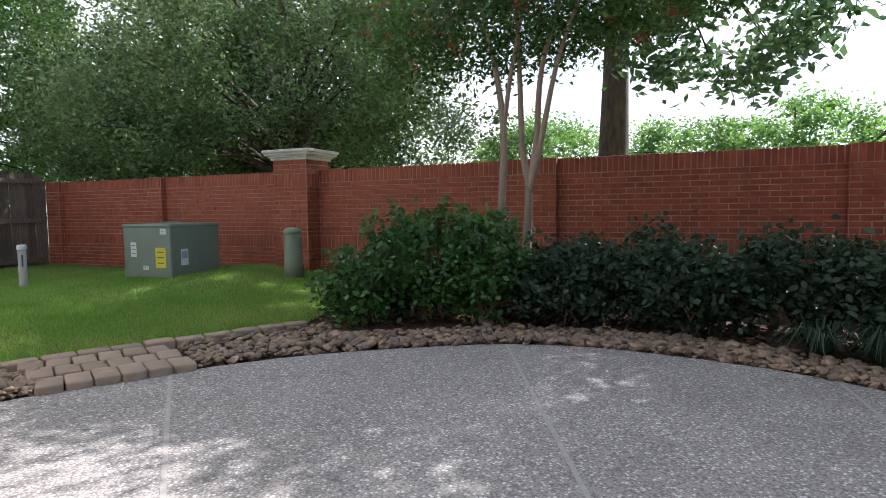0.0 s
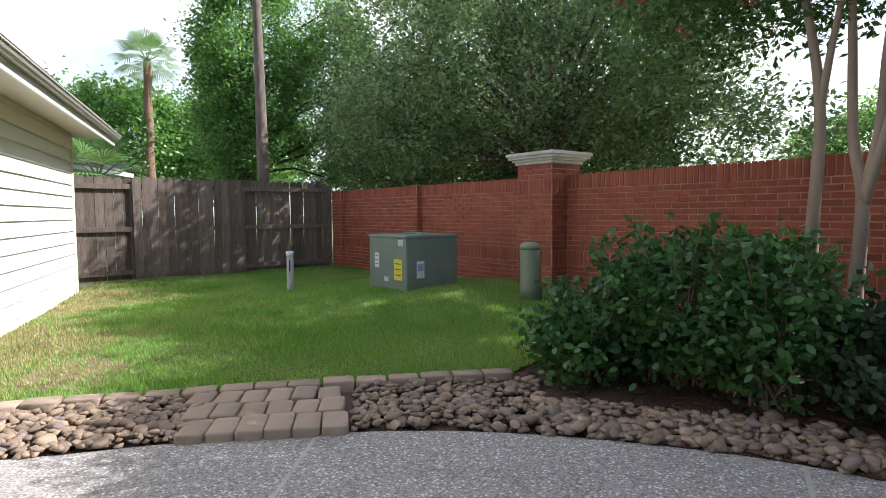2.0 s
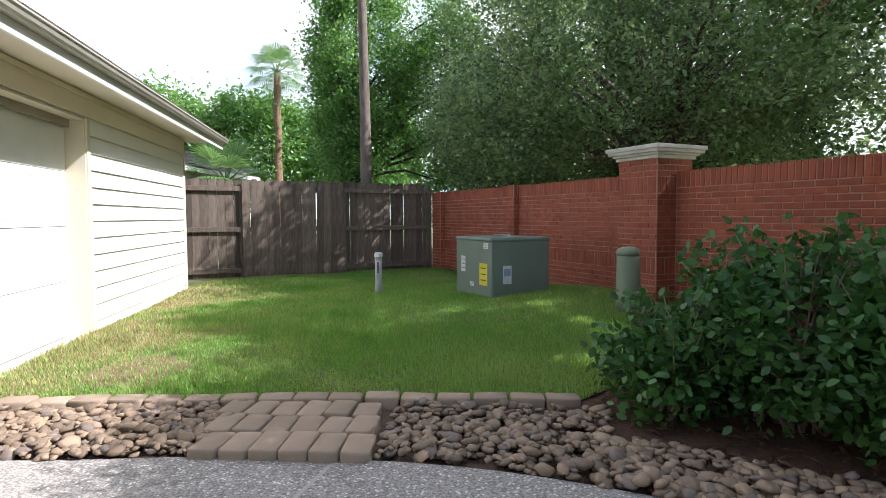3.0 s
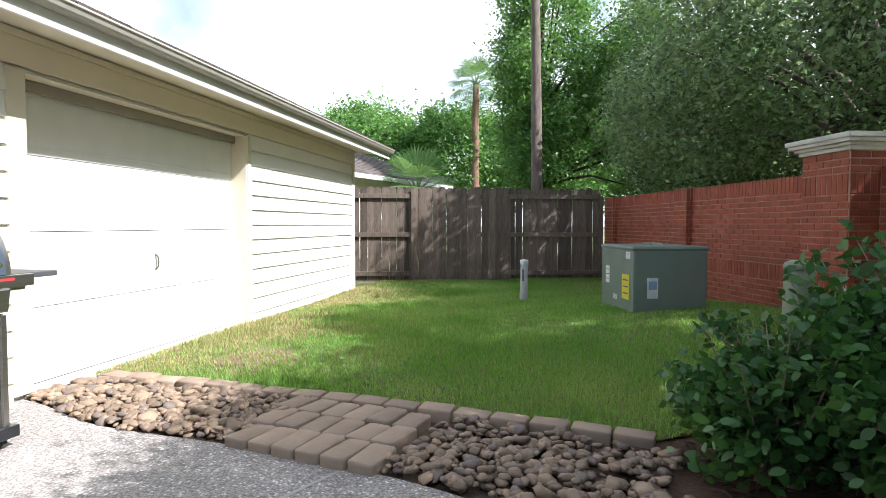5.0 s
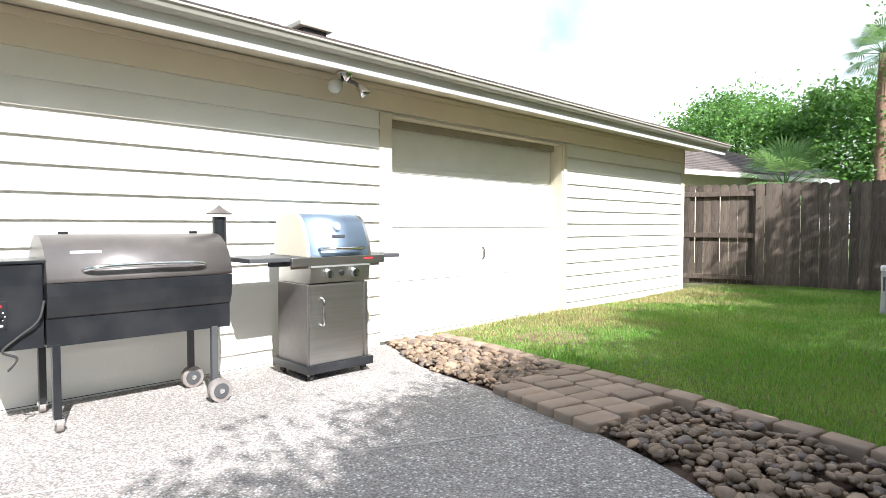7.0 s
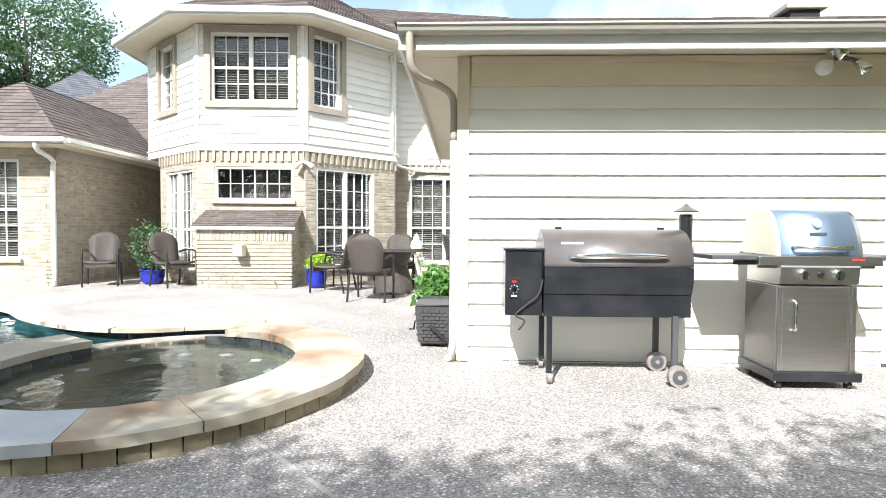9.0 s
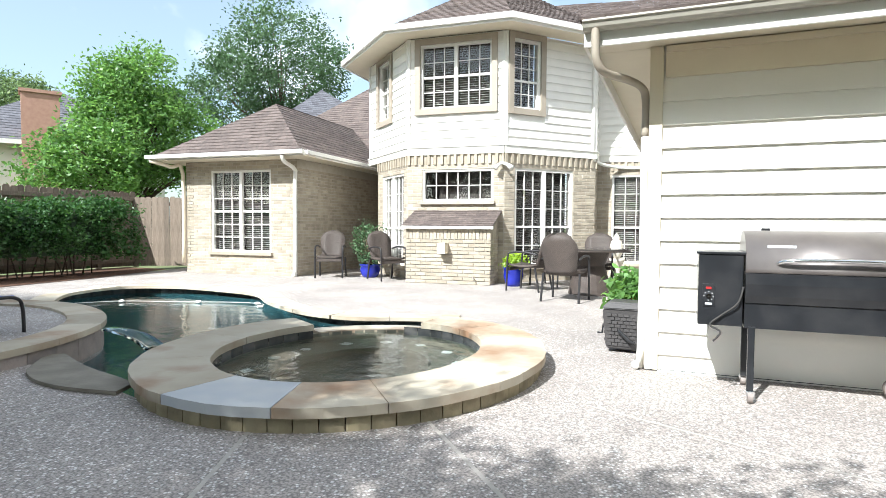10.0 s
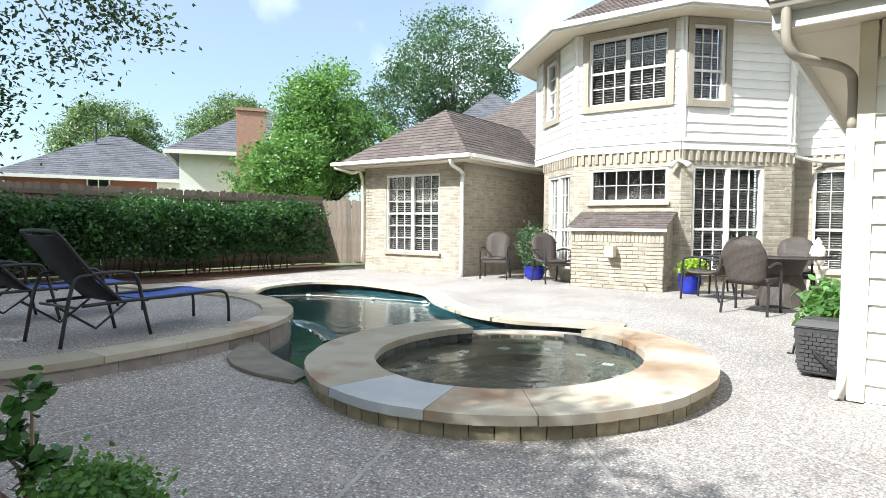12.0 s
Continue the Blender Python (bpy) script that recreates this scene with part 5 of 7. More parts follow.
tree("broadleaf_tree", "dark green tree far behind the fence", (-38.0, 3.5, 0), 10.0, 0.3,
     [((0, 0, 5.4), (4.2, 4.2, 3.6), 380)], 0.25, M_BRIGHT, 16, 0.9, 70)
tree("broadleaf_tree", "distant green tree seen over the brick wall", (-14.0, 24.0, 0), 5.5, 0.2, [((0, 0, 3.3), (3.2, 2.6, 1.7), 120), ((5.5, 3, 3.2), (2.6, 2.4, 1.6), 90)], 0.2, M_BRIGHT, 17, 0.6, 90)
tree("broadleaf_tree", "distant green tree seen over the brick wall", (-4.5, 28.0, 0), 6.0, 0.2, [((0, 0, 3.5), (3.4, 2.6, 1.8), 120), ((7.0, -2, 3.2), (2.8, 2.4, 1.7), 90)], 0.2, M_BRIGHT, 18, 0.6, 90)
tree("broadleaf_tree", "bright green tree behind the pool fence", (13.9, -6.6, 0), 6.6, 0.14,
     [((0, 0.2, 3.6), (1.5, 1.6, 1.7), 220), ((-0.5, 1.5, 2.7), (1.3, 1.3, 1.0), 110), ((0.3, -0.6, 5.0), (0.9, 0.9, 1.3), 80), ((0.0, 0.7, 4.6), (0.8, 0.8, 1.2), 70), ((-0.6, -1.5, 3.2), (1.2, 1.2, 1.2), 100), ((0.3, -1.6, 4.4), (0.7, 0.7, 0.9), 40), ((-0.2, 2.4, 2.2), (0.7, 0.8, 0.7), 35)], 0.12, M_BRIGHT, 19, 0.34, 60, limbs=9)
# Added out of view to keep sun and sky off the terrace.
tree("oak_tree", "broad dense oak, unseen, added to shade the terrace", (6.9, 9.4, 0), 8.5, 0.28,
     [((0, 0, 5.6), (3.8, 3.4, 2.2), 640), ((-3.2, -0.8, 5.2), (1.8, 2.4, 1.4), 220)], 0.16, M_OAKDARK, 27, 0.55, 50)
# A second unseen crown, added to darken the hedge and terrace.
tree("oak_tree", "tall dense oak, unseen, added to shade the hedge", (13.6, 9.6, 0), 9.0, 0.28,
     [((0, 0, 5.9), (4.0, 3.6, 2.6), 520)], 0.17, M_OAKDARK, 28, 0.55, 50)
tree("broadleaf_tree", "airy tall tree behind the house roof", (22.5, -22.5, 0), 14.0, 0.22,
     [((0, 0, 10.4), (4.0, 4.0, 3.6), 330), ((1.5, 2.0, 8.6), (2.6, 2.6, 2.2), 120)], 0.2, M_PINE, 20, 0.6, 52, limbs=16)
tree("broadleaf_tree", "dense green tree behind neighbouring roofs", (29.5, -12.0, 0), 9.0, 0.25, [((0, 0, 5.2), (3.0, 3.0, 2.8), 420)], 0.17, M_OAK, 21, 0.5, 70)
tree("broadleaf_tree", "dense green tree behind neighbouring roofs", (42.0, -9.5, 0), 10.0, 0.3, [((0, 0, 6.0), (3.4, 3.4, 3.2), 420)], 0.2, M_OAK, 22, 0.55, 70)
tree("broadleaf_tree", "distant tree at the edge of the gardens", (48.0, 2.0, 0), 8.0, 0.3, [((0, 0, 4.6), (4.5, 4.5, 2.8), 180)], 0.28, M_OAK, 23, 0.9, 40)


def pine(name, label, base, height, r, blobs, seed, bark=None):
    return tree(name, label, base, height / 0.82, r, blobs, 0.24, M_PINE, seed, 0.5, 46, bark, limbs=10, bare=0.7)


pine("pine_tree", "tall pine with a thick dark trunk and drooping needles", (-5.66, 13.6, 0), 11.0, 0.42, [((0.5, 0, 8.6), (3.6, 3.0, 2.0), 180), ((2.6, -0.8, 4.6), (1.8, 1.4, 1.4), 55)], 24)
pine("pine_tree", "tall bare-stemmed pine trunk beyond the board fence", (-13.95, 2.9, 0), 13.5, 0.15, [((0, 0, 13.0), (2.4, 2.4, 1.4), 120)], 25, mat("grey_bark", (0.21, 0.16, 0.13), (0.11, 0.085, 0.07), 14, 0.95, 1.0, stretch=(1, 1, 0.25)))

# palms
def palm(name, label, base, height, r, fronds, length, seed, droop=1.0):
    rng = np.random.default_rng(seed)
    t = thing(name, label, "palm tree", pose(*base))
    pts = [(0.04 * math.sin(k), 0.03 * math.cos(2 * k), height * k / 10) for k in range(11)]
    part("trunk", tube(pts, [r * (1.2 - 0.3 * k / 10) + 0.012 * (k % 2) for k in range(11)], 10), mat("palm_bark", (0.27, 0.16, 0.10), (0.15, 0.095, 0.065), 9, 0.95, 1.0), t, smooth=True)
    for k in range(fronds):
        az, el = 2.399 * k, radians(75 - 110 * k / fronds)
        bm = bmesh.new()
        d = Vector((math.cos(az) * math.cos(el), math.sin(az) * math.cos(el), math.sin(el)))
        s = d.cross(Vector((0, 0, 1))).normalized()
        tip = Vector((0, 0, height)) + d * length * 0.45
        add_tube(bm, [(0, 0, height), tip], [0.025, 0.012], 5)
        nrm = s.cross(d)
        for j in range(-9, 10):
            a = radians(j * 8.5)
            e = (d * math.cos(a) + s * math.sin(a)).normalized()
            L = length * 0.62 * (1 - 0.25 * abs(j) / 9)
            w = s * math.cos(a) - d * math.sin(a)
            m1 = tip + e * L * 0.6
            end = tip + e * L + Vector((0, 0, -0.28 * L * droop))
            q = [bm.verts.new(p) for p in (tip, m1 + w * 0.03, end, m1 - w * 0.03)]
            bm.faces.new(q)
        part("frond", bm, M_PALM, t)
    return t


palm("palm_tree", "slender fan palm on a tall brown trunk", (-33.0, -1.0, 0), 8.8, 0.2, 26, 1.8, 3)
palm("palm_tree", "low fan palm whose fronds show above the fence", (-20.5, -1.3, 0), 2.3, 0.2, 20, 1.7, 4, 0.6)


# ---- bed planting ----
def stem_tree(name, label, base, stems, crown, leaf, leaf_mat_, seed, blossoms=0, bark=None, per=40):
    rng = np.random.default_rng(seed)
    t = thing(name, label, "tree", (EAST if base[0] > 3 else Matrix()) @ pose(*base))
    for pts, r0, r1 in stems:
        P = smooth_line(pts, 5)
        part("stem", tube(P, list(np.linspace(r0, r1, len(P))), 10), bark or M_MYRTLE, t, smooth=True)
    cs, ends = [], []
    for c, r, n in crown:
        p, cc = clumps(rng, n, per, c, r, 0.3)
        cs.append(p)
        ends.append(cc)
    tw = bmesh.new()
    tips = [Vector(pts[-1]) for pts, r0, r1 in stems]
    for cc in np.concatenate(ends)[::3]:
        e = Vector(cc)
        o = min(tips, key=lambda q: (q - e).length)
        mid = o.lerp(e, 0.5) + Vector((0, 0, 0.15))
        add_tube(tw, [o, mid, e], [0.012, 0.008, 0.003], 4)
    part("branchwork", tw, bark or M_MYRTLE, t)
    leaves_mesh("crown", np.concatenate(cs), leaf, leaf_mat_, t, rng)
    if blossoms:
        p, _ = clumps(rng, blossoms, 40, crown[0][0], (crown[0][1][0] * 1.05, crown[0][1][1] * 1.05, crown[0][1][2] * 0.95), 0.1, 0.85)
        leaves_mesh("blossom", p, 0.035, M_FLOWER, t, rng)
    return t


stem_tree("crape_myrtle", "crape myrtle with one smooth pale trunk and red blossom", (-3.41, 5.97, 0),
          [([(0, 0, 0), (0.02, 0.0, 1.0), (0.03, 0.03, 1.9), (-0.12, 0.05, 2.7), (-0.35, 0.1, 3.4)], 0.055, 0.02), ([(0.03, 0.03, 1.9), (0.12, 0.05, 2.5), (0.3, 0.1, 3.4)], 0.03, 0.015)],
          [((-0.3, 0.3, 3.35), (1.7, 1.3, 0.75), 230), ((-1.3, 0.0, 2.95), (0.9, 0.8, 0.5), 36)], 0.075, M_MYRTLELEAF, 31, 48)
stem_tree("crape_myrtle", "crape myrtle with several smooth pale stems", (-3.15, 6.06, 0),
          [([(0, 0, 0), (0.02, 0, 0.6), (0.05, 0.0, 1.25), (-0.03, 0, 1.7), (-0.1, 0.05, 2.6), (-0.2, 0.1, 3.5)], 0.06, 0.018), ([(0.05, 0, 1.25), (0.13, 0.02, 1.7), (0.2, 0.02, 2.5), (0.45, 0.1, 3.4)], 0.045, 0.018), ([(0.05, 0, 1.2), (0.2, 0.0, 1.75), (0.42, 0.0, 2.6), (0.8, 0.0, 3.4)], 0.04, 0.015)],
          [((0.6, 0.4, 3.45), (1.7, 1.3, 0.75), 240)], 0.075, M_MYRTLELEAF, 32, 18)
stem_tree("shade_tree", "leaning small tree with smooth bark over the planting bed", (0.55, 7.0, 0),
          [([(0, 0, 0), (-0.05, 0, 1.2), (-0.15, 0.0, 2.0), (-0.5, -0.1, 3.0), (-1.2, -0.3, 4.0)], 0.08, 0.03), ([(-0.1, 0, 1.6), (0.1, -0.1, 2.4), (0.6, -0.3, 3.6)], 0.05, 0.02)],
          [((-0.8, 1.15, 4.2), (2.2, 1.5, 0.9), 310), ((-1.5, -0.75, 4.1), (1.1, 0.45, 0.25), 13), ((1.8, 1.1, 4.5), (2.0, 1.8, 1.0), 185), ((-2.6, 1.3, 4.7), (1.8, 1.5, 0.9), 240), ((-0.3, 2.0, 4.6), (2.6, 1.1, 0.8), 330), ((2.2, 2.3, 4.8), (2.0, 1.1, 0.8), 200)], 0.095, M_MYRTLELEAF, 33, 0)
stem_tree("shade_tree", "small tree whose branches hang over the terrace", (4.2, 6.6, 0),
          [([(0, 0, 0), (0.05, -0.1, 1.3), (-0.1, -0.4, 2.4), (-0.4, -1.2, 3.6)], 0.08, 0.03), ([(0.0, -0.2, 1.8), (0.5, -0.6, 2.8), (0.9, -1.4, 3.8)], 0.05, 0.02), ([(-0.1, -0.4, 2.4), (0.2, -1.4, 3.1), (0.15, -2.5, 3.2), (-0.2, -3.0, 2.9)], 0.03, 0.008)],
          [((0.6, 0.3, 4.4), (2.8, 2.0, 1.1), 420), ((0.12, -2.72, 2.2), (0.16, 0.26, 0.72), 70), ((-0.3, -3.4, 3.0), (0.3, 0.45, 0.14), 9), ((-0.55, -3.85, 2.7), (0.12, 0.4, 0.1), 6), ((-0.33, -3.48, 2.35), (0.05, 0.06, 0.22), 4), ((-1.3, -1.7, 4.2), (1.2, 1.0, 0.5), 60), ((-1.2, 1.2, 4.6), (1.8, 1.5, 0.8), 170), ((3.6, -0.3, 4.6), (2.4, 2.0, 1.1), 260)], 0.05, M_OAKDARK, 34, 0, per=90)


def shrub(name, label, base, radii, n, leaf, material, seed, stems=14, per=30, clump=0.16, group="", category="shrub", lift=0.3, shoots=0):
    """Stems from the base, and leaves in clumps round their upper parts."""
    rng = np.random.default_rng(seed)
    s = thing(name, label, category, pose(*base), group)
    rx, ry, h = radii
    p, cc = clumps(rng, n, per, (0, 0, h * 0.52), (rx, ry, h * 0.46), clump, 0.35)
    p[:, 2] = np.abs(p[:, 2] - 0.03) + 0.03
    bm = bmesh.new()
    for k in range(stems):
        e = Vector(cc[rng.integers(len(cc))])
        o = Vector((rng.uniform(-0.25, 0.25) * rx, rng.uniform(-0.25, 0.25) * ry, 0))
        add_tube(bm, [o, o.lerp(e, 0.5) + Vector((0, 0, 0.08)), e], [0.011, 0.008, 0.004], 5)
    sprays = []
    for k in range(shoots):
        a, f = rng.uniform(0, 2 * math.pi), rng.uniform(0.1, 0.85)
        o = Vector((rx * f * math.cos(a), ry * f * math.sin(a), h * (0.93 - 0.4 * f * f)))
        tip = o + Vector((0.12 * math.cos(a), 0.12 * math.sin(a), rng.uniform(0.1, 0.24)))
        add_tube(bm, [o * 0.6, o, tip], [0.006, 0.005, 0.002], 5)
        for j in np.linspace(0, 1, 5):
            q = np.array(o.lerp(tip, float(j)))
            sprays += [q + rng.normal(size=3) * 0.024 for _ in range(4)]
    part("branchwork", bm, M_MYRTLE, s)
    if sprays:
        p = np.concatenate([p, np.array(sprays)])
    leaves_mesh("foliage", p, leaf, material, s, rng, shape=0.6, lift=lift, oval=True)
    return s


shrub("leafy_shrub", "dense green leafy shrub at the corner of the bed", (-3.52, 4.88, 0), (0.66, 0.62, 0.98), 210, 0.06, M_SHRUB, 41, 34, 30, 0.11, shoots=46)
shrub("leafy_shrub", "green leafy shrub spreading over the stones", (-2.92, 5.0, 0), (0.44, 0.42, 0.95), 110, 0.06, M_SHRUB, 42, 26, 30, 0.11, shoots=30)
shrub("leafy_shrub", "low green leafy shrub at the lawn corner", (-3.76, 4.3, 0), (0.44, 0.38, 0.6), 120, 0.06, M_SHRUB, 44, 16, 30, 0.11, shoots=26)
shrub("leafy_shrub", "small upright green shrub behind the others", (-3.6, 5.95, 0), (0.35, 0.35, 1.05), 50, 0.075, M_SHRUB, 43, 8, 30, 0.14)
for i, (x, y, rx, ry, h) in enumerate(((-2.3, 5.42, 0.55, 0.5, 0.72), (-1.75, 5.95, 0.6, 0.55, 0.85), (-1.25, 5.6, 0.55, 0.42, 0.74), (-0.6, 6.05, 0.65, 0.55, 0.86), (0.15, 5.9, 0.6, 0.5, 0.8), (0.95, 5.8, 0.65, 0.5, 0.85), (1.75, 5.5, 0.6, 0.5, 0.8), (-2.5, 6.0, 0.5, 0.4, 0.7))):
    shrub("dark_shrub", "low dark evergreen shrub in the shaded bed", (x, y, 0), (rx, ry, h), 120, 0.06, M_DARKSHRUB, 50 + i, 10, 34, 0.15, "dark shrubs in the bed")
shrub("ground_shrub", "small bright green ground shrub by the patio edge", (1.06, 3.66, 0), (0.27, 0.16, 0.24), 170, 0.028, M_BRIGHT, 61, 8, 30, 0.07)
shrub("budding_plant", "upright leafy plant with reddish buds by the patio edge", (1.36, 3.78, 0), (0.08, 0.08, 0.56), 15, 0.075, M_SHRUB, 62, 5, 9, 0.05)
# hedge
rng = np.random.default_rng(71)
hedge = thing("hedge", "clipped green hedge in front of the board fence", "hedge", EAST @ pose(10.75, 2.2, 0))
pts = []
for k in range(1500):
    y = rng.uniform(-6.1, 6.2)
    side = rng.uniform()
    h = 1.36 + 0.06 * math.sin(2.1 * y) + 0.05 * math.sin(5.3 * y)
    if side < 0.4:
        c = (rng.uniform(-0.55, 0.45), y, h + rng.normal() * 0.04)
    else:
        c = (-0.58 + rng.normal() * 0.09, y, rng.uniform(0.38, h))
    pts.append(np.array(c) + rng.normal(size=(30, 3)) * 0.085)
leaves_mesh("foliage", np.concatenate(pts), 0.07, M_HEDGE, hedge, rng, 0.6, oval=True)
bm = bmesh.new()
for k in range(60):
    y = rng.uniform(-5.5, 6.1)
    add_tube(bm, [(rng.uniform(-0.2, 0.2), y, 0), (rng.uniform(-0.4, 0.3), y + rng.uniform(-0.2, 0.2), rng.uniform(0.6, 1.2))], [0.016, 0.006], 5)
part("branchwork", bm, M_BARK, hedge)["kind"] = "stuff"
# Added dark box, coloured as the shade deep between the hedge leaves.
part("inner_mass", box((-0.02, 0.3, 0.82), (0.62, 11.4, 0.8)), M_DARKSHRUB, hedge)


# ---- fixtures and furniture ----
# utility cabinet on the lawn
ux = thing("utility_box", "large grey-green metal utility cabinet with stickers on the lawn", "utility box", pose(-7.45, 4.18, 0.14, 0, 0, WALL_TURN))
part("body", box((-0.46, 0.42, 0.36), (0.92, 0.84, 0.74), 0.03), M_TXGREEN, ux)
part("lid", box((-0.46, 0.42, 0.735), (0.94, 0.86, 0.05), 0.022), M_TXGREEN, ux)
part("pad", box((-0.46, 0.42, -0.02), (1.0, 0.92, 0.08), 0.01), M_JOINT, ux, "low concrete pad")
part("lock_box", box((-0.46, 0.42, 0.77), (0.2, 0.14, 0.03), 0.008), M_TXGREEN, ux)
M_STICKW = mat("white_sticker", (0.62, 0.62, 0.62), (0.55, 0.55, 0.57), 20, 0.6)
M_STICKY = mat("yellow_sticker", (0.62, 0.52, 0.03), (0.55, 0.46, 0.03), 20, 0.6)
M_INK = mat("dark_ink", (0.06, 0.06, 0.07), (0.05, 0.05, 0.06), 20, 0.7)
for x, z, w_, h_, m_ in ((-0.71, 0.41, 0.11, 0.2, M_STICKW), (-0.19, 0.31, 0.19, 0.27, M_STICKY), (-0.48, 0.17, 0.1, 0.055, M_STICKW), (-0.13, 0.66, 0.11, 0.075, M_STICKW)):
    st = part("sticker", box((x, -0.001, z), (w_, 0.004, h_)), m_, ux, "yellow warning sticker" if m_ is M_STICKY else "white sticker")
    for k in range(3):
        part("print_line", box((x, -0.004, z + h_ * (0.28 - 0.27 * k)), (w_ * 0.66, 0.002, h_ * 0.045)), M_INK, st)
st = part("sticker", box((0.001, 0.22, 0.31), (0.004, 0.12, 0.22)), M_STICKW, ux, "white sticker")
part("sticker", box((0.0045, 0.22, 0.34), (0.002, 0.09, 0.09)), mat("blue_print", (0.25, 0.33, 0.5), (0.2, 0.28, 0.42), 20, 0.6), ux)
pv = thing("vent_post", "grey plastic marker post with a white cap on the lawn", "post", pose(-9.15, 2.94, 0.03))
part("pipe", lathe([(0.058, 0), (0.056, 0.1), (0.05, 0.12), (0.05, 0.56)], 16), M_PVC, pv, smooth=True)
part("cap", lathe([(0.058, 0.55), (0.06, 0.59), (0.05, 0.61), (0.01, 0.615)], 16), M_STICKW, pv)
part("writing_bar", box((0.051, -0.012, 0.4), (0.004, 0.02, 0.16)), M_INK, pv)
bo = thing("cable_bollard", "pale green rounded plastic utility bollard by the brick wall", "bollard", pose(-6.52, 5.45, 0.09, 0, -2))
part("body", lathe([(0.135, 0), (0.128, 0.25), (0.118, 0.6), (0.118, 0.655)], 24), M_BOLLARD, bo, smooth=True)
part("dome", lathe([(0.124, 0.645), (0.124, 0.68), (0.11, 0.715), (0.06, 0.735), (0.005, 0.74)], 24), M_BOLLARD, bo, smooth=True)

# flood light under the garage eave
sp = thing("flood_light", "twin flood light with bare bulbs under the garage eave", "wall lamp", pose(-3.6, 0.12, 2.345))
part("base", lathe([(0.02, -0.06), (0.06, -0.03), (0.075, 0.0), (0.075, 0.012)], 16), M_CHROME, sp)
part("arm", tube([(0, 0, -0.04), (0.06, 0.03, -0.07), (0.09, 0.04, -0.1)], 0.014, 8), M_BRONZE, sp)
part("arm", tube([(0, 0, -0.04), (-0.08, 0.03, -0.06), (-0.12, 0.05, -0.09)], 0.018, 8), M_BRONZE, sp)
part("bulb", tube([(0.07, 0.035, -0.08), (0.1, 0.05, -0.11), (0.14, 0.07, -0.13), (0.165, 0.085, -0.145)], [0.025, 0.045, 0.06, 0.05], 14), mat("frosted_bulb", (0.6, 0.6, 0.56), (0.5, 0.5, 0.47), 8, 0.15), sp, "frosted reflector bulb", smooth=True)
part("bulb", tube([(-0.1, 0.045, -0.08), (-0.14, 0.06, -0.12), (-0.165, 0.075, -0.16)], [0.028, 0.04, 0.055], 14), M_CHROME, sp, "silvered reflector bulb", smooth=True)
vt = thing("roof_vent_box", "dark low vent on the garage roof", "roof vent", pose(-3.7, -0.6, 2.825))
part("hood", box((0, 0, 0.08), (0.34, 0.3, 0.05), 0.01), M_GUTTER, vt)
part("neck", box((0, 0, 0.0), (0.24, 0.22, 0.14)), M_FRAME, vt)

# gas grill
gr = thing("gas_grill", "stainless steel gas grill cart with closed lid and side shelves", "grill", pose(-3.17, 0.45, 0) @ Matrix.Diagonal((0.91, 1, 1, 1)))
part("base_tray", box((0, 0, 0.085), (0.62, 0.50, 0.06), 0.006), M_BLACK, gr)
for x in (-0.25, 0.25):
    for y in (-0.19, 0.19):
        c = part("caster", tube([(x - 0.014, y, 0.028), (x + 0.014, y, 0.028)], 0.027, 12), M_RUBBER, gr)
        part("fork", box((x, y, 0.048), (0.042, 0.03, 0.024), 0.003), M_CHROME, c)
cab = part("cabinet", box((0, 0, 0.395), (0.545, 0.42, 0.57), 0.006), M_STEEL, gr)
part("side_panel", box((0.277, 0, 0.395), (0.008, 0.41, 0.56)), M_BRONZE, gr, "dark side panel")
part("side_panel", box((-0.277, 0, 0.395), (0.008, 0.41, 0.56)), M_BRONZE, gr, "dark side panel")
dr = part("door", box((0.02, 0.218, 0.395), (0.46, 0.018, 0.56), 0.005), M_STEEL, gr, "stainless door")
part("handle", tube(smooth_line([(0.17, 0.226, 0.58), (0.17, 0.26, 0.565), (0.17, 0.262, 0.48), (0.17, 0.26, 0.40), (0.17, 0.226, 0.385)], 4), 0.009, 8), M_CHROME, dr, "vertical chrome handle", smooth=True)
bm = bmesh.new()
sec = [(0.20, 0.685), (0.235, 0.69), (0.25, 0.80), (0.235, 0.835), (-0.2, 0.835), (-0.2, 0.685)]
a_ = [bm.verts.new((-0.275, y, z)) for y, z in sec]
b_ = [bm.verts.new((0.275, y, z)) for y, z in sec]
for i in range(6):
    bm.faces.new((a_[i], a_[(i + 1) % 6], b_[(i + 1) % 6], b_[i]))
bm.faces.new(a_[::-1])
bm.faces.new(b_)
bmesh.ops.recalc_face_normals(bm, faces=bm.faces)
cp = part("control_panel", bm, M_STEEL, gr, "stainless control panel")
for x in (0.12, -0.12):
    k = part("knob", tube([(x, 0.235, 0.755), (x, 0.275, 0.75)], [0.036, 0.032], 16), M_CHROME, gr, "chrome burner knob")
    part("knob_grip", box((x, 0.283, 0.75), (0.012, 0.016, 0.055), 0.003), M_BLACK, k)
part("knob", tube([(0.0, 0.238, 0.755), (0.0, 0.262, 0.752)], 0.018, 14), M_BLACK, gr, "small black igniter button")
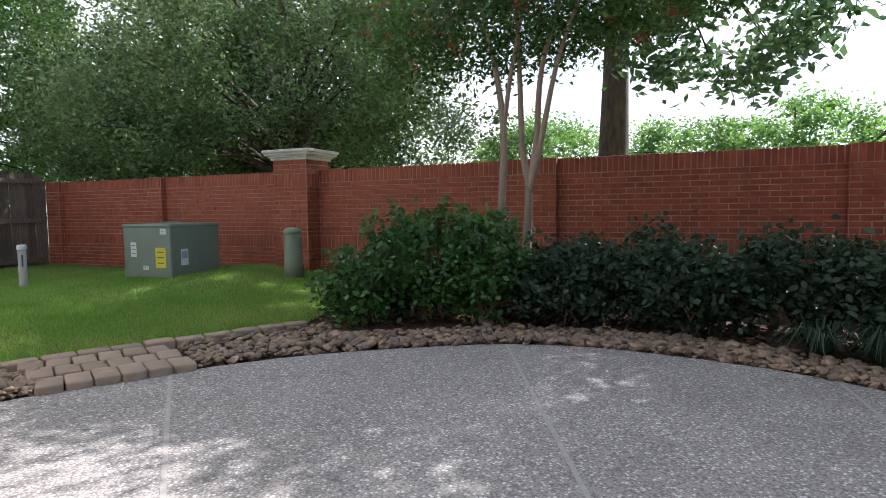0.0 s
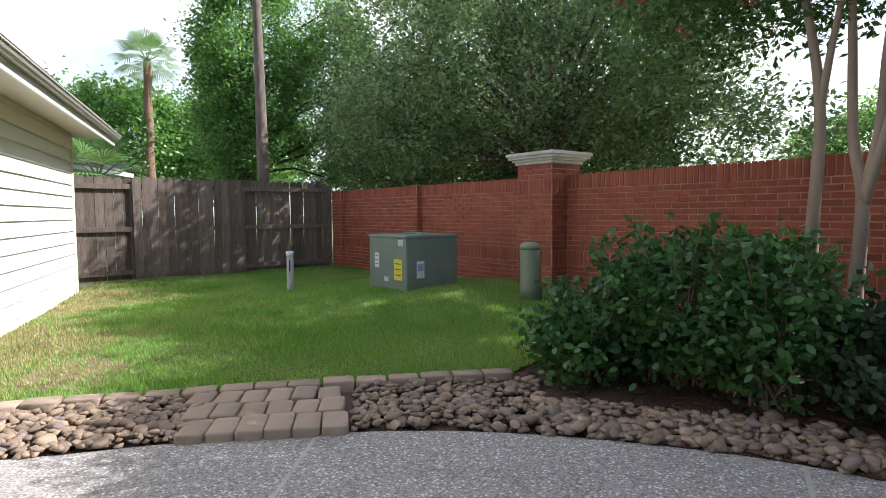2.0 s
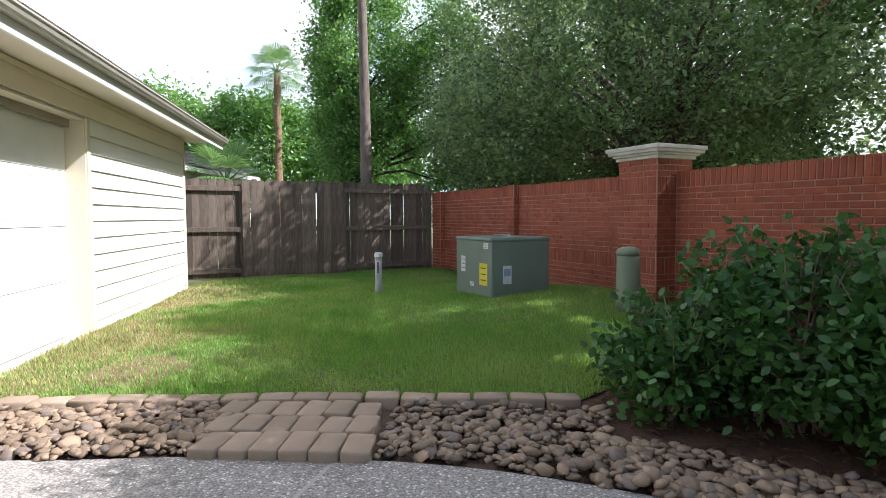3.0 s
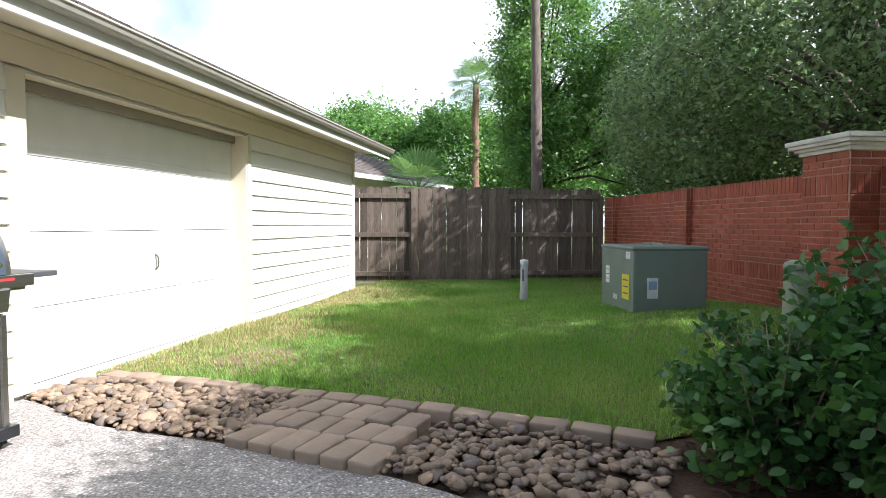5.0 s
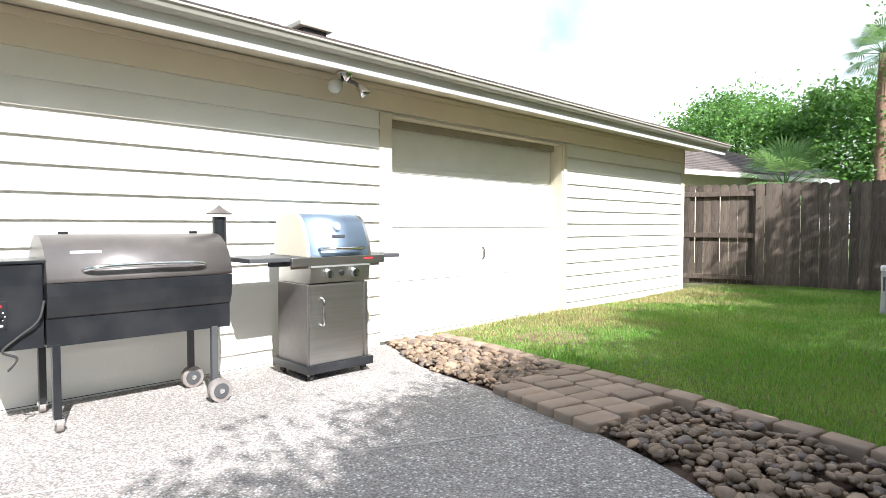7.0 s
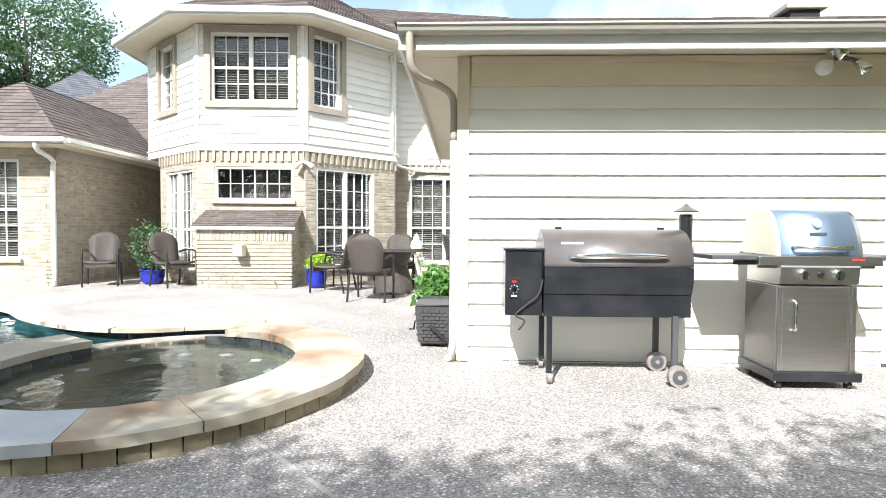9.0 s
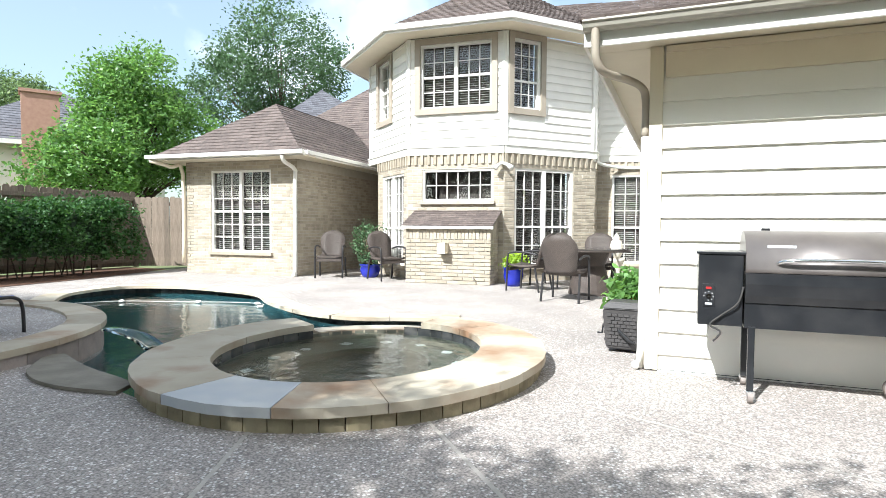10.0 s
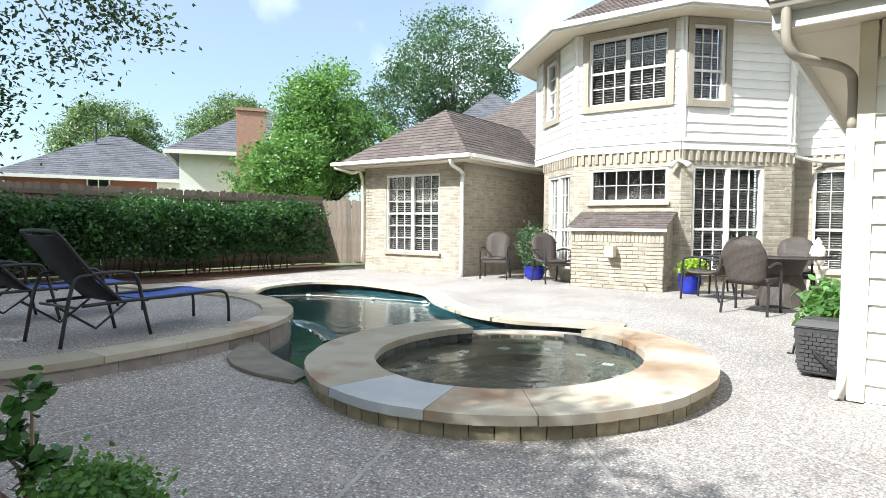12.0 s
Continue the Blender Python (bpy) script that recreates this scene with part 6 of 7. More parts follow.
for x0, x1, nm in ((0.28, 0.74, "side_shelf"), (-0.28, -0.63, "side_shelf")):
    s_ = part("side_shelf", box(((x0 + x1) / 2, 0.0, 0.86), (abs(x1 - x0), 0.42, 0.03), 0.006), M_GREYPLASTIC, gr, "dark grey side shelf")
    part("bracket", box(((x0 * 0.7 + x1 * 0.3), 0.1, 0.825), (abs(x1 - x0) * 0.5, 0.03, 0.035), 0.004), M_GREYPLASTIC, s_)
    part("fascia_plate", box((x0 + (x1 - x0) * 0.16, 0.218, 0.83), (abs(x1 - x0) * 0.32, 0.02, 0.075), 0.004), M_STEEL, s_)
bm = bmesh.new()
arc = [(-0.22, 0.88)] + smooth_line([(-0.22, 1.05), (-0.17, 1.14), (-0.05, 1.178), (0.05, 1.175), (0.11, 1.155), (0.16, 1.105), (0.198, 1.03), (0.224, 0.95), (0.235, 0.875)], 4)
a_ = [bm.verts.new((-0.27, y, z)) for y, z in arc]
b_ = [bm.verts.new((0.27, y, z)) for y, z in arc]
for i in range(len(arc) - 1):
    bm.faces.new((a_[i], a_[i + 1], b_[i + 1], b_[i]))
bmesh.ops.recalc_face_normals(bm, faces=bm.faces)
# The blue of the reflected sky is put into the steel's base colour.
lid = part("lid", bm, mat("sky_tinted_steel", (0.40, 0.50, 0.64), (0.37, 0.46, 0.60), 3, 0.52, 0.02, metal=1.0, stretch=(30, 1, 1)), gr, "curved polished steel lid with the sky's blue in its colour", smooth=True)
lid.modifiers.new("thick", "SOLIDIFY").thickness = 0.012
for x in (-0.285, 0.285):
    part("lid_end", prism([(y, z) for y, z in arc], -0.015, 0.015), M_TRIM if x > 0 else M_STEEL, lid, "pale cast end of the lid").matrix_basis = Matrix(((0, 0, 1, x), (1, 0, 0, 0), (0, 1, 0, 0), (0, 0, 0, 1)))
part("lid_handle", tube([(-0.19, 0.235, 0.925), (-0.19, 0.285, 0.93), (0.19, 0.285, 0.93), (0.19, 0.235, 0.925)], 0.013, 10), M_CHROME, lid, "chrome bar handle", smooth=True)
ga = part("gauge", tube([(0, 0.165, 1.075), (0, 0.193, 1.088)], [0.036, 0.034], 20), M_CHROME, lid, "round lid thermometer")
part("dial", tube([(0, 0.192, 1.0875), (0, 0.196, 1.0895)], 0.028, 20), M_STICKW, ga)
part("badge", box((0, 0.21, 1.015), (0.12, 0.006, 0.022), 0.002), M_INK, lid, "dark maker's badge")
part("red_mark", box((-0.26, 0.247, 0.852), (0.09, 0.004, 0.014)), mat("red_mark", (0.45, 0.04, 0.04), (0.4, 0.04, 0.04), 9, 0.5), gr)
part("firebox", box((0, 0, 0.85), (0.49, 0.42, 0.06), 0.01), M_BLACK, gr)
part("front_rail", box((0, 0.232, 0.842), (0.86, 0.03, 0.06), 0.004), M_STEEL, gr, "stainless rail under the lid")
for x in (0.255, -0.255):
    part("door_strip", box((x, 0.219, 0.395), (0.035, 0.014, 0.56), 0.003), M_STEEL, gr)

# pellet smoker
sm = thing("pellet_smoker", "black barrel pellet smoker on wheels with side hopper", "smoker grill", pose(-1.9, 0.37, 0))
prof = [(0.27 * math.cos(radians(a)), 0.775 + 0.265 * math.sin(radians(a))) for a in range(3, 178, 5)]
bm = bmesh.new()
a_ = [bm.verts.new((-0.49, y, z)) for y, z in prof]
b_ = [bm.verts.new((0.49, y, z)) for y, z in prof]
for i in range(len(prof) - 1):
    bm.faces.new((a_[i], a_[i + 1], b_[i + 1], b_[i]))
bm.faces.new(a_)
bm.faces.new(b_[::-1])
bm.faces.new((a_[0], b_[0], b_[-1], a_[-1]))
bmesh.ops.recalc_face_normals(bm, faces=bm.faces)
sl_ = part("barrel_lid", bm, M_BRONZE, sm, "bronze-grey barrel lid")
for f_ in sl_.data.polygons:
    f_.use_smooth = len(f_.vertices) == 4
low = [(-0.268, 0.785), (0.268, 0.785), (0.27, 0.72), (0.255, 0.65), (0.235, 0.605), (0.225, 0.6), (0.225, 0.45), (-0.225, 0.45), (-0.225, 0.6), (-0.235, 0.605), (-0.255, 0.65), (-0.27, 0.72)]
part("barrel", prism(low, -0.49, 0.49), M_BLACK, sm).matrix_basis = Matrix(((0, 0, 1, 0), (1, 0, 0, 0), (0, 1, 0, 0), (0, 0, 0, 1)))
part("lid_handle", tube(smooth_line([(0.33, 0.245, 0.84), (0.27, 0.3, 0.865), (0.0, 0.305, 0.872), (-0.27, 0.3, 0.865), (-0.33, 0.245, 0.84)], 4), 0.013, 8), M_CHROME, sl_, "long curved steel handle", smooth=True)
part("badge", box((0.3, 0.212, 0.945), (0.15, 0.006, 0.016), 0.002), M_STICKW, sl_, "pale maker's badge")
for x in (0.36, -0.36):
    part("hinge_tab", box((x, -0.02, 1.045), (0.05, 0.02, 0.02), 0.003), M_BLACK, sl_)
hp = part("hopper", box((0.625, 0.06, 0.675), (0.25, 0.34, 0.44), 0.008), M_BLACK, sm, "black pellet hopper box")
part("hopper_lid", box((0.625, 0.06, 0.902), (0.275, 0.36, 0.016), 0.004), M_BLACK, hp)
pnl = part("control_plate", box((0.69, 0.232, 0.64), (0.07, 0.006, 0.14), 0.002), M_BLACK, hp, "small black control plate")
for k in range(7):
    part("mark", box((0.69 + 0.026 * math.cos(0.8 * k), 0.2362, 0.635 + 0.026 * math.sin(0.8 * k)), (0.006, 0.002, 0.006)), M_STICKW, pnl)
part("mark", box((0.69, 0.2362, 0.588), (0.036, 0.002, 0.012)), M_STICKW, pnl)
part("dial", tube([(0.69, 0.236, 0.635), (0.69, 0.25, 0.635)], 0.014, 12), M_CHROME, hp)
part("led_window", box((0.69, 0.237, 0.685), (0.03, 0.004, 0.014)), mat("red_window", (0.4, 0.03, 0.03), (0.3, 0.02, 0.02), 9, 0.3), hp)
part("cord", tube(smooth_line([(0.5, 0.24, 0.7), (0.53, 0.26, 0.6), (0.62, 0.25, 0.52), (0.68, 0.25, 0.46), (0.62, 0.25, 0.42), (0.66, 0.25, 0.36)], 5), 0.006, 6), M_RUBBER, sm, "loose black cord", smooth=True)
for x, y in ((0.45, 0.25), (0.45, -0.2), (-0.39, 0.25), (-0.39, -0.2)):
    lg = part("leg", box((x, y * 0.86, 0.265), (0.038, 0.038, 0.39), 0.004), M_BLACK if x > 0 else M_GREYPLASTIC, sm)
    if x < 0:
        wh = part("wheel", tube([(x - 0.02, y + 0.04, 0.07), (x + 0.0, y + 0.04, 0.07), (x + 0.03, y + 0.04, 0.07)], 0.07, 24), M_RUST, sm, "dusty pale rubber wheel")
        wh.matrix_basis = pose(x, y + 0.04, 0, 0, 0, 90) @ pose(-x, -(y + 0.04), 0)
        part("rim", tube([(x - 0.034, y + 0.04, 0.07), (x + 0.036, y + 0.04, 0.07)], 0.047, 20), M_GREYPLASTIC, wh, "dark grey rim")
        part("hub", tube([(x - 0.04, y + 0.04, 0.07), (x + 0.042, y + 0.04, 0.07)], 0.016, 12), M_CHROME, wh)
    else:
        cs = part("caster", tube([(x - 0.015, y, 0.035), (x + 0.015, y, 0.035)], 0.034, 14), M_RUST, sm, "small worn caster")
        part("fork", box((x, y, 0.06), (0.05, 0.036, 0.03), 0.003), M_CHROME, cs)
sk = part("chimney_pipe", lathe([(0.046, 0.88), (0.046, 1.15)], 18), M_BLACK, sm, "short black chimney pipe")
sk.location = (-0.56, -0.08, 0)
cpz = part("chimney_cap", lathe([(0.085, 1.165), (0.088, 1.172), (0.03, 1.205), (0.008, 1.225), (0.006, 1.23)], 18), M_BRONZE, sm, "cone cap")
cpz.location = (-0.56, -0.08, 0)
part("elbow", tube([(-0.48, -0.08, 0.9), (-0.56, -0.08, 0.9)], 0.045, 14), M_BLACK, sm)


# sun loungers
def lounger(m, label):
    s = thing("sun_lounger", label, "sun lounger", m, "sun loungers on the terrace")
    for x in (-0.27, 0.27):
        part("side_rail", tube(smooth_line([(x, -0.85, 0.0), (x, -0.84, 0.22), (x, -0.78, 0.3), (x, -0.6, 0.315), (x, 0.0, 0.315), (x, 0.55, 0.31)], 4), 0.015, 8), M_FRAME, s, smooth=True)
        part("leg", tube(smooth_line([(x, -0.02, 0.0), (x, 0.05, 0.3), (x, 0.1, 0.5), (x, 0.2, 0.56), (x, 0.5, 0.55), (x, 0.62, 0.48), (x, 0.72, 0.0)], 4), 0.015, 8), M_FRAME, s, smooth=True)
        part("brace", tube([(x, 0.2, 0.3), (x, 0.45, 0.12), (x, 0.74, 0.33)], 0.011, 6), M_FRAME, s)
    for y in (-0.78, 0.0, 0.6):
        part("crossbar", tube([(-0.27, y, 0.3), (0.27, y, 0.3)], 0.012, 6), M_FRAME, s)
    bm = bmesh.new()
    rows = []
    for k in range(9):
        y = -0.78 + k * 0.125
        z = 0.325 - 0.02 * math.sin(math.pi * k / 8)
        rows.append([bm.verts.new((x, y, z - (0.012 if abs(x) < 0.2 else 0))) for x in (-0.255, -0.13, 0, 0.13, 0.255)])
    for a, b in zip(rows, rows[1:]):
        for j in range(4):
            bm.faces.new((a[j], a[j + 1], b[j + 1], b[j]))
    part("seat_sling", bm, M_BLUE, s, "bright blue mesh seat", smooth=True).modifiers.new("t", "SOLIDIFY").thickness = 0.012
    bm = bmesh.new()
    rows = []
    for k in range(7):
        f = k / 6
        rows.append([bm.verts.new((x, 0.24 + 0.46 * f + 0.05 * math.sin(math.pi * f), 0.32 + 0.55 * f)) for x in (-0.255, 0, 0.255)])
    for a, b in zip(rows, rows[1:]):
        for j in range(2):
            bm.faces.new((a[j], a[j + 1], b[j + 1], b[j]))
    part("back_sling", bm, M_SLING, s, "dark mesh back seen from behind", smooth=True).modifiers.new("t", "SOLIDIFY").thickness = 0.012
    part("back_frame", tube(smooth_line([(-0.27, 0.24, 0.32), (-0.27, 0.5, 0.6), (-0.27, 0.7, 0.86), (-0.2, 0.74, 0.9), (0.2, 0.74, 0.9), (0.27, 0.7, 0.86), (0.27, 0.5, 0.6), (0.27, 0.24, 0.32)], 4), 0.015, 8), M_FRAME, s, smooth=True)
    return s


lg1 = lounger(EAST @ pose(4.22, 2.62, 0.118, 0, 0, 12), "dark metal sun lounger with blue mesh seat, back raised")
lg2 = copy_thing(lg1, EAST @ pose(5.62, 2.93, 0.118, 0, 0, 8))
tagged(lg2, "dark metal sun lounger with blue mesh seat near the hedge")


# wicker armchairs
def armchair(m, label):
    s = thing("wicker_armchair", label, "armchair", m, "wicker chairs on the patio")
    for x in (-0.27, 0.27):
        part("leg", tube(smooth_line([(x, 0.28, 0), (x, 0.27, 0.3), (x, 0.26, 0.56), (x, 0.2, 0.63), (x, -0.05, 0.64), (x * 0.98, -0.27, 0.6)], 4), 0.017, 8), M_FRAME, s, smooth=True)
        part("leg", tube([(x, -0.3, 0), (x * 0.96, -0.22, 0.4)], 0.017, 8), M_FRAME, s)
    bm = bmesh.new()
    rows = []
    for k in range(6):
        f = k / 5
        rows.append([bm.verts.new((x, 0.27 - 0.5 * f, 0.40 - 0.03 * math.sin(math.pi * f) + (0.02 if abs(x) > 0.2 else 0))) for x in (-0.25, -0.12, 0, 0.12, 0.25)])
    for a, b in zip(rows, rows[1:]):
        for j in range(4):
            bm.faces.new((a[j], a[j + 1], b[j + 1], b[j]))
    part("seat", bm, M_WICKER, s, smooth=True).modifiers.new("t", "SOLIDIFY").thickness = 0.035
    bm = bmesh.new()
    rows = []
    for k in range(8):
        f = k / 7
        w_ = 0.215 + 0.065 * f if f < 0.72 else 0.262 - 0.06 * ((f - 0.72) / 0.28) ** 2
        rows.append([bm.verts.new((x * w_, -0.22 - 0.16 * f + 0.05 * (1 - abs(x)) * -1, 0.38 + 0.5 * f + 0.07 * (1 - x * x) * f ** 3)) for x in (-1, -0.5, 0, 0.5, 1)])
    for a, b in zip(rows, rows[1:]):
        for j in range(4):
            bm.faces.new((a[j], a[j + 1], b[j + 1], b[j]))
    part("backrest", bm, M_WICKER, s, "woven wicker back", smooth=True).modifiers.new("t", "SOLIDIFY").thickness = 0.025
    part("apron", box((0, 0.25, 0.36), (0.5, 0.025, 0.06), 0.006), M_WICKER, s)
    return s


ch = armchair(EAST @ pose(5.9, -5.0, 0, 0, 0, 28), "brown wicker armchair on thin dark legs by the wall")
for x, y, a, lb in ((4.6, -5.05, 60, "brown wicker armchair beside the blue flower pot"), (0.74, -3.6, 178, "brown wicker armchair with its back to the pool"), (1.6, -4.62, -98, "brown wicker armchair at the side of the table"), (-0.6, -4.62, 85, "brown wicker armchair at the table near the garage"), (0.68, -5.62, 5, "sunlit wicker armchair on the far side of the table"), (1.5, -5.62, -12, "wicker armchair behind the table")):
    tagged(copy_thing(ch, EAST @ pose(x, y, 0, 0, 0, a)), lb)
tb = thing("patio_table", "round glass-topped patio table on a wicker base", "table", EAST @ pose(0.6, -4.62, 0))
part("tabletop", lathe([(0.58, 0.70), (0.61, 0.705), (0.61, 0.72), (0.58, 0.725)], 36), mat("dark_glass_top", (0.06, 0.055, 0.05), (0.05, 0.045, 0.042), 5, 0.08), tb)
part("rim", lathe([(0.6, 0.675), (0.62, 0.68), (0.62, 0.70), (0.6, 0.704)], 36), M_WICKER, tb)
part("base", lathe([(0.34, 0), (0.3, 0.2), (0.22, 0.45), (0.3, 0.67)], 24), M_WICKER, tb)


def pot_plant(name, label, base, r, h, leafmat, leaf, n, radii, seed, potmat=None, category="potted plant"):
    t = thing(name, label, category, EAST @ pose(*base))
    part("pot", lathe([(r * 0.7, 0), (r * 0.85, h * 0.15), (r * 1.05, h * 0.55), (r, h * 0.88), (r * 1.1, h * 0.93), (r * 1.1, h), (r * 0.9, h), (r * 0.85, h * 0.9)], 28), potmat or M_COBALT, t, "glazed cobalt blue pot", smooth=True)
    rng = np.random.default_rng(seed)
    p, cc = clumps(rng, n, 26, (0, 0, h + radii[2] * 0.8), radii, 0.1, 0.3)
    bm = bmesh.new()
    for c in cc[::2]:
        add_tube(bm, [(0, 0, h * 0.9), Vector((0, 0, h)).lerp(Vector(c), 0.5), Vector(c)], [0.008, 0.006, 0.003], 4)
    part("branchwork", bm, M_MYRTLE, t)
    leaves_mesh("foliage", p, leaf, leafmat, t, rng, 0.5, oval=True)
    return t


pot_plant("potted_tree", "bushy green plant in a blue glazed pot", (5.2, -5.38, 0), 0.2, 0.27, M_PINE, 0.055, 80, (0.34, 0.34, 0.5), 81)
pot_plant("potted_plant", "lime green plant in a blue glazed pot by the bump-out", (2.05, -5.15, 0), 0.17, 0.34, M_LIME, 0.06, 40, (0.19, 0.19, 0.1), 82)
ub = thing("stone_finial", "pale carved stone finial on a pedestal", "garden ornament", EAST @ pose(0.42, -5.98, 0))
part("pedestal", lathe([(0.17, 0), (0.17, 0.06), (0.11, 0.1), (0.08, 0.3), (0.12, 0.42), (0.15, 0.46), (0.15, 0.5)], 24), M_STONE, ub, smooth=True)
part("finial", lathe([(0.06, 0.5), (0.09, 0.56), (0.12, 0.68), (0.09, 0.8), (0.05, 0.84), (0.06, 0.87), (0.005, 0.95)], 24), M_STONE, ub, smooth=True)
bk = thing("hose_reel_box", "dark grey woven resin hose box with crank handle", "hose box", pose(-0.62, -0.64, 0, 0, 0, -3))


def frustum(w0, z0, w1, z1):
    bm = bmesh.new()
    lo = [bm.verts.new((a * w0, b * w0, z0)) for a, b in ((-1, -1), (1, -1), (1, 1), (-1, 1))]
    hi = [bm.verts.new((a * w1, b * w1, z1)) for a, b in ((-1, -1), (1, -1), (1, 1), (-1, 1))]
    for k in range(4):
        bm.faces.new((lo[k], lo[(k + 1) % 4], hi[(k + 1) % 4], hi[k]))
    bm.faces.new(hi)
    bm.faces.new(lo[::-1])
    bmesh.ops.bevel(bm, geom=bm.edges[:], offset=0.012, segments=2, affect="EDGES")
    return bm


M_RESIN = mat("dark_resin", (0.06, 0.055, 0.055), (0.045, 0.042, 0.042), 12, 0.45, 0.1)
part("body", frustum(0.135, 0.03, 0.165, 0.37), M_RESIN, bk)
for side in range(4):
    bm = bmesh.new()
    R = Matrix.Rotation(side * math.pi / 2, 4, "Z")
    for k in range(9):
        z = 0.075 + k * 0.031
        y = -(0.135 + 0.03 * (z - 0.03) / 0.34) - 0.003
        for j in range(5):
            x = -0.104 + j * 0.047 + (0.0235 if k % 2 else 0) - 0.006
            add_box(bm, (x, y - 0.003 * ((j + k) % 2), z), (0.04, 0.012, 0.024), R)
    part("woven_panel", bm, M_RESIN, bk)["kind"] = "stuff"
part("lid", frustum(0.175, 0.37, 0.13, 0.425), M_RESIN, bk)
part("crank_handle", tube([(0.15, -0.04, 0.2), (0.19, -0.04, 0.2), (0.2, -0.04, 0.13), (0.24, -0.04, 0.13)], 0.009, 8), M_BLACK, bk)
part("pull_handle", tube([(0.03, 0.19, 0.2), (-0.06, 0.2, 0.12), (-0.1, 0.19, 0.1)], 0.014, 8), M_BLACK, bk)
fp = pot_plant("flowering_plant", "bright green leafy plant with red flowers beside the wall", (-0.5, -1.12, 0), 0.15, 0.28, M_BRIGHT, 0.085, 46, (0.22, 0.24, 0.2), 83)
rng = np.random.default_rng(84)
p, cc = clumps(rng, 7, 7, (0, 0, 0.5), (0.2, 0.22, 0.2), 0.025, 0.7)
leaves_mesh("blossom", p, 0.035, M_FLOWER, fp, rng, 0.7)
fo = thing("fish_ornament", "pale blue-white fish-shaped wall ornament", "wall ornament", HOUSE_POSE @ pose(-5.6, -2.42, 1.75, 0, 0, 0))
part("fish", prism([(0, -0.22), (0.13, -0.05), (0.1, 0.1), (0, 0.3), (-0.1, 0.1), (-0.13, -0.05)], -0.012, 0.012), mat("pale_blue_paint", (0.62, 0.66, 0.68), (0.5, 0.56, 0.6), 8, 0.6), fo).matrix_basis = pose(0, 0.05, 0, 90, 0, 45)

# ---- kerb, pavers, stones, grass ----
stonebed = part("stone_bed", sheet([(-4.2, 0.0)] + PATIO_EDGE[1:30] + [(-3.9, 3.9)] + KERB_LINE[::-1], [], -0.02), M_SOIL)
tagged(stonebed, "band of brown river stones round the patio edge", "stone bed", kind="structure")
kerb = new("kerb")
tagged(kerb, "low kerb of tan concrete blocks along the lawn", "kerb", kind="structure")
rng = np.random.default_rng(91)


def cushion(sx, sy, h, round_=0.18):
    """A paving block with a pillowed top."""
    bm = bmesh.new()
    rings = []
    for f, z in ((1.0, -0.05), (1.0, h * 0.72), (0.975, h * 0.92), (0.9, h)):
        x, y = sx / 2 - (1 - f) * min(sx, sy) * 0.5, sy / 2 - (1 - f) * min(sx, sy) * 0.5
        c = min(x, y) * round_
        rings.append([bm.verts.new((a, b, z)) for a, b in ((-x + c, -y), (x - c, -y), (x, -y + c), (x, y - c), (x - c, y), (-x + c, y), (-x, y - c), (-x, -y + c))])
    for a, b in zip(rings, rings[1:]):
        for k in range(8):
            bm.faces.new((a[k], a[(k + 1) % 8], b[(k + 1) % 8], b[k]))
    bm.faces.new(rings[-1])
    me = bpy.data.meshes.new("paver")
    bm.to_mesh(me)
    bm.free()
    me.materials.append(M_PAVER)
    me.polygons.foreach_set("use_smooth", [True] * len(me.polygons))
    return me


KB = cushion(0.205, 0.13, 0.058)
acc, last = 0.0, Vector(KERB_LINE[0])
fine = smooth_line(KERB_LINE, 8)
for a, b in zip(fine, fine[1:]):
    a, b = Vector(a), Vector(b)
    acc += (b - a).length
    if acc >= 0.212:
        acc = 0.0
        o = new("kerb_block", KB)
        o.parent = kerb
        d = b - a
        o.matrix_basis = pose(b.x, b.y, rng.uniform(-0.012, 0.004), rng.uniform(-2, 2), rng.uniform(-2, 2), math.degrees(math.atan2(d.y, d.x)) + rng.uniform(-3, 3))
steps = new("paver_path")
tagged(steps, "small path of weathered tan concrete pavers through the stones", "paving", kind="structure")
PA, PB, PC, PD = Vector((-3.65, 1.73)), Vector((-3.44, 2.58)), Vector((-4.22, 2.68)), Vector((-4.40, 1.76))
PM = cushion(0.142, 0.252, 0.055, 0.22)
PX = Vector(PB - PA).normalized()
for i in range(6):
    for j in range(3):
        u, v = (i + 0.5) / 6, (j + 0.5) / 3
        p = PA.lerp(PB, u).lerp(PD.lerp(PC, u), v)
        o = new("paver", PM)
        o.parent = steps
        o.matrix_basis = pose(p.x, p.y, rng.uniform(-0.012, 0.002), rng.uniform(-1.5, 1.5), rng.uniform(-1.5, 1.5), math.degrees(math.atan2(PX.y, PX.x)) + rng.uniform(-2.5, 2.5)) @ Matrix.Diagonal((1, 1 + 0.06 * rng.uniform(-1, 1), 1, 1))

# river stones
protos = []
for k in range(7):
    bm = bmesh.new()
    bmesh.ops.create_icosphere(bm, subdivisions=2, radius=1.0)
    for v in bm.verts:
        n_ = noise.noise(v.co * 1.3 + Vector((k * 7.1, 0, 0))) + 0.5 * noise.noise(v.co * 2.9 + Vector((0, k * 5.3, 0)))
        v.co *= 1 + 0.36 * n_
        v.co.x *= 1.25
        v.co.z *= 0.62
    me = bpy.data.meshes.new("river_stone")
    bm.to_mesh(me)
    bm.free()
    me.materials.append(M_PEBBLES)
    me.polygons.foreach_set("use_smooth", [True] * len(me.polygons))
    protos.append(me)
spots = []
EP = [Vector(p) for p in PATIO_EDGE]
KP = [Vector(p) for p in KERB_LINE]
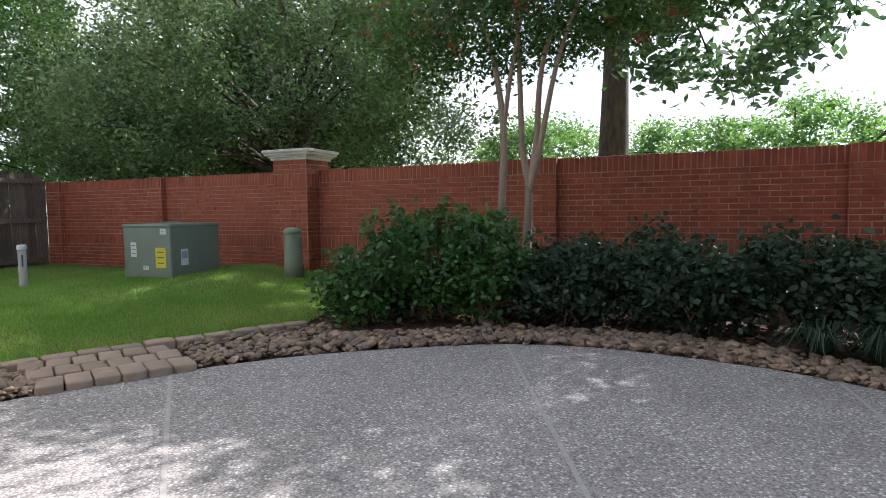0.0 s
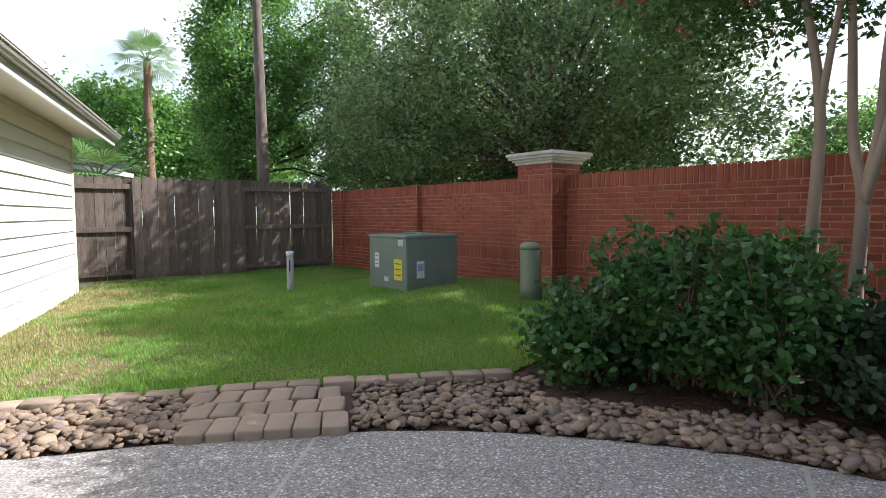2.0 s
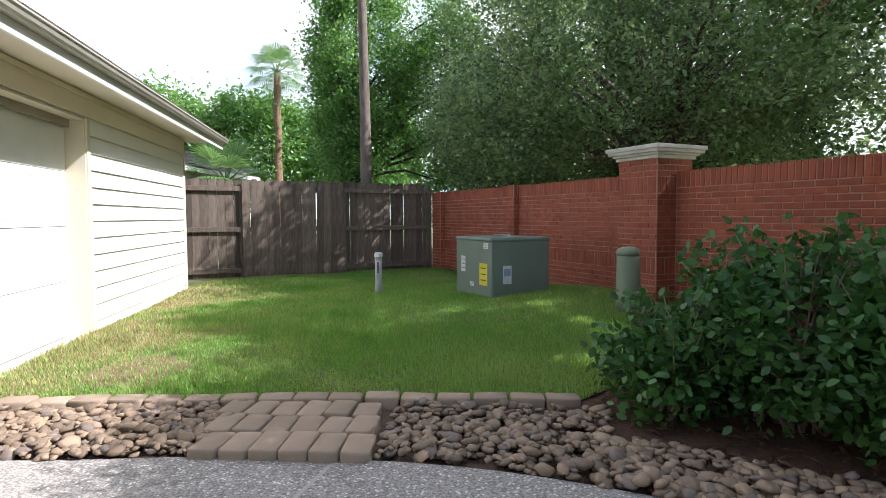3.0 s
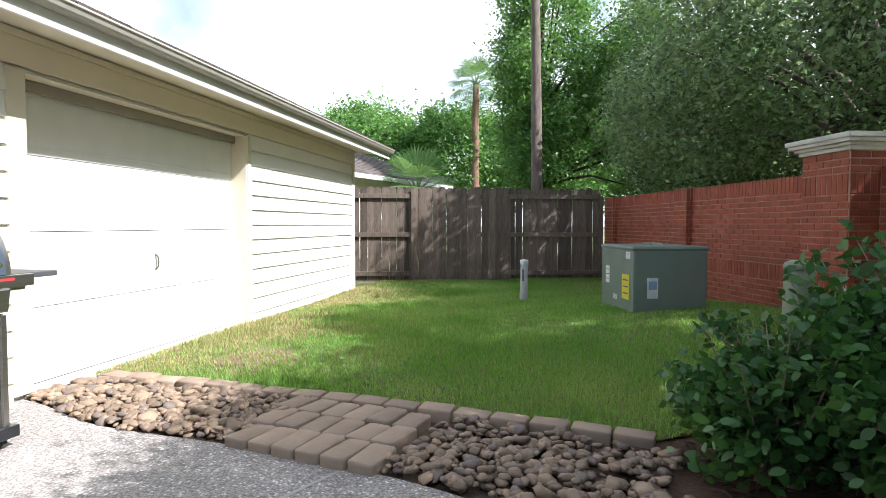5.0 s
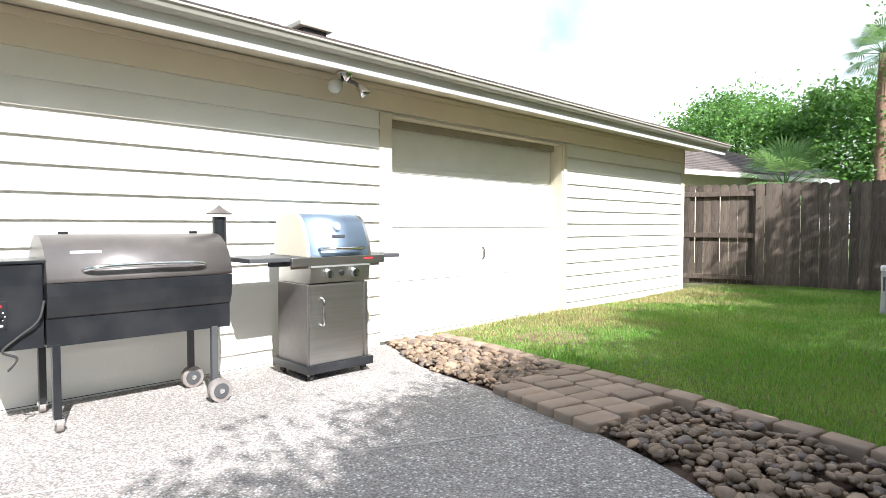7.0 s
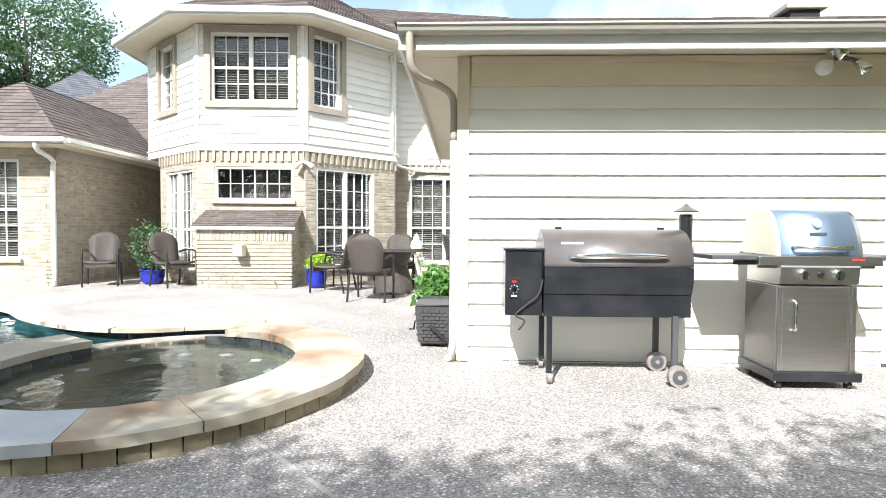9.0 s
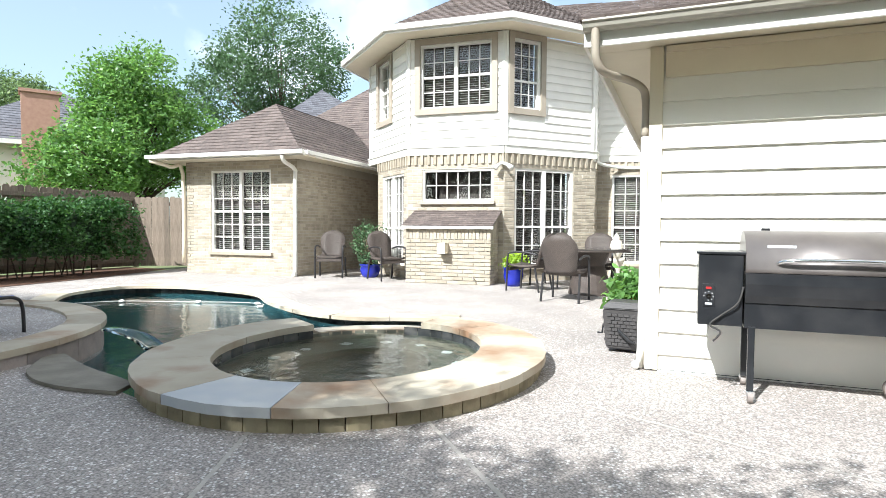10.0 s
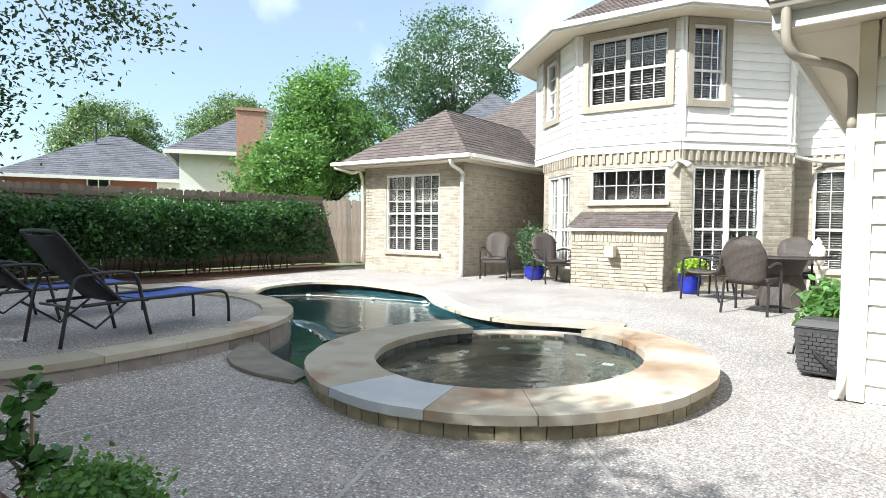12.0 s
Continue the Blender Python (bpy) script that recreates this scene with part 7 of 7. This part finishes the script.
for i, (a, b) in enumerate(zip(EP, EP[1:])):
    if a.x > 1.3:
        break
    d = (b - a).normalized()
    n_ = Vector((-d.y, d.x))
    for k in range(int((b - a).length * 640)):
        t = rng.uniform()
        p = a.lerp(b, t)
        if p.y < 3.5 and p.x < -2.5:
            width = max(0.1, min((q - p).length for q in KP) - 0.07)
        else:
            width = 0.52 if p.x < -0.4 else 0.40
        w_ = rng.uniform(0.02, 1) * width
        q = p + n_ * w_
        r = rng.uniform(0.014, 0.030) * (1.5 if rng.uniform() < 0.14 else 1)
        e = q - PA
        s_, t_ = e.dot(PX), e.dot(Vector((-PX.y, PX.x)))
        if -0.02 < s_ < 0.885 and t_ > -0.05 and p.y < 3.2:
            continue
        spots.append((q.x, q.y, r * 0.5 + rng.uniform(-0.015, 0.03), r, rng.uniform(0, 360), rng.uniform(-30, 30)))
pick = [s for s in spots if 0.6 < s[1] < 3.7 and s[0] < -2.6]
pick = sorted(pick, key=lambda s: -s[2] - s[3])[:300]
chosen = set(pick)
for x, y, z, r, az, tl in pick:
    o = new("river_stone", protos[rng.integers(7)])
    o.parent = stonebed
    o.matrix_basis = pose(x, y, z, tl, tl * 0.5, az) @ Matrix.Diagonal((r, r, r, 1))
vs, fs = [], []
raw = [(np.array([tuple(v.co) for v in me.vertices]), [tuple(f.vertices) for f in me.polygons]) for me in protos]
off = 0
for x, y, z, r, az, tl in spots:
    if (x, y, z, r, az, tl) in chosen:
        continue
    v, f = raw[rng.integers(7)]
    m = np.array(pose(0, 0, 0, tl, tl * 0.5, az).to_3x3())
    vs.append(v @ m.T * r + np.array([x, y, z]))
    fs += [tuple(off + i for i in g) for g in f]
    off += len(v)
loose = mesh_arrays("loose_stones", [tuple(p) for p in np.concatenate(vs)], fs, M_PEBBLES, stonebed, smooth=True)
loose["kind"] = "stuff"


# grass
def inside(x, y, poly):
    r = np.zeros(len(x), bool)
    for (x0, y0), (x1, y1) in zip(poly, poly[1:] + poly[:1]):
        if y0 != y1:
            c = ((y0 > y) != (y1 > y)) & (x < (x1 - x0) * (y - y0) / (y1 - y0) + x0)
            r ^= c
    return r


rng = np.random.default_rng(95)
N = 330000
gx = -3.85 - 10.6 * rng.uniform(0, 1, N) ** 1.35
gy = rng.uniform(0.0, 6.4, N)
keep = inside(gx, gy, LAWN)
bare = ((gx + 5.3) / 0.55) ** 2 + ((gy - 0.95) / 0.32) ** 2 + 0.5 * np.sin(9 * gx) * np.cos(7 * gy)
bare2 = ((gx + 7.2) / 0.7) ** 2 + ((gy - 0.5) / 0.25) ** 2 + 0.5 * np.sin(8 * gx + 1) * np.cos(6 * gy)
keep &= ((bare > 1) & (bare2 > 1)) | (rng.uniform(0, 1, N) < 0.45)
gx, gy = gx[keep], gy[keep]
n_ = len(gx)
h_ = rng.uniform(0.022, 0.05, n_) * (1 + 0.35 * np.sin(1.7 * gx + 2 * np.sin(1.3 * gy)))
az = rng.uniform(0, 2 * np.pi, n_)
ln = rng.uniform(0.1, 0.9, n_) * h_
wd = rng.uniform(0.003, 0.006, n_) * (1 + 0.12 * np.abs(gx + 4))
v = np.empty((n_, 3, 3))
v[:, 0] = np.stack([gx - np.sin(az) * wd, gy + np.cos(az) * wd, np.full(n_, 0.012)], 1)
v[:, 1] = np.stack([gx + np.sin(az) * wd, gy - np.cos(az) * wd, np.full(n_, 0.012)], 1)
v[:, 2] = np.stack([gx + np.cos(az) * ln, gy + np.sin(az) * ln, 0.015 + h_], 1)
v[:, :, 2] += rise(gx, gy)[:, None]
me = bpy.data.meshes.new("grass")
me.vertices.add(n_ * 3)
me.vertices.foreach_set("co", v.ravel())
me.loops.add(n_ * 3)
me.loops.foreach_set("vertex_index", np.arange(n_ * 3))
me.polygons.add(n_)
me.polygons.foreach_set("loop_start", np.arange(n_) * 3)
me.polygons.foreach_set("loop_total", np.full(n_, 3))
me.update(calc_edges=True)
me.materials.append(M_GRASS)
me.materials.append(M_DRYGRASS)
dry = np.clip(0.95 - gy / 1.5 + 0.25 * np.sin(1.9 * gx + 1) + 0.2 * np.sin(5 * gx + 3 * gy), 0.06, 0.85)
me.polygons.foreach_set("material_index", (rng.uniform(0, 1, n_) < dry).astype(np.int32))
M_BARE = mat("bare_soil", (0.15, 0.09, 0.05), (0.22, 0.15, 0.085), 7, 0.95, 0.8, dirt=(0.13, 0.08, 0.05), dirt_scale=5)
for cx, cy, rx, ry, tw_ in ((-5.3, 0.95, 0.55, 0.3, 0.3), (-7.2, 0.5, 0.7, 0.24, 0.1), (-8.9, 0.35, 0.8, 0.2, 0.0)):
    ring_ = [(cx + rx * math.cos(a) * (1 + 0.22 * math.sin(3 * a + cx)), cy + ry * math.sin(a) * (1 + 0.25 * math.sin(4 * a + cx)) + tw_ * 0.3 * math.cos(a)) for a in np.linspace(0, 2 * np.pi, 26)[:-1]]
    part("worn_patch", sheet([(float(x), float(y)) for x, y in ring_], [], 0.019), M_BARE, lawn, "bare brown soil showing through the grass")
grass = tagged(new("grass", me), "short green lawn grass", "grass", kind="stuff")

# strap-leaved clumps by the stones
for k, (x, y) in enumerate(((-0.35, 5.35), (0.0, 5.4), (0.35, 5.2), (0.75, 4.9))):
    t = thing("lily_turf", "clump of dark strap-leaved lily turf by the stones", "ornamental grass", pose(x, y, 0), "lily turf clumps")
    bm = bmesh.new()
    for j in range(90):
        a, l = rng.uniform(0, 6.28), rng.uniform(0.22, 0.4)
        d = Vector((math.cos(a), math.sin(a), 0))
        s = Vector((-d.y, d.x, 0)) * 0.006
        o = d * rng.uniform(0, 0.06)
        mid = o + d * l * 0.45 + Vector((0, 0, l * 0.75))
        tip = o + d * l + Vector((0, 0, l * rng.uniform(0.2, 0.6)))
        q = [bm.verts.new(p) for p in (o - s, o + s, mid + s, mid - s, tip)]
        bm.faces.new(q[:4])
        bm.faces.new((q[3], q[2], q[4]))
    part("blades", bm, M_DARKSHRUB, t)
# bark chips
cv, cf = [], []
for k in range(2600):
    x, y = rng.uniform(-4.6, 3.2), rng.uniform(4.0, 6.3)
    if not inside(np.array([x]), np.array([y]), PATIO_EDGE[26:-1] + [(3.4, 3.9), (3.6, 9.5), (-6.6, 6.6), (-6.2, 5.5), (-4.6, 4.3), (-4.08, 3.75)])[0]:
        continue
    a, l, w_ = rng.uniform(0, 6.28), rng.uniform(0.02, 0.06), rng.uniform(0.006, 0.016)
    d, s = np.array([math.cos(a), math.sin(a), rng.uniform(-0.25, 0.25)]) * l, np.array([-math.sin(a), math.cos(a), rng.uniform(-0.4, 0.4)]) * w_
    c = np.array([x, y, 0.02])
    b = len(cv)
    cv += [tuple(c - d - s), tuple(c + d - s), tuple(c + d + s), tuple(c - d + s), tuple(c + np.array([0, 0, 0.012]))]
    cf += [(b, b + 1, b + 4), (b + 1, b + 2, b + 4), (b + 2, b + 3, b + 4), (b + 3, b, b + 4)]
chips = mesh_arrays("bark_chips", cv, cf, M_MULCH, bed)
chips["kind"] = "stuff"
